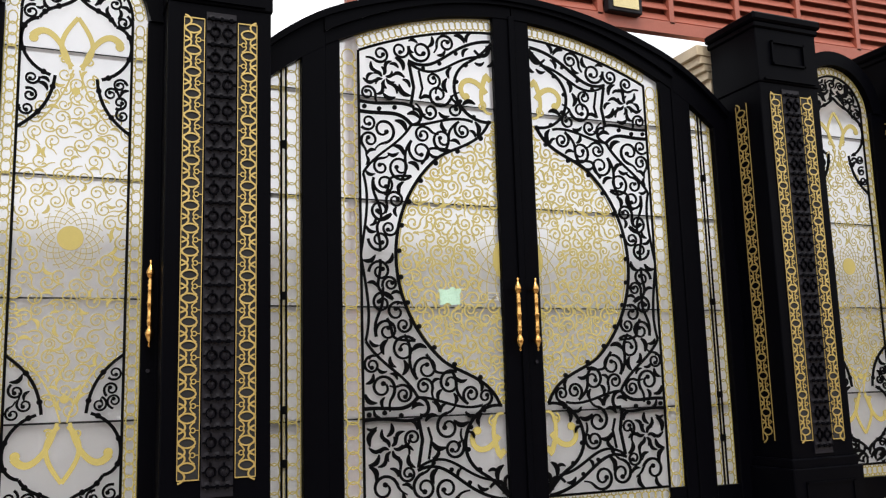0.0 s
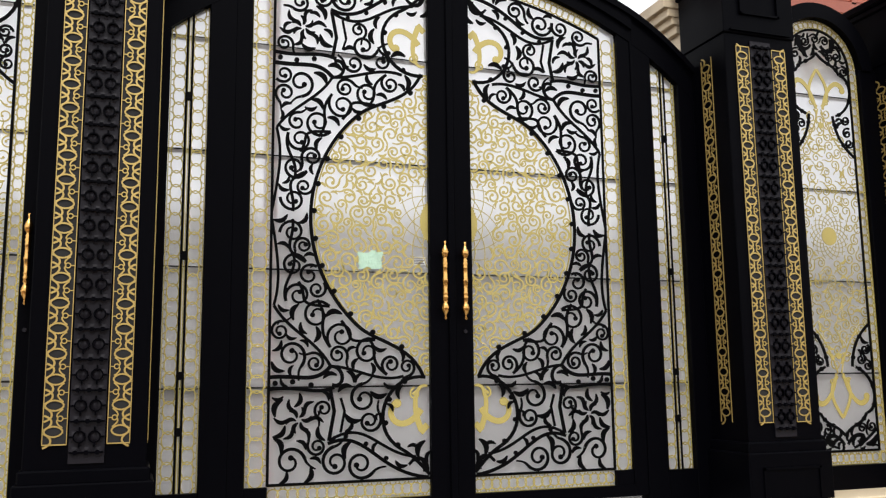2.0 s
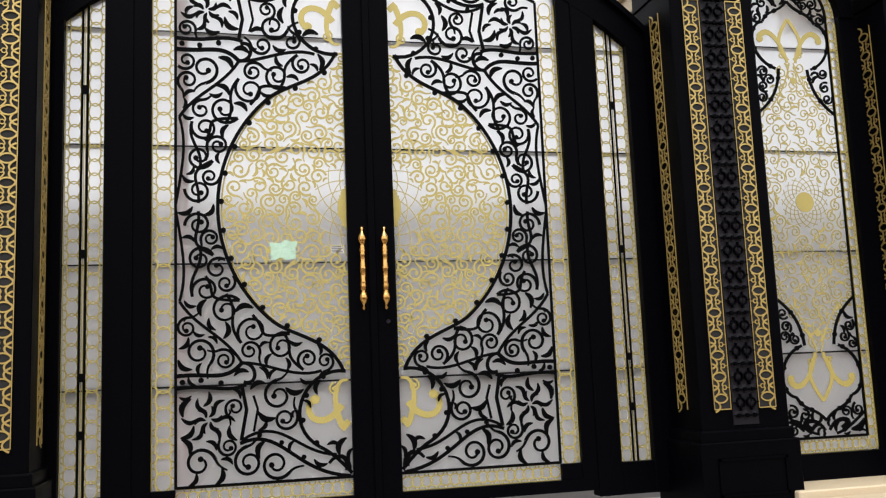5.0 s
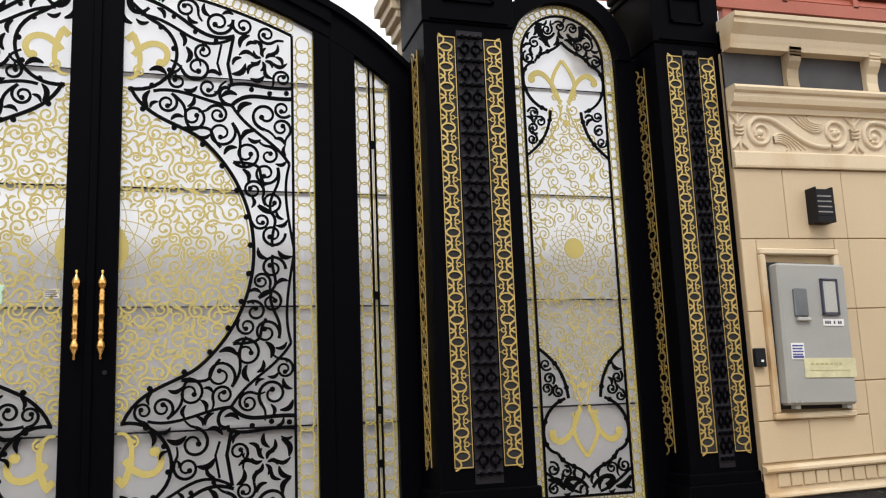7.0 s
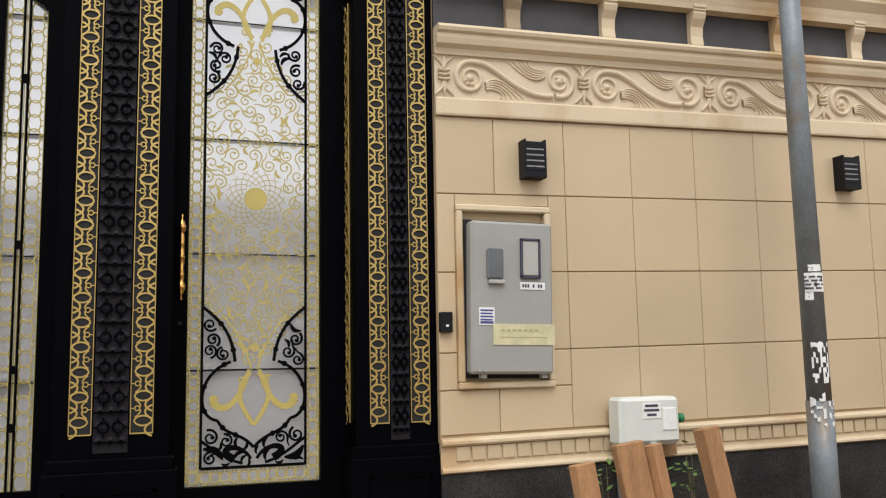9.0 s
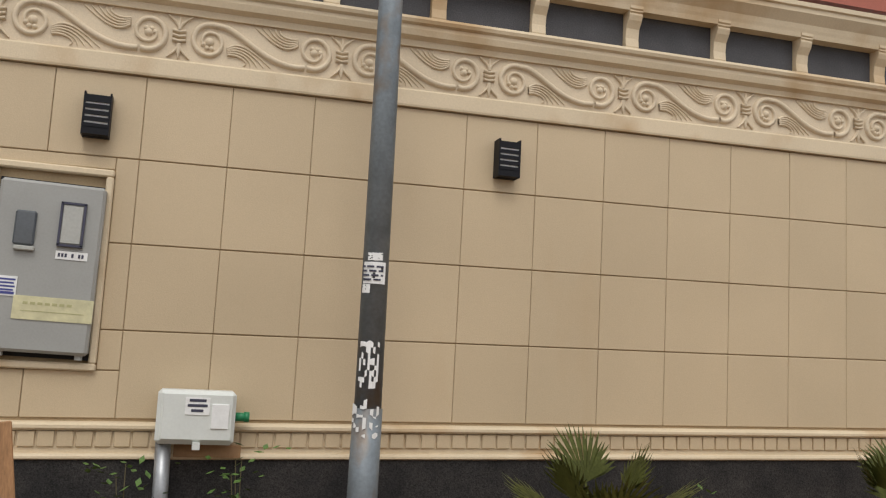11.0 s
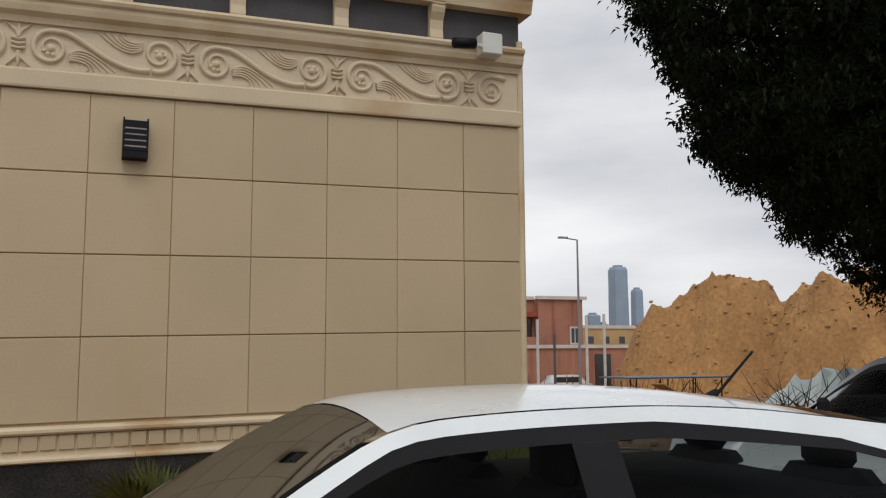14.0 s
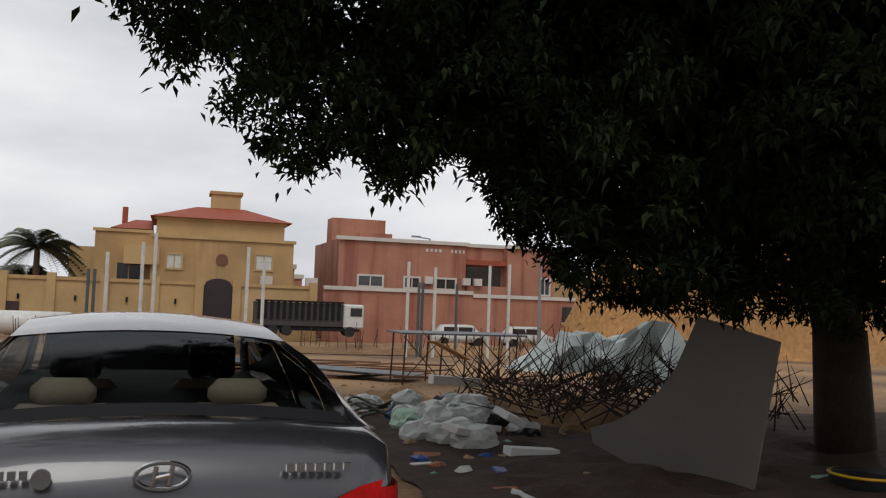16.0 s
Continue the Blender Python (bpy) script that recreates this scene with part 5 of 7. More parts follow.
def weed(x, y, h, seed, n=45):
    rnd = random.Random(seed)
    z = at_ground(x, y)
    p = root("weed", "leafy green weed growing at the wall foot", "plant", (x, y, z), "weeds at the wall")
    v, f = [], []
    bm = bmesh.new()
    for s in range(3):
        bx, by = x + rnd.uniform(-0.1, 0.1), y + rnd.uniform(-0.05, 0.05)
        rod(bm, (x, y, z - 0.03), (bx, by, z + h * rnd.uniform(0.6, 1)), 0.006, 0.003, 5)
    part("stem", bm, mat("weed_stem", (0.12, 0.1, 0.05), 0.8), p)
    for i in range(n):
        c = np.array([x + rnd.gauss(0, 0.12), y + rnd.gauss(0, 0.07), z + h * rnd.random() ** 0.8])
        a, e = rnd.uniform(0, 6.28), rnd.uniform(-0.3, 0.7)
        d = np.array([math.cos(a) * math.cos(e), math.sin(a) * math.cos(e), math.sin(e)]) * rnd.uniform(0.05, 0.09)
        w = np.array([-math.sin(a), math.cos(a), 0.2]) * 0.022
        k = len(v)
        v += [tuple(c), tuple(c + d * 0.5 + w), tuple(c + d), tuple(c + d * 0.5 - w), tuple(c + d * 0.5 - (0, 0, 0.006))]
        f += [(k, k + 1, k + 4), (k + 1, k + 2, k + 4), (k + 2, k + 3, k + 4), (k + 3, k, k + 4)]
    raw("leaves", v, f, WEED, p)


weed(8.72, -0.3, 0.64, 11, 60)
weed(9.45, -0.3, 0.76, 12, 50)
weed(13.0, -0.35, 0.52, 13)
weed(15.75, -0.35, 0.48, 14, 32)
weed(8.3, -0.5, 0.42, 15, 32)

# steel street pole with old bills
pole = root("steel_pole", "grey galvanised steel street pole with torn paper bills", "pole", (10.16, -0.87, 0.1))
bm = bmesh.new()
rod(bm, (10.16, -0.87, 0.0), (10.16, -0.87, 1.2), 0.098, 0.096, 20)
rod(bm, (10.16, -0.87, 1.2), (10.13, -0.87, 6.0), 0.088, 0.075, 20)
part("shaft", bm, streaked(mat("weathered_galvanised_steel", (0.21, 0.24, 0.26), 0.5, 0.35, 0.3, 5, 0.15, 40, 0.15, 60), (0.2, 0.13, 0.07), 0.56, 0.7, 6, 3, 0.6), pole, "", True)


def bill(z0, z1, a0, a1, seed, ragged, material=WHITE, radius=0.0905):
    rnd = random.Random(seed)
    v, f = [], []
    n, m = 9, 8
    for i in range(n + 1):
        for j in range(m + 1):
            a = a0 + (a1 - a0) * i / n
            z = z0 + (z1 - z0) * j / m
            v.append((10.155 + radius * math.cos(a), -0.87 + radius * math.sin(a), z + rnd.uniform(-1, 1) * ragged * 0.02))
    for i in range(n):
        for j in range(m):
            if rnd.random() > ragged:
                k = i * (m + 1) + j
                f.append((k, k + m + 1, k + m + 2, k + 1))
    return raw("bill", v, f, material, pole, "torn white paper bill")


bill(1.99, 2.13, -2.75, -1.0, 1, 0.02)
bill(2.14, 2.19, -2.4, -1.3, 5, 0.1)
bill(1.93, 1.985, -2.8, -2.1, 6, 0.05)
bill(1.33, 1.62, -2.6, -1.1, 2, 0.4)
bill(1.02, 1.25, -2.9, -0.9, 3, 0.62, radius=0.0995)
bm = bmesh.new()
for k in range(4):
    for s in range(9):
        a = -2.6 + s * 0.17
        if (s + k) % 4:
            box(bm, 10.15 + 0.092 * math.cos(a) - 0.008, 10.15 + 0.092 * math.cos(a) + 0.008, -0.87 + 0.092 * math.sin(a) - 0.002, -0.87 + 0.092 * math.sin(a) + 0.002, 2.01 + 0.028 * k, 2.022 + 0.028 * k)
part("bill_print", bm, INK, pole)

# sawn timber leaning by the wall
TIMBER = mat("sawn_brown_timber", (0.36, 0.19, 0.085), 0.75, 0, 0.3, 2.5, 0.2, 25, 0.3, 40, stretch=(6, 6, 0.7), rand=0.15)
for x, y, zt, lean, w, d, yaw in ((7.55, -2.2, 1.02, -0.12, 0.12, 0.07, 12), (7.81, -2.2, 1.11, -0.14, 0.15, 0.08, -8), (7.93, -2.24, 1.1, -0.14, 0.08, 0.07, 25), (8.24, -2.25, 1.17, -0.16, 0.12, 0.08, 15)):
    z = at_ground(x, y)
    L = zt - z + 0.06
    m = Matrix.Translation((x, y, zt)) @ Matrix.Rotation(lean, 4, "Y") @ Matrix.Rotation(-0.1, 4, "X") @ Matrix.Rotation(radians(yaw), 4, "Z")
    bm = box(bmesh.new(), -w / 2, w / 2, -d / 2, d / 2, -L, 0, 0.006)
    for v in bm.verts:
        v.co.x += 0.008 * noise.noise((v.co.z * 4, w * 30, 2))
    bmesh.ops.transform(bm, matrix=m, verts=bm.verts)
    tagged(part("timber_plank", bm, TIMBER), "rough brown sawn timber plank standing upright on the soil", "plank", "timber planks")


# ---- cars ----
TYRE = mat("black_rubber_tyre", (0.018, 0.018, 0.018), 0.8)
RIM = mat("silver_alloy_rim", (0.5, 0.5, 0.52), 0.3, 0.9)
CHROME = mat("chrome_metal", (0.75, 0.75, 0.76), 0.12, 1.0)
REDLENS = mat("red_lamp_lens", (0.55, 0.01, 0.012), 0.2, 0, 0.3, 12, 0.2, 40, spec=0.35)
CLEARLENS = mat("clear_lamp_lens", (0.3, 0.24, 0.24), 0.15, spec=0.8)
BEIGE = mat("beige_seat_fabric", (0.3, 0.25, 0.18), 0.8)
CABIN = mat("dark_cabin_trim", (0.015, 0.015, 0.017), 0.7, spec=0.15)


def car_glass():
    m = bpy.data.materials.new("tinted_car_glass")
    m.use_nodes = True
    nt = m.node_tree
    nt.nodes.remove(nt.nodes["Principled BSDF"])
    tr_, gl = nt.nodes.new("ShaderNodeBsdfTransparent"), nt.nodes.new("ShaderNodeBsdfGlossy")
    tr_.inputs[0].default_value = (0.58, 0.6, 0.59, 1)
    gl.inputs["Roughness"].default_value = 0.03
    gl.inputs["Color"].default_value = (0.33, 0.345, 0.36, 1)
    fr, mx = nt.nodes.new("ShaderNodeFresnel"), nt.nodes.new("ShaderNodeMixShader")
    fr.inputs[0].default_value = 1.2
    nt.links.new(fr.outputs[0], mx.inputs[0])
    nt.links.new(tr_.outputs[0], mx.inputs[1])
    nt.links.new(gl.outputs[0], mx.inputs[2])
    nt.links.new(mx.outputs[0], nt.nodes["Material Output"].inputs[0])
    return m


CARGLASS = car_glass()


def paint(name, col, metal):
    m = mat(name, col, 0.28, metal, 0.12, 2.5, 0.03, 300)
    b = m.node_tree.nodes["Principled BSDF"]
    b.inputs["Coat Weight"].default_value, b.inputs["Coat Roughness"].default_value = 0.8, 0.06
    return m


def sedan(name, label, M, L, body_mat, seats, trunk_h=1.1, roof=1.44, rear_detail=True, split=0.415, quarter=0.27):
    """A four-door saloon; y runs from tail (0) to nose (L) before the pose M is applied."""
    car = tagged(new(name), label, "car")
    car.matrix_basis = M
    car.empty_display_size = 0.2

    def cp(n, bm, material, parent=None, lab="", smooth=False):
        bmesh.ops.transform(bm, matrix=M, verts=bm.verts)
        return part(n, bm, material, parent or car, lab, smooth)
    S = np.array([0, 0.012, 0.04, 0.1, 0.17, 0.24, 0.32, 0.45, 0.6, 0.7, 0.76, 0.84, 0.91, 0.96, 0.985, 1.0]) * L
    HW = np.array([0.7, 0.79, 0.845, 0.872, 0.883, 0.888, 0.888, 0.888, 0.888, 0.887, 0.885, 0.87, 0.84, 0.78, 0.7, 0.58])
    T = trunk_h
    ZT = np.array([T - 0.22, T - 0.06, T - 0.0, T + 0.005, T - 0.01, T - 0.07, T - 0.12, T - 0.16, T - 0.18, T - 0.18, T - 0.17, T - 0.21, T - 0.27, T - 0.35, T - 0.42, T - 0.5])
    ZB = np.array([0.42, 0.3, 0.24, 0.22, 0.2, 0.2, 0.2, 0.2, 0.2, 0.2, 0.2, 0.2, 0.22, 0.24, 0.28, 0.36])
    bm = bmesh.new()
    rings = []
    for s, hw, zt, zb in zip(S, HW, ZT, ZB):
        half = [(hw * 0.8, zb), (hw * 0.96, zb + 0.08), (hw, zb + 0.22), (hw * 0.995, zb + 0.5 * (zt - zb)), (hw * 0.99, zt - 0.2 * (zt - zb)), (hw * 0.955, zt - 0.035), (hw * 0.88, zt), (hw * 0.5, zt + 0.03), (0, zt + 0.04)]
        pts = [(-a, s, b) for a, b in half[:-1]] + [(0, s, half[-1][1])] + [(a, s, b) for a, b in half[-2::-1]]
        rings.append([bm.verts.new(p) for p in pts])
    for p, q in zip(rings, rings[1:]):
        for k in range(len(p) - 1):
            bm.faces.new((p[k], p[k + 1], q[k + 1], q[k]))
    bm.faces.new(rings[0])
    bm.faces.new(rings[-1][::-1])
    cp("body", bm, body_mat, None, "", True)

    # cabin: u from the foot of the rear window to the foot of the windscreen
    U = np.array([0.095, 0.19, 0.29, 0.36, 0.45, 0.55, 0.645, 0.73, 0.81]) * L
    zb0 = T - 0.06
    BZ = np.interp(U, S, ZT) - 0.01
    BW = np.interp(U, S, HW) * 0.93
    ZR = np.array([BZ[0] + 0.01, (BZ[0] + roof) / 2 + 0.03, roof - 0.055, roof - 0.02, roof, roof - 0.005, roof - 0.03, (BZ[-1] + roof) / 2 + 0.0, BZ[-1] + 0.01])
    RW = np.array([0.74, 0.69, 0.6, 0.59, 0.585, 0.585, 0.58, 0.64, 0.72])
    CR = np.array([0.045, 0.045, 0.04, 0.045, 0.05, 0.05, 0.05, 0.06, 0.05])
    fine = np.linspace(U[0], U[-1], 41)
    BZ, BW, ZR, RW, CR = (np.interp(fine, U, a) for a in (BZ, BW, ZR, RW, CR))
    for a in (ZR, RW):
        for _ in range(3):
            a[1:-1] = (a[:-2] + 2 * a[1:-1] + a[2:]) / 4
    r0, r1 = U[2] - 0.03, U[6] + 0.04

    def skin(name_, material, lo, hi, across, out=0.0, w0=0.0, w1=1.0, lab="", parent=None, sides=(-1, 1)):
        bm = bmesh.new()
        idx = [i for i, u in enumerate(fine) if lo <= u <= hi]
        if across:
            rows = []
            for i in idx:
                rows.append([bm.verts.new((RW[i] * t, fine[i], ZR[i] + CR[i] * (1 - t * t) + out)) for t in np.linspace(-w1, w1, 9)])
            for p, q in zip(rows, rows[1:]):
                for k in range(8):
                    bm.faces.new((p[k], p[k + 1], q[k + 1], q[k]))
        else:
            if len(sides) > 1:
                for s in sides:
                    skin(name_, material, lo, hi, across, out, w0, w1, lab, parent, (s,))
                bm.free()
                return None
            for s in sides:
                rows = []
                for i in idx:
                    row = []
                    for t in (0, 0.5, 1):
                        a = w0[i] if not np.isscalar(w0) else w0
                        b = w1[i] if not np.isscalar(w1) else w1
                        w = a + (b - a) * t
                        x = BW[i] + (RW[i] - BW[i]) * w + 0.02 * math.sin(w * math.pi) + out
                        row.append(bm.verts.new((s * x, fine[i], BZ[i] + (ZR[i] - BZ[i]) * w)))
                    rows.append(row)
                for p, q in zip(rows, rows[1:]):
                    for k in range(2):
                        bm.faces.new((p[k], p[k + 1], q[k + 1], q[k]))
        return cp(name_, bm, material, parent, lab, True)
    skin("roof", body_mat, r0, r1, True, 0.004)
    skin("rear_window", CARGLASS, U[0], r0 + 0.09, True, 0.0, 0, 0.94, "tinted rear window")
    skin("rear_frame", CABIN, U[0] - 0.01, U[0] + 0.1, True, 0.003, 0, 0.96, "black band under the rear window")
    skin("windscreen", CARGLASS, r1 - 0.09, U[-1], True, 0.0, 0, 0.95, "clear windscreen")
    band = np.interp(fine, [U[0], U[1], U[2], U[4], U[6], U[7], U[8]], [0.0, 0.46, 0.8, 0.9, 0.9, 0.8, 0.3])
    skin("pillar", body_mat, U[0], U[-1], False, 0.006, band, 1.0)
    seal = np.maximum(0, band - 0.11)
    skin("window_seal", CABIN, quarter * L - 0.04, U[-1], False, 0.004, seal, band)
    for lo, hi in ((quarter, split - 0.01), (split + 0.01, 0.77)):
        skin("side_window", CARGLASS, lo * L, hi * L, False, 0.0, 0.02, np.maximum(0.03, seal), "tinted side window")
    skin("quarter_panel", body_mat, U[0], quarter * L + 0.03, False, 0.005, 0.0, band, "painted rear roof pillar")
    skin("door_post", CABIN, (split - 0.025) * L, (split + 0.025) * L, False, 0.006, 0.0, seal, "black door post")
    # cabin lining and seats
    bm = bmesh.new()
    box(bm, -0.7, 0.7, U[0] + 0.1, U[-1] - 0.25, T - 0.2, T - 0.03)
    cp("dashboard", bm, CABIN, None, "dark cabin floor and shelf")
    for sy in (0.235, 0.5):
        for sx in (-0.36, 0.36):
            bm = box(bmesh.new(), sx - 0.22, sx + 0.22, sy * L - 0.08, sy * L + 0.08, T - 0.1, T + 0.02, 0.05)
            st = cp("seat", bm, seats, None, "upholstered seat back")
            bm = box(bmesh.new(), sx - 0.13, sx + 0.13, sy * L - 0.05, sy * L + 0.05, T + 0.0, T + (0.13 if sy < 0.3 else 0.24), 0.045)
            cp("headrest", bm, seats if sy < 0.3 else CABIN, st, "", True)
    # wheels
    for sy in (0.215, 0.805):
        for s in (-1, 1):
            bm = bmesh.new()
            rod(bm, (s * 0.70, sy * L, 0.315), (s * 0.893, sy * L, 0.315), 0.315, None, 28)
            tyre = cp("wheel", bm, TYRE, None, "black tyre on alloy rim")
            bm = bmesh.new()
            bmesh.ops.create_circle(bm, segments=28, radius=0.36, cap_ends=True)
            bmesh.ops.transform(bm, matrix=Matrix.Translation((s * 0.8905, sy * L, 0.33)) @ Matrix.Rotation(math.pi / 2, 4, "Y"), verts=bm.verts)
            cp("wheel_arch", bm, SHADOWGAP, None)
            bm = bmesh.new()
            rod(bm, (s * 0.89, sy * L, 0.315), (s * 0.898, sy * L, 0.315), 0.06, None, 14)
            for k in range(10):
                a = k * math.tau / 10
                rod(bm, (s * 0.896, sy * L, 0.315), (s * 0.896, sy * L + 0.215 * math.cos(a), 0.315 + 0.215 * math.sin(a)), 0.014, 0.02, 6)
            r = bmesh.ops.create_cone(bm, cap_ends=False, segments=28, radius1=0.22, radius2=0.235, depth=0.02)
            bmesh.ops.transform(bm, matrix=Matrix.Translation((s * 0.897, sy * L, 0.315)) @ Matrix.Rotation(math.pi / 2, 4, "Y"), verts=r["verts"])
            cp("rim", bm, RIM, tyre, "spoked silver alloy rim")
    # mirrors, door handles, seams
    for s in (-1, 1):
        bm = box(bmesh.new(), s * 0.88, s * 1.0, 0.69 * L, 0.69 * L + 0.1, T - 0.17, T - 0.03, 0.035)
        cp("wing_mirror", bm, CABIN, None, "dark wing mirror")
        for sy in (0.285, 0.475):
            bm = box(bmesh.new(), s * 0.88, s * 0.905, sy * L, sy * L + 0.2, T - 0.27, T - 0.235, 0.01)
            cp("door_handle", bm, body_mat, None)
        for sy in (0.255, 0.415, 0.7):
            bm = box(bmesh.new(), s * 0.86, s * 0.889, sy * L - 0.004, sy * L + 0.004, 0.32, T - 0.18)
            cp("door_seam", bm, SHADOWGAP, None)
    # tail: lamps, deck seam, badge
    for s in (-1, 1):
        def lens_shell(lo, hi, t1, out):
            v, cols, rows_ = [], 15, 5
            for t in np.linspace(0, t1, cols):
                y = 0.002 * L + 0.8 * t ** 1.3
                top_ = T - 0.15 - 0.05 * t
                bot = T - 0.38 + 0.175 * t ** 1.5
                for u in np.linspace(lo, hi, rows_):
                    z = bot + (top_ - bot) * u
                    v.append(M @ Vector((s * (np.interp(y, S, HW) * (0.995 - 0.03 * max(0, (z - T + 0.2) / 0.2)) + out), y - out, z)))
            f = [(a * rows_ + b, a * rows_ + b + 1, (a + 1) * rows_ + b + 1, (a + 1) * rows_ + b) for a in range(cols - 1) for b in range(rows_ - 1)]
            return v, f
        v, f = lens_shell(0.2, 1, 1, 0.014)
        raw("tail_lamp", v, f, REDLENS, car, "red wraparound tail lamp", True)
        v, f = lens_shell(0, 0.2, 0.42, 0.013)
        raw("tail_lamp", v, f, CLEARLENS, car, "clear lower tail lamp lens", True)
        v = [M @ Vector((s * x, -0.008 - 0.002 * k, z)) for k, (x, z) in enumerate(((0.4, T - 0.3), (0.52, T - 0.21), (0.66, T - 0.14), (0.74, T - 0.12), (0.7, T - 0.3), (0.55, T - 0.33)))]
        raw("tail_lamp", v, [(0, 1, 2, 3, 4, 5)], REDLENS, car, "red tail lamp on the boot")
        bm = box(bmesh.new(), s * 0.5, s * 0.68, -0.014, 0.02, T - 0.3, T - 0.25, 0.01)
        cp("reverse_lamp", bm, CLEARLENS, None, "clear reversing lamp")
    bm = bmesh.new()
    for d in ((-0.5, 0.5, T - 0.445, T - 0.438), (-0.5, -0.494, T - 0.44, T - 0.2), (0.494, 0.5, T - 0.44, T - 0.2)):
        box(bm, d[0], d[1], -0.003, 0.01, d[2], d[3])
    cp("boot_seam", bm, SHADOWGAP)
    if rear_detail:
        bm = bmesh.new()
        th_ = np.linspace(0, math.tau, 25)[:-1]
        loop = [[bm.verts.new(((0.085 + 0.008 * math.cos(k)) * math.cos(a), -0.012 + 0.008 * math.sin(k), T - 0.085 + (0.043 + 0.008 * math.cos(k)) * math.sin(a))) for k in np.arange(6) * math.tau / 6] for a in th_]
        for i in range(24):
            for k in range(6):
                bm.faces.new((loop[i][k], loop[i][(k + 1) % 6], loop[(i + 1) % 24][(k + 1) % 6], loop[(i + 1) % 24][k]))
        rod(bm, (-0.03, -0.012, T - 0.115), (-0.02, -0.012, T - 0.055), 0.008)
        rod(bm, (0.02, -0.012, T - 0.115), (0.03, -0.012, T - 0.055), 0.008)
        rod(bm, (-0.025, -0.012, T - 0.09), (0.025, -0.012, T - 0.08), 0.007)
        cp("badge", bm, CHROME, None, "chrome oval badge")
        for x0, k0 in ((-0.62, 7), (0.4, 7)):
            for k in range(k0):
                bm = box(bmesh.new(), x0 + k * 0.033, x0 + k * 0.033 + 0.024, -0.014, 0.006, T - 0.085, T - 0.06)
                cp("badge_bar", bm, CHROME, None)
        bm = rod(bmesh.new(), (-0.36, -0.02, T - 0.085), (-0.36, 0.01, T - 0.085), 0.03, None, 14)
        cp("lock", bm, CHROME, None)
        bm = box(bmesh.new(), -0.26, 0.26, -0.01, 0.01, T - 0.4, T - 0.28, 0.006)
        pl = cp("number_plate", bm, WHITE, None, "white plate with dark bars")
        bm = bmesh.new()
        for k in range(7):
            box(bm, -0.2 + k * 0.06, -0.165 + k * 0.06, -0.014, -0.008, T - 0.38, T - 0.31)
        cp("plate_bars", bm, INK, pl)
    else:
        bm = rod(bmesh.new(), (0.0, U[2] - 0.02, roof - 0.01), (0.0, U[2] - 0.22, roof + 0.17), 0.008, 0.006, 6)
        rod(bm, (0, U[2] + 0.03, roof - 0.03), (0, U[2] - 0.03, roof + 0.01), 0.03, 0.014, 8)
        cp("antenna", bm, CABIN, None, "black roof antenna")
    return car


GREYPAINT = paint("grey_metallic_paint", (0.06, 0.06, 0.068), 0.55)
WHITEPAINT = streaked(paint("white_car_paint", (0.84, 0.89, 0.91), 0.0), (0.5, 0.47, 0.4), 0.66, 0.72, 2.2, 2.2, 0.3)
sedan("grey_saloon", "grey metallic four-door saloon parked on bare soil", Matrix.Translation((23.39, -3.96, 0.12)), 4.45, GREYPAINT, BEIGE, 1.13, 1.47)
sedan("white_saloon", "white four-door saloon with dusty roof parked along the street", Matrix.Translation((20.08, -3.92, 0.07)) @ Matrix.Rotation(math.pi / 2, 4, "Z"), 4.4, WHITEPAINT, CABIN, 1.1, 1.375, False, 0.51, 0.2)

# ---- the large dark tree ----
BARK = mat("grey_brown_bark", (0.04, 0.027, 0.019), 0.9, 0, 0.35, 6, 0.3, 30, 0.8, 25)
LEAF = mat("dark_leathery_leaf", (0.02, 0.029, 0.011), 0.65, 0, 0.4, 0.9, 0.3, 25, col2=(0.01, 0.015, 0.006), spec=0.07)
rnd = random.Random(21)
TX, TY = 30.55, 0.35
tree = root("large_tree", "large dense dark-leaved tree with drooping leafy branches", "tree", (TX, TY, 0.1))
bm = bmesh.new()
rod(bm, (TX, TY, -0.15), (TX - 0.05, TY + 0.05, 0.35), 0.44, 0.31, 12)
rod(bm, (TX - 0.05, TY + 0.05, 0.34), (TX - 0.1, TY + 0.1, 1.6), 0.31, 0.27, 12)
rod(bm, (TX - 0.1, TY + 0.1, 1.55), (TX - 0.5, TY + 0.3, 4.0), 0.27, 0.17, 10)
part("trunk", bm, BARK, tree, "thick grey-brown trunk", True)
for k in range(18):
    a, h = k * 2.399, rnd.uniform(1.5, 3.6)
    s = Vector((TX - 0.15, TY + 0.12, h))
    r = rnd.uniform(2.6, 5.2)
    e = Vector((29.8 + r * math.cos(a), 1.6 + r * 0.85 * math.sin(a), rnd.uniform(4.4, 7.5)))
    mid = (s + e) / 2 + Vector((0, 0, 0.7))
    bm = rod(bmesh.new(), s, mid, 0.1, 0.06, 6)
    rod(bm, mid, e, 0.06, 0.02, 6)
    part("limb", bm, BARK, tree)
cv, cf = [], []


def leaf_card(c, d, w, droop):
    k = len(cv)
    e = c + d
    m1 = c + d * 0.5
    m1[2] += 0.012
    cv.extend([tuple(c), tuple(m1 + w), (e[0], e[1], e[2] - droop), tuple(m1 - w)])
    cf.extend([(k, k + 1, k + 2), (k, k + 2, k + 3)])


CEN, RAD = np.array([29.7, 1.4, 5.4]), np.array([8.7, 7.0, 4.6])
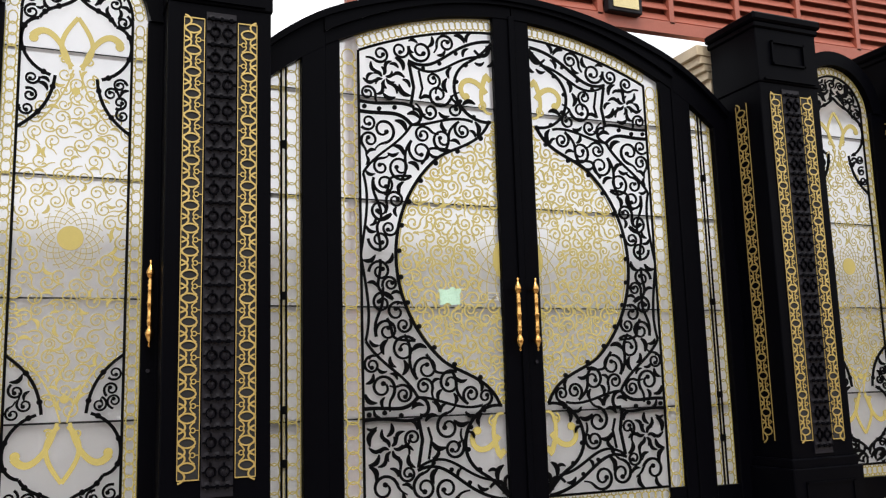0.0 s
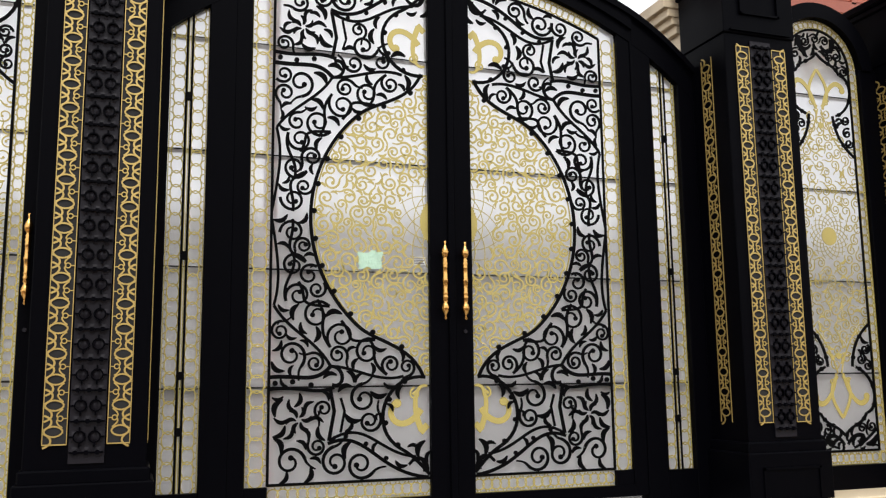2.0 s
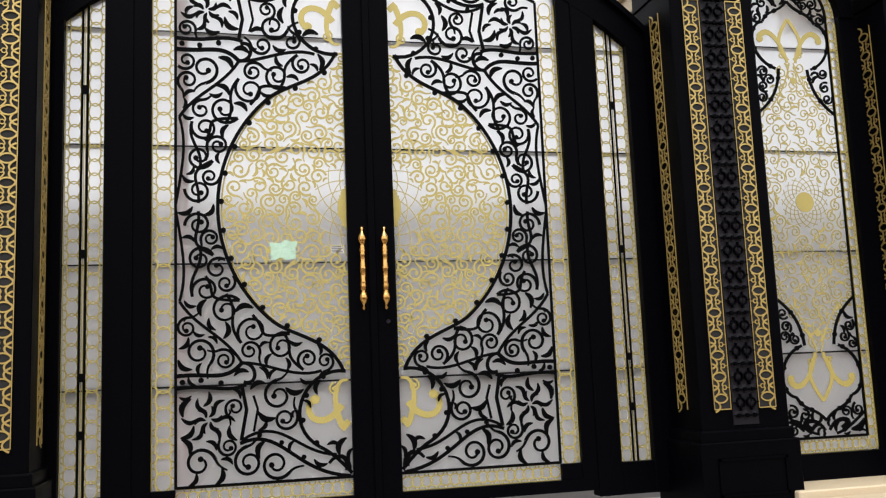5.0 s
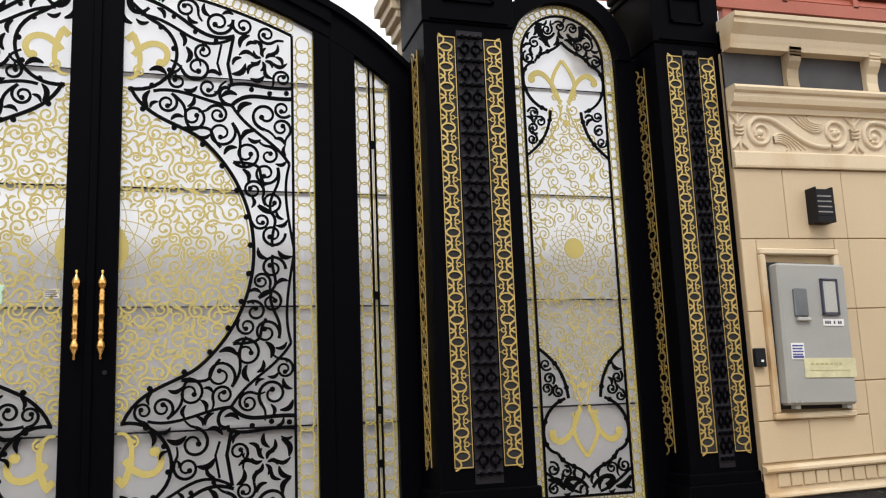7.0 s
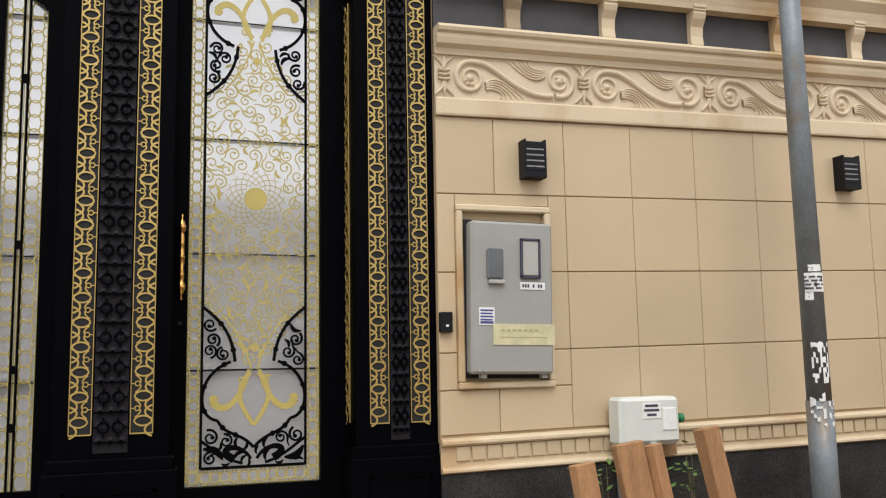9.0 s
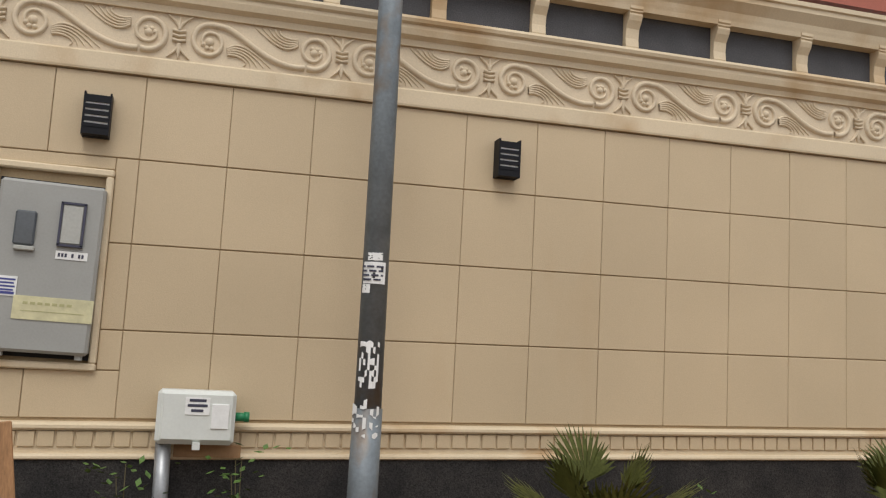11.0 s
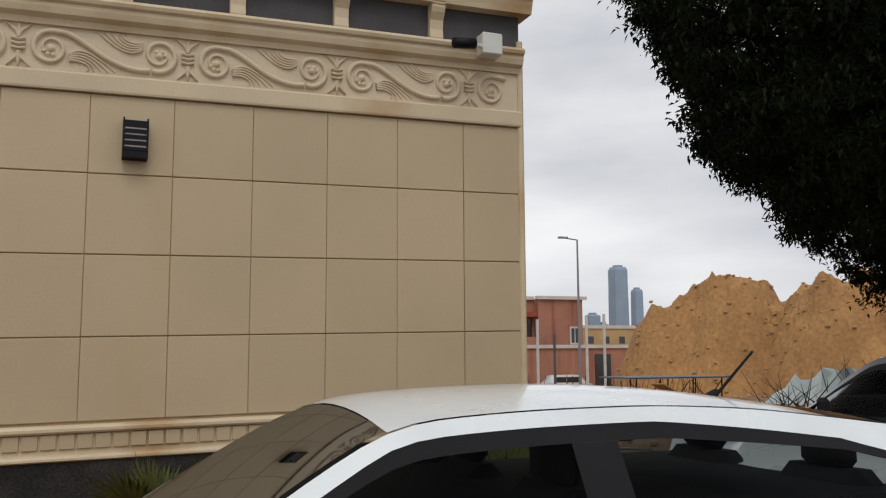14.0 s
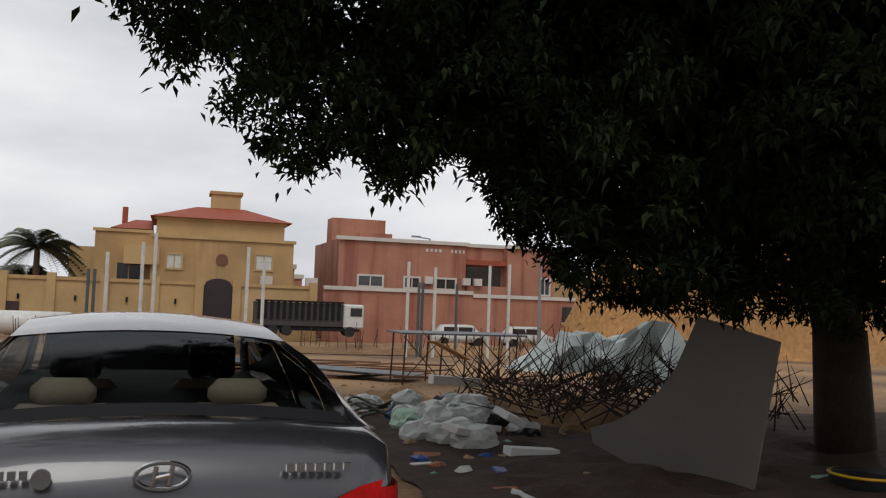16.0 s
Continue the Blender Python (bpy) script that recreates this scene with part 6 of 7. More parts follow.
# the underside of the crown, as two ways of walking up to it show it: drooping lobes and gaps
LOBE_X = (21.6, 22.2, 22.84, 23.3, 23.45, 23.8, 24.02, 24.12, 24.4, 24.75, 25.3, 25.84, 26.25, 26.62, 27.04, 27.72, 28.14, 29.5, 32, 38)
LOBE_Z = (6.2, 5.3, 4.35, 3.9, 3.72, 3.85, 4.05, 3.3, 2.95, 2.88, 3.15, 2.85, 3.2, 3.25, 2.5, 1.98, 1.78, 1.68, 1.55, 1.5)
FLANK_X = (21.3, 21.91, 22.54, 22.8, 23.29, 23.5, 23.75, 23.9, 24.41, 25, 25.51, 26.5, 38)
FLANK_Z = (6.5, 5.55, 4.75, 4.0, 3.5, 3.7, 3.7, 2.95, 2.85, 2.3, 1.8, 1.4, 1.3)


def clump_at(depth_lo, depth_hi, count, leaves, l0, l1, spread, ragged):
    made = 0
    while made < count:
        d = np.array([rnd.gauss(0, 1), rnd.gauss(0, 1), rnd.gauss(0, 1)])
        d /= np.linalg.norm(d)
        bulge = 0.95 + 0.2 * noise.noise(tuple(d * 2.6 + 5)) + 0.12 * noise.noise(tuple(d * 6.1))
        c = CEN + RAD * d * bulge * rnd.uniform(depth_lo, depth_hi)
        if c[1] < -4.3:
            continue
        far = (c[1] + 7) / 8.5
        lobe = float(np.interp(23.2 + (c[0] - 23.2) / far, LOBE_X, LOBE_Z))
        flank = float(np.interp(16.25 + (c[0] - 16.4) / far - 0.8 * max(0.0, far - 1), FLANK_X, FLANK_Z))
        low = 1.72 + (max(lobe, flank) + ragged + 0.1 * noise.noise((c[0] * 2.3, c[1] * 2.3, 3.0)) - 1.72) * far
        if c[2] < low:
            if c[0] < 23 or low > 7.5 or rnd.random() < 0.35:
                continue
            c[2] = low + rnd.random() ** 1.6 * 1.1
        made += 1
        size = spread * rnd.uniform(0.55, 1.15)
        for _ in range(leaves):
            o = np.array([rnd.gauss(0, size * 0.46), rnd.gauss(0, size * 0.5), rnd.gauss(0, size * 0.4)])
            a, e = rnd.uniform(0, math.tau), rnd.uniform(-1.2, 0.6)
            ln = rnd.uniform(l0, l1)
            dd = np.array([math.cos(a) * math.cos(e), math.sin(a) * math.cos(e), math.sin(e)]) * ln
            leaf_card(c + o, dd, np.array([-math.sin(a), math.cos(a), rnd.uniform(-0.5, 0.5)]) * ln * 0.21, ln * 0.15)


clump_at(0.7, 1.0, 4200, 64, 0.065, 0.12, 0.2, 0.1)
clump_at(0.62, 0.93, 1500, 50, 0.08, 0.13, 0.22, 0.12)
clump_at(0.25, 0.72, 2800, 34, 0.15, 0.26, 0.4, 0.6)
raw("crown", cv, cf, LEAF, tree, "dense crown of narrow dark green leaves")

on_plot_from = len(scene.collection.objects)

# ---- sand heap ----
mv, mf = [], []
mx_, my_ = np.arange(45, 86, 0.35), np.arange(26, 68, 0.35)


def heap(x, y):
    h = 0.0
    for px, py, ph, pr in ((58.3, 48.2, 8.2, 5.2), (54.6, 50.2, 6.6, 3.9), (56.2, 49.4, 7.0, 4.0), (62.6, 42.2, 8.1, 5.4), (60.6, 45.4, 7.0, 4.2), (70, 36, 8.4, 8), (66, 40, 7.8, 6), (62, 55, 6, 7)):
        r = math.hypot(x - px, y - py) / pr
        h = max(h, ph * min(1.0, max(0, 1.3 - r ** 1.6 * 0.85)))
    n1 = noise.fractal((x * 0.22, y * 0.22, 2), 0.8, 2.1, 5)
    rough = 0.6 * noise.noise((x * 0.6, y * 0.6, 6)) - 1.1 * abs(noise.noise((x * 0.4, y * 0.4, 19))) - 0.35 * abs(noise.noise((x * 1.1, y * 1.1, 9))) + 0.16 * noise.noise((x * 2.2, y * 2.2, 3))
    return h * (1 + 0.16 * n1) + (rough if h > 0.3 else 0) - 0.25


for y in my_:
    for x in mx_:
        mv.append((x, y, ground_z(x, y) + heap(x, y)))
n = len(mx_)
mf = [(j * n + i, j * n + i + 1, j * n + n + i + 1, j * n + n + i) for j in range(len(my_) - 1) for i in range(n - 1)]
tagged(raw("sand_mound", mv, mf, SAND, None, "", False), "tall heap of ochre excavated sand and rubble", "heap")
rock = mat("pale_rubble_stone", (0.46, 0.29, 0.13), 0.9, 0, 0.3, 3, 0.15, 20, 0.5, 20, rand=0.25)


def lump(bm, c, r, rnd_, flat=0.7):
    o = bmesh.ops.create_icosphere(bm, subdivisions=1, radius=r)
    q = Euler((rnd_.uniform(0, 6), rnd_.uniform(0, 6), rnd_.uniform(0, 6))).to_matrix()
    for v in o["verts"]:
        v.co = q @ (v.co * rnd_.uniform(0.75, 1.2))
        v.co.z *= flat
        v.co += Vector(c)


rnd = random.Random(31)
bm = bmesh.new()
for k in range(420):
    x, y = rnd.uniform(48, 66), rnd.uniform(38, 52)
    h = heap(x, y)
    lump(bm, (x, y, ground_z(x, y) + max(0, h)), rnd.uniform(0.04, 0.2), rnd)
tagged(part("rubble", bm, rock), "loose pale stones on and round the sand heap", "rubble", kind="stuff")

# ---- plot debris ----
rnd = random.Random(41)
OLDWOOD = mat("weathered_shuttering_timber", (0.15, 0.07, 0.036), 0.85, 0, 0.4, 3, 0.25, 25, 0.3, 40, rand=0.4)
SHEET = mat("grey_formwork_sheet", (0.16, 0.17, 0.19), 0.55, 0.2, 0.3, 2, 0.1, 30, rand=0.3)
BOARD = mat("pale_grey_board", (0.17, 0.155, 0.14), 0.7, 0, 0.15, 1.2, 0.05, 40, 0.1, 60)


def plank_at(x, y, z, L, w, t, yaw, pitch, material=OLDWOOD, name="timber_plank", label="weathered brown shuttering plank lying on soil", cat="plank", group="scattered planks"):
    m = Matrix.Translation((x, y, z)) @ Matrix.Rotation(radians(yaw), 4, "Z") @ Matrix.Rotation(radians(pitch), 4, "Y")
    bm = box(bmesh.new(), -L / 2, L / 2, -w / 2, w / 2, -t / 2, t / 2, 0.004, m)
    return tagged(part(name, bm, material), label, cat, group)


for k in range(44):
    x, y = rnd.uniform(20.3, 22.2), rnd.uniform(0.9, 7.5)
    x -= 0.12 * (y - 1)
    if x < 20.2:
        x = 20.2 + rnd.random() * 0.5
    L = rnd.choice((0.7, 1.1, 1.6, 2.2, 2.7)) * rnd.uniform(0.85, 1.15)
    p = rnd.choice((rnd.uniform(-4, 4), rnd.uniform(-6, 6), rnd.uniform(-15, 15)))
    plank_at(x, y, ground_z(x, y) + 0.08 + abs(math.sin(radians(p))) * L / 2 + rnd.random() * 0.16, L, rnd.choice((0.06, 0.09, 0.14)), rnd.choice((0.025, 0.05, 0.09)), rnd.choice((rnd.uniform(-65, -20), rnd.uniform(-90, 90))), p)
plank_at(20.75, 2.0, 0.62, 1.5, 0.12, 0.05, 35, -38)
plank_at(21.3, 1.6, 0.3, 2.3, 0.16, 0.07, -28, 4)
LEANRED = mat("rusty_red_bar", (0.22, 0.05, 0.035), 0.7, 0.1, 0.3, 6, 0.15, 40)
for k, (x, y, zt) in enumerate(((20.15, 0.9, 1.0), (20.25, 1.5, 0.85), (20.12, 0.5, 0.75), (20.4, 1.0, 0.6))):
    bm = rod(bmesh.new(), (x + 0.35, y - 0.1, 0.05), (x - 0.12, y + 0.15, zt), 0.032, None, 8)
    tagged(part("steel_bar", bm, LEANRED if k < 2 else OLDWOOD), "rusty red bar leaning in timber pile against wall", "bar", "leaning bars")
plank_at(20.9, 2.4, 0.42, 0.9, 0.1, 0.05, -40, 52)
for x, y, L, w, yaw, p in ((21.0, 5.5, 1.9, 1.0, 10, 4), (21.6, 7.2, 1.8, 0.9, -15, 3), (22.6, 14.5, 2.4, 1.6, 20, -16), (27.0, 17.0, 4.2, 1.6, -22, 3), (25.0, 18.0, 3.2, 1.4, 4, 4), (28.6, 16.0, 3.0, 1.2, -30, 2), (23.6, 4.6, 1.0, 0.6, 30, 5)):
    plank_at(x, y, ground_z(x, y) + 0.16 + abs(math.sin(radians(p))) * L / 2, L, w, 0.03, yaw, p, SHEET, "formwork_sheet", "grey formwork sheet thrown on the soil", "sheet", "formwork sheets")
for k in range(34):
    x, y = rnd.uniform(20.5, 33), rnd.uniform(11, 24)
    plank_at(x, y, ground_z(x, y) + 0.05 + rnd.random() * 0.14, rnd.uniform(1.5, 4.2), rnd.uniform(0.08, 0.2), 0.05, rnd.uniform(-35, 25), rnd.uniform(-3, 3))


for k in range(46):
    x, y = rnd.uniform(20.2, 25.5), rnd.uniform(8.5, 19)
    plank_at(x, y, ground_z(x, y) + 0.05 + rnd.random() * 0.22, rnd.uniform(1.2, 3.8), rnd.choice((0.08, 0.12, 0.2)), rnd.choice((0.03, 0.06)), rnd.gauss(-4, 16), rnd.uniform(-4, 4))


def crumple(name, label, cat, x0, x1, y0, y1, amp, base, material, seed, n=16, sc=2.2):
    v, f = [], []
    for j in range(n + 1):
        for i in range(n + 1):
            u, w = i / n, j / n
            x, y = x0 + (x1 - x0) * u, y0 + (y1 - y0) * w
            edge = min(1, 5 * min(u, 1 - u, w, 1 - w) + 0.1)
            h = base + amp * (0.5 + abs(noise.noise((x * sc, y * sc, seed))) * 1.5 + 0.6 * abs(noise.noise((x * sc * 2.7, y * sc * 2.7, seed + 3)))) * edge
            v.append((x + 0.15 * noise.noise((x * 3, y * 3, seed + 9)), y + 0.15 * noise.noise((x * 3, y * 3, seed + 5)), ground_z(x, y) + h))
    f = [(j * (n + 1) + i, j * (n + 1) + i + 1, (j + 1) * (n + 1) + i + 1, (j + 1) * (n + 1) + i) for j in range(n) for i in range(n)]
    return tagged(raw(name, v, f, material), label, cat)


def corrugated(x, y, z, w, L, yaw, tilt, material):
    """A ribbed roofing sheet with bent corners."""
    m = Matrix.Translation((x, y, z)) @ Matrix.Rotation(radians(yaw), 4, "Z") @ Matrix.Rotation(radians(tilt), 4, "Y")
    n, v = 40, []
    for i in range(n + 1):
        u = i / n
        h = 0.022 if i % 4 in (1, 2) else 0.0
        for j in range(5):
            sag = -0.12 * (u - 0.5) ** 2 + 0.05 * noise.noise((u * 3, j * 0.6, x))
            v.append(m @ Vector(((u - 0.5) * w, (j / 4 - 0.5) * L, h + sag)))
    f = [(i * 5 + j, i * 5 + j + 1, i * 5 + j + 6, i * 5 + j + 5) for i in range(n) for j in range(4)]
    tagged(raw("roofing_sheet", v, f, material), "pale grey ribbed roofing sheet lying on timber", "sheet metal", "roofing sheets")


ZINC = mat("pale_zinc_sheet", (0.36, 0.4, 0.4), 0.4, 0.5, 0.25, 3, 0.1, 30)
corrugated(20.8, 6.6, 0.5, 1.7, 0.9, 12, -4, ZINC)
corrugated(21.7, 7.4, 0.38, 1.6, 0.9, -18, 6, ZINC)
crumple("damp_soil", "dark damp soil dumped beside the wall", "soil", 20.1, 21.6, -0.3, 1.5, 0.3, -0.03, mat("dark_damp_soil", (0.045, 0.035, 0.028), 0.95, 0, 0.4, 5, 0.3, 30, 0.8, 25), 61, 18, 2.0)
plank_at(20.9, 2.6, 0.72, 0.6, 0.5, 0.05, 30, -20, WHITE, "polystyrene_sheet", "broken white polystyrene panel on timber", "polystyrene")
PVC = mat("red_plastic_pipe", (0.5, 0.05, 0.04), 0.45)
for mt, a, b, lab_ in ((PVC, (20.1, -0.5, 0.16), (21.2, -0.15, 0.14), "red plastic pipe lying on soil"), (PVC, (20.0, -0.35, 0.14), (20.7, -0.6, 0.14), "red plastic pipe lying on soil"), (GREEN, (21.2, 0.3, 0.14), (21.5, 0.55, 0.2), "green plastic pipe lying on soil"), (GREEN, (22.1, 0.9, 0.13), (22.4, 1.15, 0.13), "green plastic pipe lying on soil")):
    tagged(part("plastic_pipe", rod(bmesh.new(), a, b, 0.02, None, 8), mt), lab_, "pipe", "plastic pipes")
BLUE = mat("blue_tarpaulin", (0.02, 0.09, 0.36), 0.45, 0, 0.25, 2, 0.08, 20)
crumple("tarpaulin", "crumpled blue tarpaulin spread over timber", "tarpaulin", 20.6, 25.4, 20.5, 22.5, 0.3, 0.05, BLUE, 3, 20, 1.2)
BAG = mat("white_plastic_bag", (0.62, 0.64, 0.62), 0.45, 0, 0.2, 4, 0.06, 30)
TIN = mat("pale_green_sheet_metal", (0.5, 0.56, 0.53), 0.35, 0.4, 0.2, 3, 0.08, 20)


def sack(x, y, z, r, material, seed, label, name="rubbish_bag"):
    """A knotted, creased plastic bag."""
    bm = bmesh.new()
    bmesh.ops.create_icosphere(bm, subdivisions=3, radius=1)
    for v in bm.verts:
        d = v.co.normalized()
        k = 1 + 0.35 * noise.noise((d.x * 1.4, d.y * 1.4, d.z * 1.4 + seed)) - 0.32 * abs(noise.noise((d.x * 3.2, d.y * 3.2 + seed, d.z * 3.2))) + 0.1 * noise.noise((d.x * 8, d.y * 8, d.z * 8 + seed))
        v.co = Vector((d.x * k * 1.15, d.y * k, max(-0.35, d.z * k * 0.75))) * r + Vector((x, y, z))
    tagged(part(name, bm, material), label, "rubbish", "rubbish bags")


rnd2 = random.Random(91)
BLACKBAG = mat("black_plastic_bag", (0.012, 0.012, 0.013), 0.4)
for k in range(30):
    x, y = rnd2.gauss(27.25, 0.5), rnd2.gauss(4.5, 0.9)
    top_z = 0.5 * math.exp(-((x - 27.3) / 0.6) ** 2 - ((y - 4.8) / 1.2) ** 2)
    m_ = BAG if k % 5 < 3 else (BLACKBAG if k % 5 == 3 else rnd2.choice((BLUE, MINT, TIN)))
    sack(x, y, ground_z(x, y) + 0.06 + rnd2.random() * top_z, rnd2.uniform(0.14, 0.34), m_, k * 3.1, "crumpled white plastic sack in rubbish pile" if m_ is BAG else "crumpled coloured plastic bag in rubbish pile")
for k in range(9):
    x, y = rnd2.gauss(27.2, 0.5), rnd2.gauss(3.9, 0.9)
    m = Matrix.Translation((x, y, ground_z(x, y) + 0.1 + 0.25 * rnd2.random())) @ Euler((rnd2.uniform(-0.4, 0.4), rnd2.uniform(-0.4, 0.4), rnd2.uniform(0, 3))).to_matrix().to_4x4()
    tagged(part("carton", box(bmesh.new(), -0.2, 0.2, -0.12, 0.12, -0.03, 0.05, 0.008, m), WHITE), "flattened pale carton in rubbish pile", "carton", "rubbish cartons")
hose = bmesh.new()
for k in range(3):
    pts_ = [Vector((26.5 + 0.42 * math.cos(a) * (1 - 0.1 * k), 5.6 + 0.5 * math.sin(a), 0.25 + 0.06 * k + 0.06 * math.sin(3 * a + k))) for a in np.linspace(0, math.tau, 22)]
    for a, b in zip(pts_, pts_[1:]):
        rod(hose, a, b, 0.018, None, 6)
tagged(part("hose", hose, mat("grey_hose", (0.12, 0.14, 0.12), 0.5), None, "", True), "coiled dull grey hose on rubbish pile", "hose")
crumple("soil_mound", "dark mound of soil mixed with rubbish", "soil", 26.4, 31.5, 3.2, 9.5, 0.34, -0.12, SOIL, 22, 26, 1.1)
crumple("sheet_metal", "crumpled pale green sheet metal on rubbish heap", "sheet metal", 30.0, 33.6, 7.4, 9.6, 0.75, 0.55, TIN, 30, 11, 1.1)
crumple("sheet_metal", "crumpled pale green sheet metal on rubbish heap", "sheet metal", 31.4, 33.4, 7.0, 8.4, 0.5, 0.35, TIN, 37, 7, 0.8)
# red-brown soil sheet, its colour darkened to paint in the crown's shade
SHADED_SOIL = mat("red_brown_soil_with_shade", (0.05, 0.024, 0.013), 0.95, 0, 0.45, 4, 0.4, 30, 0.9, 22)
crumple("shaded_soil_sheet", "red-brown earth under tree with crown shade painted in", "leaf litter", 25.9, 37, -4.5, 6.5, 0.09, 0.015, SHADED_SOIL, 71, 44, 1.3)
# twigs
bm = bmesh.new()
for k in range(420):
    a, e = rnd.uniform(0, 6.28), rnd.uniform(0.1, 1.1)
    c = Vector((rnd.uniform(28.2, 32.5), rnd.uniform(3.6, 7.5), 0.2 + rnd.random() * 0.5))
    L = rnd.uniform(0.4, 1.3)
    rod(bm, c, c + Vector((math.cos(a) * math.cos(e), math.sin(a) * math.cos(e), math.sin(e))) * L, 0.014, 0.004, 4)
tagged(part("brushwood", bm, BARK), "tangle of dry cut branches and twigs", "brushwood", kind="stuff")
# litter
LIT = [BAG, WHITE, MINT, BLUE, mat("terracotta_shard", (0.4, 0.16, 0.08), 0.8), mat("cardboard", (0.4, 0.28, 0.16), 0.8), GREEN]
for k in range(110):
    near = k % 2
    x, y = (rnd.uniform(26.2, 30.5), rnd.uniform(0.2, 6.5)) if near else (rnd.uniform(20.4, 28), rnd.uniform(1, 11))
    s = rnd.uniform(0.05, 0.2)
    bm = bmesh.new()
    if k % 3:
        box(bm, -s, s, -s * 0.4, s * 0.4, -s * 0.18, s * 0.18, s * 0.04, Matrix.Rotation(rnd.uniform(0, 6.28), 4, "Z") @ Matrix.Rotation(rnd.uniform(-0.4, 0.4), 4, "X"))
    else:
        lump(bm, (0, 0, 0), s * 0.7, rnd, 0.6)
    bmesh.ops.translate(bm, verts=bm.verts, vec=(x, y, ground_z(x, y) + s * 0.25))
    tagged(part("litter", bm, rnd.choice(LIT)), "small piece of rubbish lying on the soil", "litter", "scattered litter")
bm = bmesh.new()
for k in range(320):
    x, y = rnd.uniform(20.5, 30), rnd.uniform(-0.5, 14)
    lump(bm, (x, y, ground_z(x, y)), rnd.uniform(0.02, 0.07), rnd)
tagged(part("pebbles", bm, SOIL), "clods and stones scattered on the soil", "stones", kind="stuff")
# polystyrene blocks
for x, y, L, yaw in ((28.2, 6.9, 0.9, 10), (27.1, 3.6, 0.55, -20), (27.6, 2.3, 0.6, 5)):
    plank_at(x, y, ground_z(x, y) + (0.5 if y > 6 else 0.07), L, 0.2, 0.14, yaw, 4, WHITE, "foam_block", "broken white polystyrene block on rubbish", "foam block", "foam blocks")
# board leaning under the tree
plot_board = len(scene.collection.objects)
bm = bmesh.new()
f0 = [bm.verts.new((28.61 - 0.284 * (y + 0.4), y, z)) for y, z in ((1.46, 0.3), (1.5, 0.46), (1.22, 0.55), (0.92, 0.7), (0.62, 0.93), (0.42, 1.18), (0.28, 1.46), (0.167, 1.7), (-0.25, 1.61), (-0.676, 1.51), (-0.42, 0.04), (0.5, 0.05))]
f1 = [bm.verts.new(v.co + Vector((0.03, 0.009, 0))) for v in f0]
bm.faces.new(f0)
bm.faces.new(f1[::-1])
for k in range(len(f0)):
    bm.faces.new((f0[k], f1[k], f1[(k + 1) % len(f0)], f0[(k + 1) % len(f0)]))
tagged(part("curved_board", bm, BOARD), "large pale grey board with curved cut edge standing on rubbish", "board")
bin_ = root("waste_drum", "black drum with yellow rim under the tree", "drum", (29.9, -0.45, -0.06))
part("shell", lathe(bmesh.new(), [(0.3, 0.0), (0.32, 0.3), (0.3, 0.34), (0.292, 0.366)], (29.9, -0.45, -0.06), 20), CABIN, bin_, "", True)
part("rim", lathe(bmesh.new(), [(0.32, 0.33), (0.335, 0.345), (0.32, 0.36), (0.3, 0.35)], (29.9, -0.45, -0.06), 20), YEL, bin_, "yellow rim", True)

plot_again = len(scene.collection.objects)

# steel table frame
RUST = mat("rusty_steel", (0.1, 0.045, 0.025), 0.8, 0.3, 0.4, 6, 0.2, 40)
fr_ = root("trestle_table", "rusty steel trestle frame with sheets on top", "trestle", (31.3, 14, -0.1))
z0 = ground_z(31.3, 14)
for x in (29.9, 30.8, 31.8, 32.7):
    for y in (13.4, 14.6):
        part("leg", rod(bmesh.new(), (x, y, z0), (x + 0.05, y, z0 + 1.2), 0.022, None, 6), RUST, fr_)
for x in (29.9, 30.8, 31.8):
    part("brace", rod(bmesh.new(), (x, 13.4, z0 + 0.1), (x + 0.95, 13.4, z0 + 1.15), 0.014, None, 5), RUST, fr_)
    part("brace", rod(bmesh.new(), (x + 0.95, 13.4, z0 + 0.1), (x, 13.4, z0 + 1.15), 0.014, None, 5), RUST, fr_)
boxed("top_sheet", (29.8, 32.9, 13.2, 14.8, z0 + 1.2, z0 + 1.24), SHEET, fr_, "grey sheet top", 0, None)
fr_.matrix_basis = Matrix.Translation((-0.9, 0, 0)) @ fr_.matrix_basis
plank_at(30.0, 13.0, z0 + 0.85, 1.0, 0.5, 0.03, 8, 25, mat("ochre_board", (0.45, 0.27, 0.1), 0.7), "ochre_board", "ochre board hanging from trestle", "board")

# posts and starter bars across the plot
WHITEPOST = mat("white_painted_post", (0.6, 0.6, 0.57), 0.6, 0, 0.2, 3, 0.08, 30)
for k, (x, h) in enumerate(((21.1, 3.9), (22.5, 4.4), (23.0, 4.8), (26.9, 4.4), (27.6, 3.9), (34.2, 4.1), (35.5, 3.9), (38.2, 4.1), (39.2, 4.2))):
    bm = rod(bmesh.new(), (x, 33, -0.5), (x, 33, h), 0.075, None, 8)
    tagged(part("steel_post", bm, WHITEPOST), "tall white painted steel post on the plot", "post", "white posts")
GREYPOST = mat("dark_grey_post", (0.08, 0.09, 0.1), 0.6)
for x in (20.3, 20.55, 35.0, 35.2, 36.9):
    bm = rod(bmesh.new(), (x, 34, -0.5), (x, 34, 3.2), 0.07, None, 8)
    tagged(part("steel_post", bm, GREYPOST), "tall dark grey steel post on the plot", "post", "dark posts")
bm = bmesh.new()
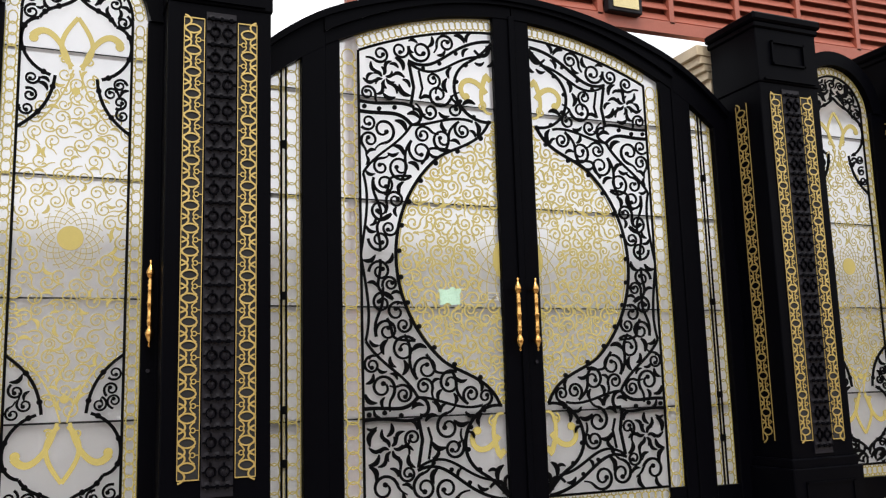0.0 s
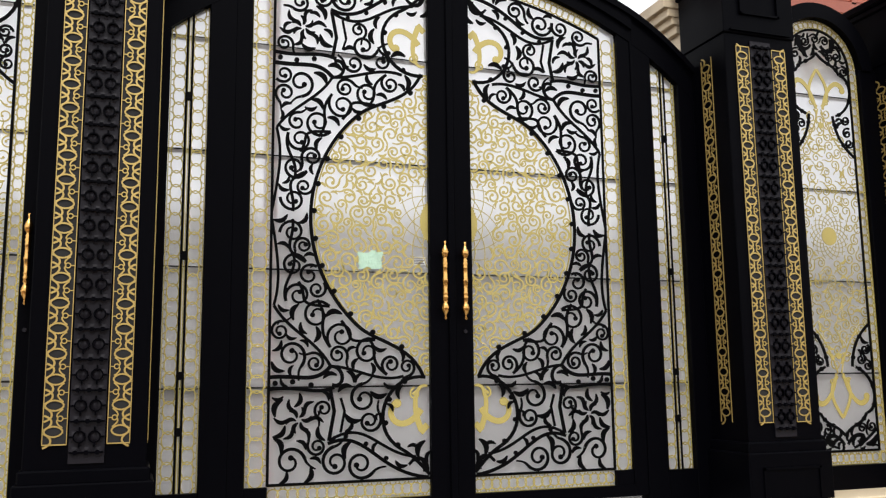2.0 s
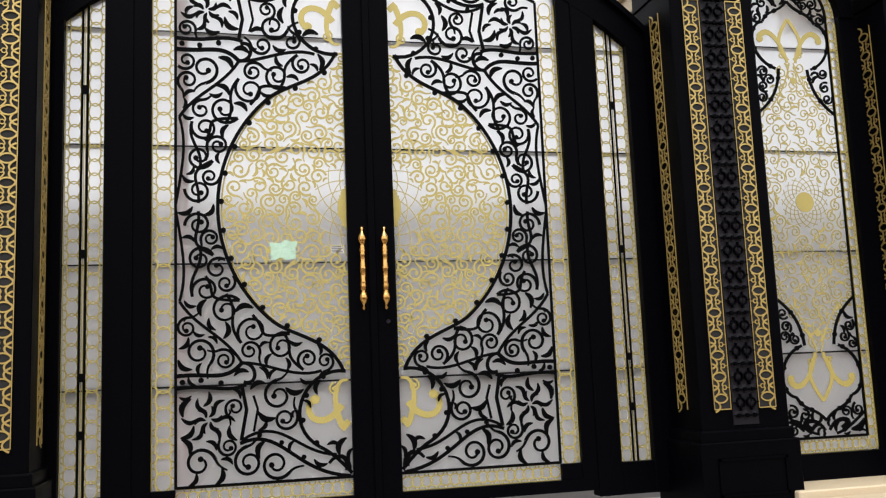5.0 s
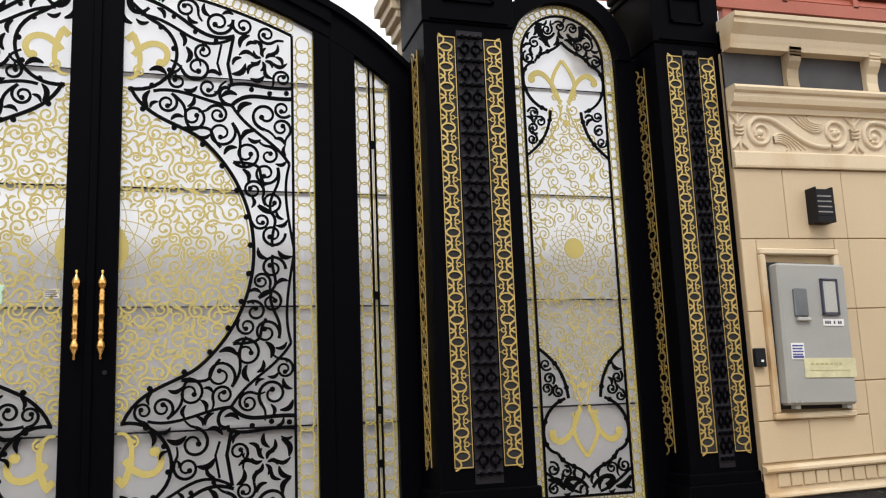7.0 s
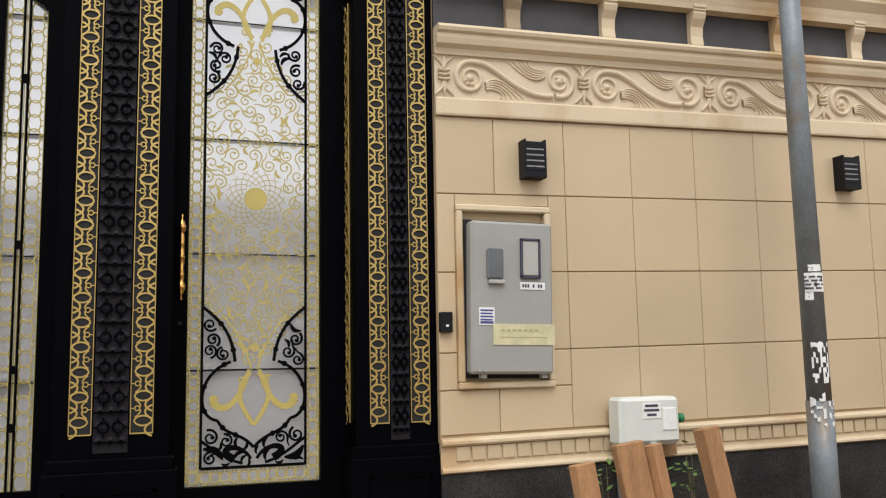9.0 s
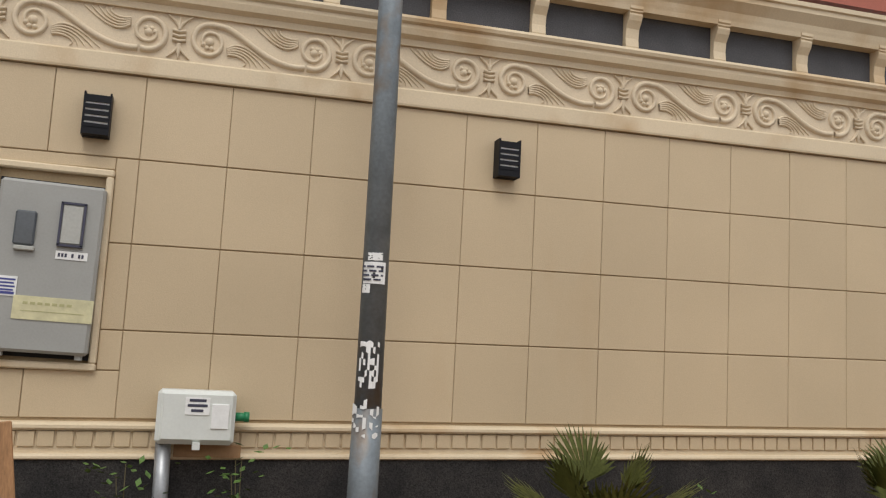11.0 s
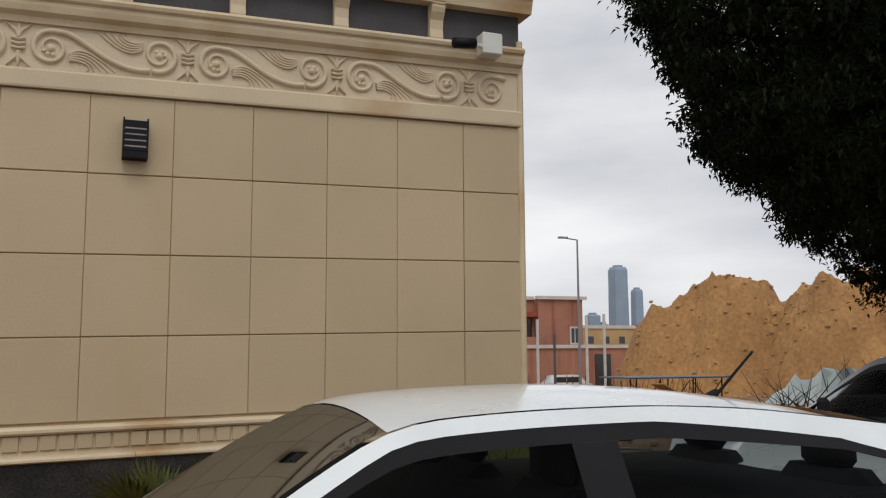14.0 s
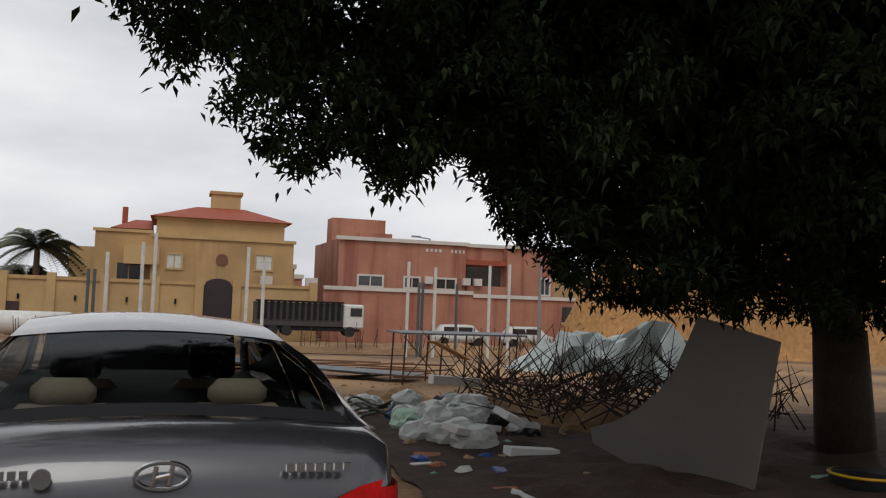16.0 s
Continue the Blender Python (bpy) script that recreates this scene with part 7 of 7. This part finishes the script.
for k in range(170):
    x = rnd.uniform(17, 47)
    rod(bm, (x, 36 + rnd.uniform(-1, 1), -0.6), (x + rnd.uniform(-0.1, 0.1), 36, 0.3 + rnd.random() * 0.9), 0.016, None, 4)
tagged(part("starter_bars", bm, RUST), "rows of rusty reinforcing bars standing in the ground", "rebar", kind="stuff")
crumple("earth_bank", "low dark bank of earth and broken concrete", "earth bank", 14, 50, 35, 39, 0.4, 0.0, SOIL, 50, 30, 0.5)

# ---- houses beyond the plot ----
OCHRE = streaked(mat("ochre_plaster", (0.47, 0.3, 0.135), 0.85, 0, 0.25, 0.35, 0.08, 8), (0.25, 0.15, 0.08), 0.55, 0.75, 1.6, 0.12, 0.5)
OCHRE2 = mat("pale_ochre_plaster", (0.49, 0.325, 0.155), 0.85, 0, 0.2, 0.4, 0.08, 8)
PINK = streaked(mat("faded_pink_plaster", (0.42, 0.19, 0.125), 0.85, 0, 0.25, 0.4, 0.08, 8), (0.24, 0.075, 0.05), 0.48, 0.66, 1.1, 0.06, 0.75)
TILE = mat("red_roof_tile", (0.32, 0.07, 0.035), 0.75, 0, 0.25, 2, 0.2, 12)
TRIMW = mat("white_plaster_trim", (0.6, 0.55, 0.5), 0.7, 0, 0.15, 1, 0.05, 10)
DARKWIN = mat("dark_window_glass", (0.03, 0.035, 0.04), 0.1, spec=0.8)
BZ0 = -1.6


def window(x0, x1, z0, z1, y, parent, trim, blind=None):
    w = boxed("window", (x0, x1, y - 0.02, y + 0.1, z0, z1), DARKWIN if blind is None else blind, parent, "dark glazed window")
    bm = bmesh.new()
    t = 0.18
    for d in ((x0 - t, x1 + t, z1, z1 + t), (x0 - t, x1 + t, z0 - t, z0), (x0 - t, x0, z0, z1), (x1, x1 + t, z0, z1)):
        box(bm, d[0], d[1], y - 0.12, y + 0.05, d[2], d[3])
    part("frame", bm, trim, w)
    part("mullion", box(bmesh.new(), (x0 + x1) / 2 - 0.05, (x0 + x1) / 2 + 0.05, y - 0.06, y, z0, z1), trim, w)
    return w


yh = root("yellow_villa", "ochre plastered villa with red tiled hip roof", "house", (27, 80, BZ0))
boxed("wall", (21.3, 34.0, 77, 92, BZ0, 7.5), OCHRE, yh)
boxed("wall", (16.4, 21.3, 78.5, 92, BZ0, 7.9), OCHRE, yh)
boxed("wall", (14.2, 16.5, 80, 92, BZ0, 6.4), OCHRE2, yh)
boxed("wall", (19.0, 22.0, 76.5, 78.6, 4.9, 6.6), OCHRE2, yh)
boxed("upper_wall", (21.6, 33.3, 79, 91, 7.4, 9.3), OCHRE2, yh)
for z, x0, x1, y in ((7.4, 21.1, 34.2, 76.8), (7.8, 16.2, 21.3, 78.3), (9.2, 21.4, 33.5, 78.8)):
    boxed("cornice", (x0, x1, y, y + 0.5, z, z + 0.28), OCHRE2, yh)
bm = bmesh.new()
v = [bm.verts.new(p) for p in ((21.0, 78.3, 9.45), (34.0, 78.3, 9.45), (34.0, 91.5, 9.45), (21.0, 91.5, 9.45), (25.2, 84, 11.0), (29.8, 84, 11.0))]
for f in ((0, 1, 5, 4), (1, 2, 5), (2, 3, 4, 5), (3, 0, 4), (3, 2, 1, 0)):
    bm.faces.new([v[i] for i in f])
part("roof", bm, TILE, yh, "red tiled hip roof")
bm = bmesh.new()
v = [bm.verts.new(p) for p in ((17.6, 79, 8.2), (21.2, 79, 8.2), (21.2, 88, 8.2), (17.6, 88, 8.2), (19.6, 83, 9.3), (21.2, 83, 9.3))]
for f in ((0, 1, 5, 4), (1, 2, 5), (2, 3, 4, 5), (3, 0, 4)):
    bm.faces.new([v[i] for i in f])
part("roof", bm, TILE, yh)
boxed("chimney", (18.4, 18.9, 82, 82.5, 8.6, 10.4), TILE, yh, "red brick chimney")
boxed("roof_tower", (26.6, 29.4, 84, 87, 10.2, 12.6), OCHRE2, yh)
boxed("tower_cap", (26.4, 29.6, 83.8, 87.2, 12.4, 12.7), OCHRE, yh)
window(22.7, 23.9, 4.7, 5.9, 77, yh, OCHRE2, WHITEPOST)
window(30.6, 32.0, 4.9, 6.2, 77, yh, OCHRE2, WHITEPOST)
window(18.4, 20.4, 3.2, 5.0, 78.5, yh, OCHRE2)
part("round_window", rod(bmesh.new(), (27.5, 76.9, 5.6), (27.5, 77.1, 5.6), 0.55, None, 20), mat("brown_louvre", (0.16, 0.07, 0.035), 0.7), yh, "round brown louvred opening")
for x in (31.0, 35.2):
    boxed("air_conditioner", (x, x + 1.1, 76.4, 76.9, 3.5, 4.3), TRIMW, yh, "white air conditioner")
bw = root("compound_wall", "ochre compound wall with dark arched gateway", "wall", (20, 74, BZ0))
for x0, x1 in ((2, 25.4), (28.6, 35.6)):
    boxed("wall", (x0, x1, 74, 74.4, BZ0, 3.15), OCHRE2, bw)
    boxed("coping", (x0, x1, 73.85, 74.5, 3.1, 3.4), OCHRE, bw)
for x in (3.5, 9.5, 13.2, 17.4, 21.5, 25.2, 28.4, 35.2):
    boxed("pier", (x, x + 0.7, 73.75, 74.5, BZ0, 3.7), OCHRE2, bw)
bm = strip_between(bmesh.new(), np.linspace(25.9, 28.4, 12), lambda x: BZ0, lambda x: 3.0 + 0.75 * math.sqrt(max(0, 1 - ((x - 27.15) / 1.25) ** 2)), 74.1, 74.3)
part("gate", bm, mat("dark_purple_gate", (0.025, 0.015, 0.02), 0.5), bw, "dark arched metal gate")
for x in (11.0, 15.4, 19.5, 23.5, 31.5):
    boxed("wall_light", (x, x + 0.16, 73.8, 74, 1.4, 1.85), CABIN, bw)
for x in (10.0,):
    boxed("door", (x, x + 1.2, 73.9, 74.05, BZ0, 1.2), mat("dark_door", (0.04, 0.02, 0.02), 0.5), bw, "dark metal door")

ph = root("pink_villa", "faded pink plastered two-storey villa with white trim", "house", (48, 80, BZ0))
boxed("wall", (37.4, 50.2, 77, 92, BZ0, 8.2), PINK, ph)
boxed("wall", (50.2, 54.6, 78.2, 92, BZ0, 8.2), PINK, ph)
boxed("wall", (54.6, 59.7, 77, 92, BZ0, 8.2), PINK, ph)
boxed("stair_tower", (37.5, 43.0, 82, 85, 8.0, 10.6), PINK, ph)
boxed("stair_tower_step", (40.2, 43.6, 81.4, 82.2, 8.0, 9.2), PINK, ph)
for x0, x1, y in ((37.1, 50.4, 76.7), (50.3, 54.6, 77.9), (54.4, 60.1, 76.7)):
    boxed("cornice", (x0, x1, y, y + 0.6, 8.1, 8.45), TRIMW, ph, "white roof cornice")
for x0, x1 in ((39.4, 41.7), (44.0, 45.4), (47.2, 49.1)):
    window(x0, x1, 3.8, 4.7, 77, ph, TRIMW)
window(58.3, 59.2, 3.6, 5.1, 77, ph, TRIMW)
boxed("balcony_recess", (50.6, 54.3, 78.0, 78.3, 4.1, 6.1), DARKWIN, ph, "dark balcony opening")
boxed("balcony_parapet", (50.3, 54.6, 76.9, 77.2, 2.6, 4.2), PINK, ph)
boxed("canopy", (50.2, 54.6, 77.2, 78.2, 6.3, 6.8), TILE, ph)
for x in (45.9, 49.8, 51.0):
    boxed("air_conditioner", (x, x + 0.8, 76.5, 77.0, 4.2, 4.9), TRIMW, ph, "white air conditioner")
bm = bmesh.new()
for k in range(4):
    box(bm, 46.0 + 0.45 * k, 46.25 + 0.45 * k, 76.93, 77.02, 7.35, 7.65)
    box(bm, 48.6 + 0.4 * k, 48.8 + 0.4 * k, 76.93, 77.02, 7.35, 7.65)
part("vent_holes", bm, TRIMW, ph)
pw = root("compound_wall", "faded pink compound wall with white coping", "wall", (48, 74, BZ0))
boxed("wall", (35.6, 66.0, 74, 74.4, BZ0, 3.2), PINK, pw)
boxed("coping", (35.6, 50.0, 73.8, 74.5, 3.15, 3.5), TRIMW, pw)
boxed("coping", (50.0, 66.0, 73.8, 74.5, 2.9, 3.25), TRIMW, pw)
boxed("door", (59.4, 61.2, 73.9, 74.05, BZ0, 2.3), DARKWIN, pw, "dark doorway")
boxed("window", (65, 65.8, 73.9, 74.02, 1.6, 2.1), DARKWIN, pw)
for x0, x1, y, h, c in ((34.6, 37, 95, 6.5, OCHRE2), (36, 40, 110, 6.0, PINK), (64, 80, 130, 6.5, OCHRE2), (88, 104, 128, 8.2, OCHRE2), (-30, 2, 120, 6, OCHRE2)):
    b_ = root("far_house", "plain plastered house beyond the street", "house", (x0, y, BZ0), "far houses")
    boxed("wall", (x0, x1, y, y + 12, BZ0, h), c, b_)
    boxed("parapet", (x0 - 0.2, x1 + 0.2, y - 0.2, y + 12.2, h - 0.05, h + 0.5), TRIMW, b_)
    for k in range(int((x1 - x0) / 3)):
        boxed("window", (x0 + 0.8 + 3 * k, x0 + 1.9 + 3 * k, y - 0.05, y + 0.1, h - 2.6, h - 1.4), DARKWIN, b_)

# towers on the horizon; the haze of distance is painted into their blue-grey
HAZE = mat("haze_tinted_tower_glass", (0.25, 0.32, 0.41), 0.6, 0, 0.1, 0.02, 0.05, 0.2)


def tower(x, y, w, h, taper, label):
    t = root("far_tower", label, "tower", (x, y, 0), "far towers")
    bm = bmesh.new()
    rings = []
    for s, k in ((0, 1), (0.5, 1.02), (0.85, 0.97), (0.97, taper), (1.0, taper * 0.8)):
        r = w / 2 * k
        rings.append([bm.verts.new((x + a * r, y + b * r, -5 + h * s)) for a, b in ((-1, -1), (1, -1), (1, 1), (-1, 1))])
    for p, q in zip(rings, rings[1:]):
        for k in range(4):
            bm.faces.new((p[k], p[(k + 1) % 4], q[(k + 1) % 4], q[k]))
    bm.faces.new(rings[-1])
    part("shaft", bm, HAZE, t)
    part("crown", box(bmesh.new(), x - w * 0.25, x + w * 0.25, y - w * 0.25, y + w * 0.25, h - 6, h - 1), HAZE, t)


def bearing(deg, d):
    return 18.3 + d * math.sin(radians(deg)), -6.9 + d * math.cos(radians(deg))


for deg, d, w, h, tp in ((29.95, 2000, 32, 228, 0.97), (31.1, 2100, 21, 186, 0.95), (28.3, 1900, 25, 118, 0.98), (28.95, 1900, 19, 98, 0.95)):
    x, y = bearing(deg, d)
    tower(x, y, w, h, tp, "slender glass tower on the horizon, haze in its colour")

# street lamps
LAMPGREY = mat("grey_lamp_post", (0.25, 0.26, 0.28), 0.5, 0.3)
for x, y, h, s in ((54.8, 65.7, 13.2, -1), (95, 100, 11, 1), (62.5, 62, 4.2, -1), (48.2, 78.5, 9.3, -1)):
    l_ = root("street_lamp", "tall grey street lamp with arm", "street lamp", (x, y, -1), "street lamps")
    part("pole", rod(bmesh.new(), (x, y, -1.5), (x, y, h), 0.16, 0.08, 8), LAMPGREY, l_)
    part("arm", rod(bmesh.new(), (x, y, h), (x + s * 1.4, y, h + 0.15), 0.06, None, 6), LAMPGREY, l_)
    boxed("lamp_head", (x + s * 1.4 - 0.5, x + s * 1.4 + 0.4, y - 0.15, y + 0.15, h + 0.08, h + 0.25), LAMPGREY, l_)

# date palm and shrubs by the ochre villa
DPALM = mat("date_palm_green", (0.12, 0.13, 0.075), 0.6, 0, 0.3, 2, 0.2, 10)


def date_palm(x, y, h, r, seed):
    rn = random.Random(seed)
    p = root("date_palm", "date palm with arching grey-green fronds", "palm", (x, y, BZ0), "date palms")
    part("trunk", rod(bmesh.new(), (x, y, BZ0), (x, y, h), 0.35, 0.25, 10), PALMTRUNK, p)
    v, f = [], []
    for k in range(60):
        a, e = k * 2.399, rn.uniform(-0.25, 1.3)
        prev = None
        for i in range(19):
            t = i / 18
            rr = r * (t * math.cos(e) * 0.9 + 0.1 * t)
            c = np.array([x + rr * math.cos(a), y + rr * math.sin(a), h + r * (t * math.sin(e) - 0.62 * t * t)])
            for s in (-1, 1):
                w = np.array([-math.sin(a), math.cos(a), -0.35]) * s * r * 0.17 * math.sin(math.pi * (0.15 + 0.85 * t) * 0.95)
                kk = len(v)
                q = np.array([math.cos(a), math.sin(a), 0.0]) * 0.06 * r
                v += [tuple(c), tuple(c + w + q), tuple(c + q * 1.3)]
                f.append((kk, kk + 1, kk + 2))
            if prev is not None:
                kk = len(v)
                v += [tuple(prev), tuple(c), tuple(c + (0, 0, 0.06)), tuple(prev + np.array((0, 0, 0.06)))]
                f.append((kk, kk + 1, kk + 2, kk + 3))
            prev = c
    raw("crown", v, f, DPALM, p)


date_palm(12.0, 80, 6.7, 4.3, 1)
date_palm(10.6, 84, 4.0, 3.2, 2)
date_palm(17.4, 76.6, 3.0, 2.6, 3)
for x, s in ((8, 4), (14.6, 5), (19.4, 6), (23.4, 7)):
    date_palm(x, 73.2, 0.3, 1.3, s)

# lorry and pale cars along the far street
LORRYW = mat("white_lorry_cab", (0.6, 0.6, 0.58), 0.4)
lr = root("flatbed_lorry", "white-cabbed flatbed lorry with slatted dark sides", "lorry", (39, 70, -0.95))
boxed("cab", (42.0, 43.8, 69, 71, -0.3, 1.8), LORRYW, lr, "white cab", 0.15)
boxed("cab_window", (42.6, 43.6, 68.95, 69.02, 0.8, 1.5), DARKWIN, lr)
boxed("chassis", (34.6, 43.5, 69.2, 70.8, -0.55, -0.2), CABIN, lr)
for k in range(14):
    boxed("slat", (34.7 + 0.52 * k, 34.98 + 0.52 * k, 68.95, 69.05, 0.4, 1.95), CABIN, lr)
boxed("bed_side", (34.5, 42.0, 69.06, 71, -0.15, 1.8), mat("dark_lorry_boards", (0.05, 0.045, 0.045), 0.7), lr)
boxed("bed_rail", (34.5, 42.0, 68.9, 69.1, 1.85, 2.0), CABIN, lr)
for x in (36.0, 37.2, 42.6):
    part("wheel", rod(bmesh.new(), (x, 68.95, -0.55), (x, 71.0, -0.55), 0.45, None, 14), TYRE, lr)


def far_car(x, y, col, label):
    z = ground_z(x, y)
    c = root("parked_car", label, "car", (x, y, z), "far parked cars")
    bm = bmesh.new()
    prism = [(-2.4, 0.3), (-2.4, 1.0), (-1.9, 1.1), (-1.5, 1.75), (1.0, 1.78), (1.6, 1.1), (2.35, 0.95), (2.4, 0.3)]
    f0 = [bm.verts.new((x + a, y - 0.9, z + b)) for a, b in prism]
    f1 = [bm.verts.new((x + a, y + 0.9, z + b)) for a, b in prism]
    bm.faces.new(f0)
    bm.faces.new(f1[::-1])
    for k in range(8):
        bm.faces.new((f0[k], f0[(k + 1) % 8], f1[(k + 1) % 8], f1[k]))
    bmesh.ops.bevel(bm, geom=bm.edges[:], offset=0.06, segments=2, affect="EDGES")
    part("body", bm, col, c, "", True)
    for a, b in ((-1.6, -0.4), (-0.3, 0.95)):
        boxed("window", (x + a, x + b, y - 0.92, y - 0.88, z + 1.12, z + 1.6), DARKWIN, c)
    for a in (-1.5, 1.5):
        part("wheel", rod(bmesh.new(), (x + a, y - 0.93, z + 0.35), (x + a, y + 0.93, z + 0.35), 0.36, None, 14), TYRE, c)


far_car(12.0, 62, LORRYW, "white estate car parked by the plot")
far_car(20.0, 68, GREYPAINT, "dark estate car parked by the compound wall")
far_car(47.5, 66, LORRYW, "silver saloon parked by the pink wall")
far_car(54.5, 68, LORRYW, "silver saloon parked by the pink wall")
tk = root("water_tank", "long white cylindrical tank lying on the plot", "tank", (17, 50, -0.6))
part("shell", rod(bmesh.new(), (11.5, 56, 0.3), (17.5, 56, 0.3), 0.75, None, 20), LORRYW, tk, "", True)
for x in (12.5, 16.5):
    boxed("cradle", (x, x + 0.3, 55.3, 56.7, -0.95, -0.3), GREYPOST, tk)

# the ground lies a little higher where the houses stand, and the two villas stand further along
for o, dx in ((yh, 0.5), (bw, 0.5), (ph, 1.4), (pw, 1.4), (lr, -4.0)):
    o.matrix_basis = Matrix.Translation((dx, 0, 0.6)) @ o.matrix_basis
plot_things = list(scene.collection.objects)
set_on_plot(plot_things[on_plot_from:plot_board] + plot_things[plot_again:])
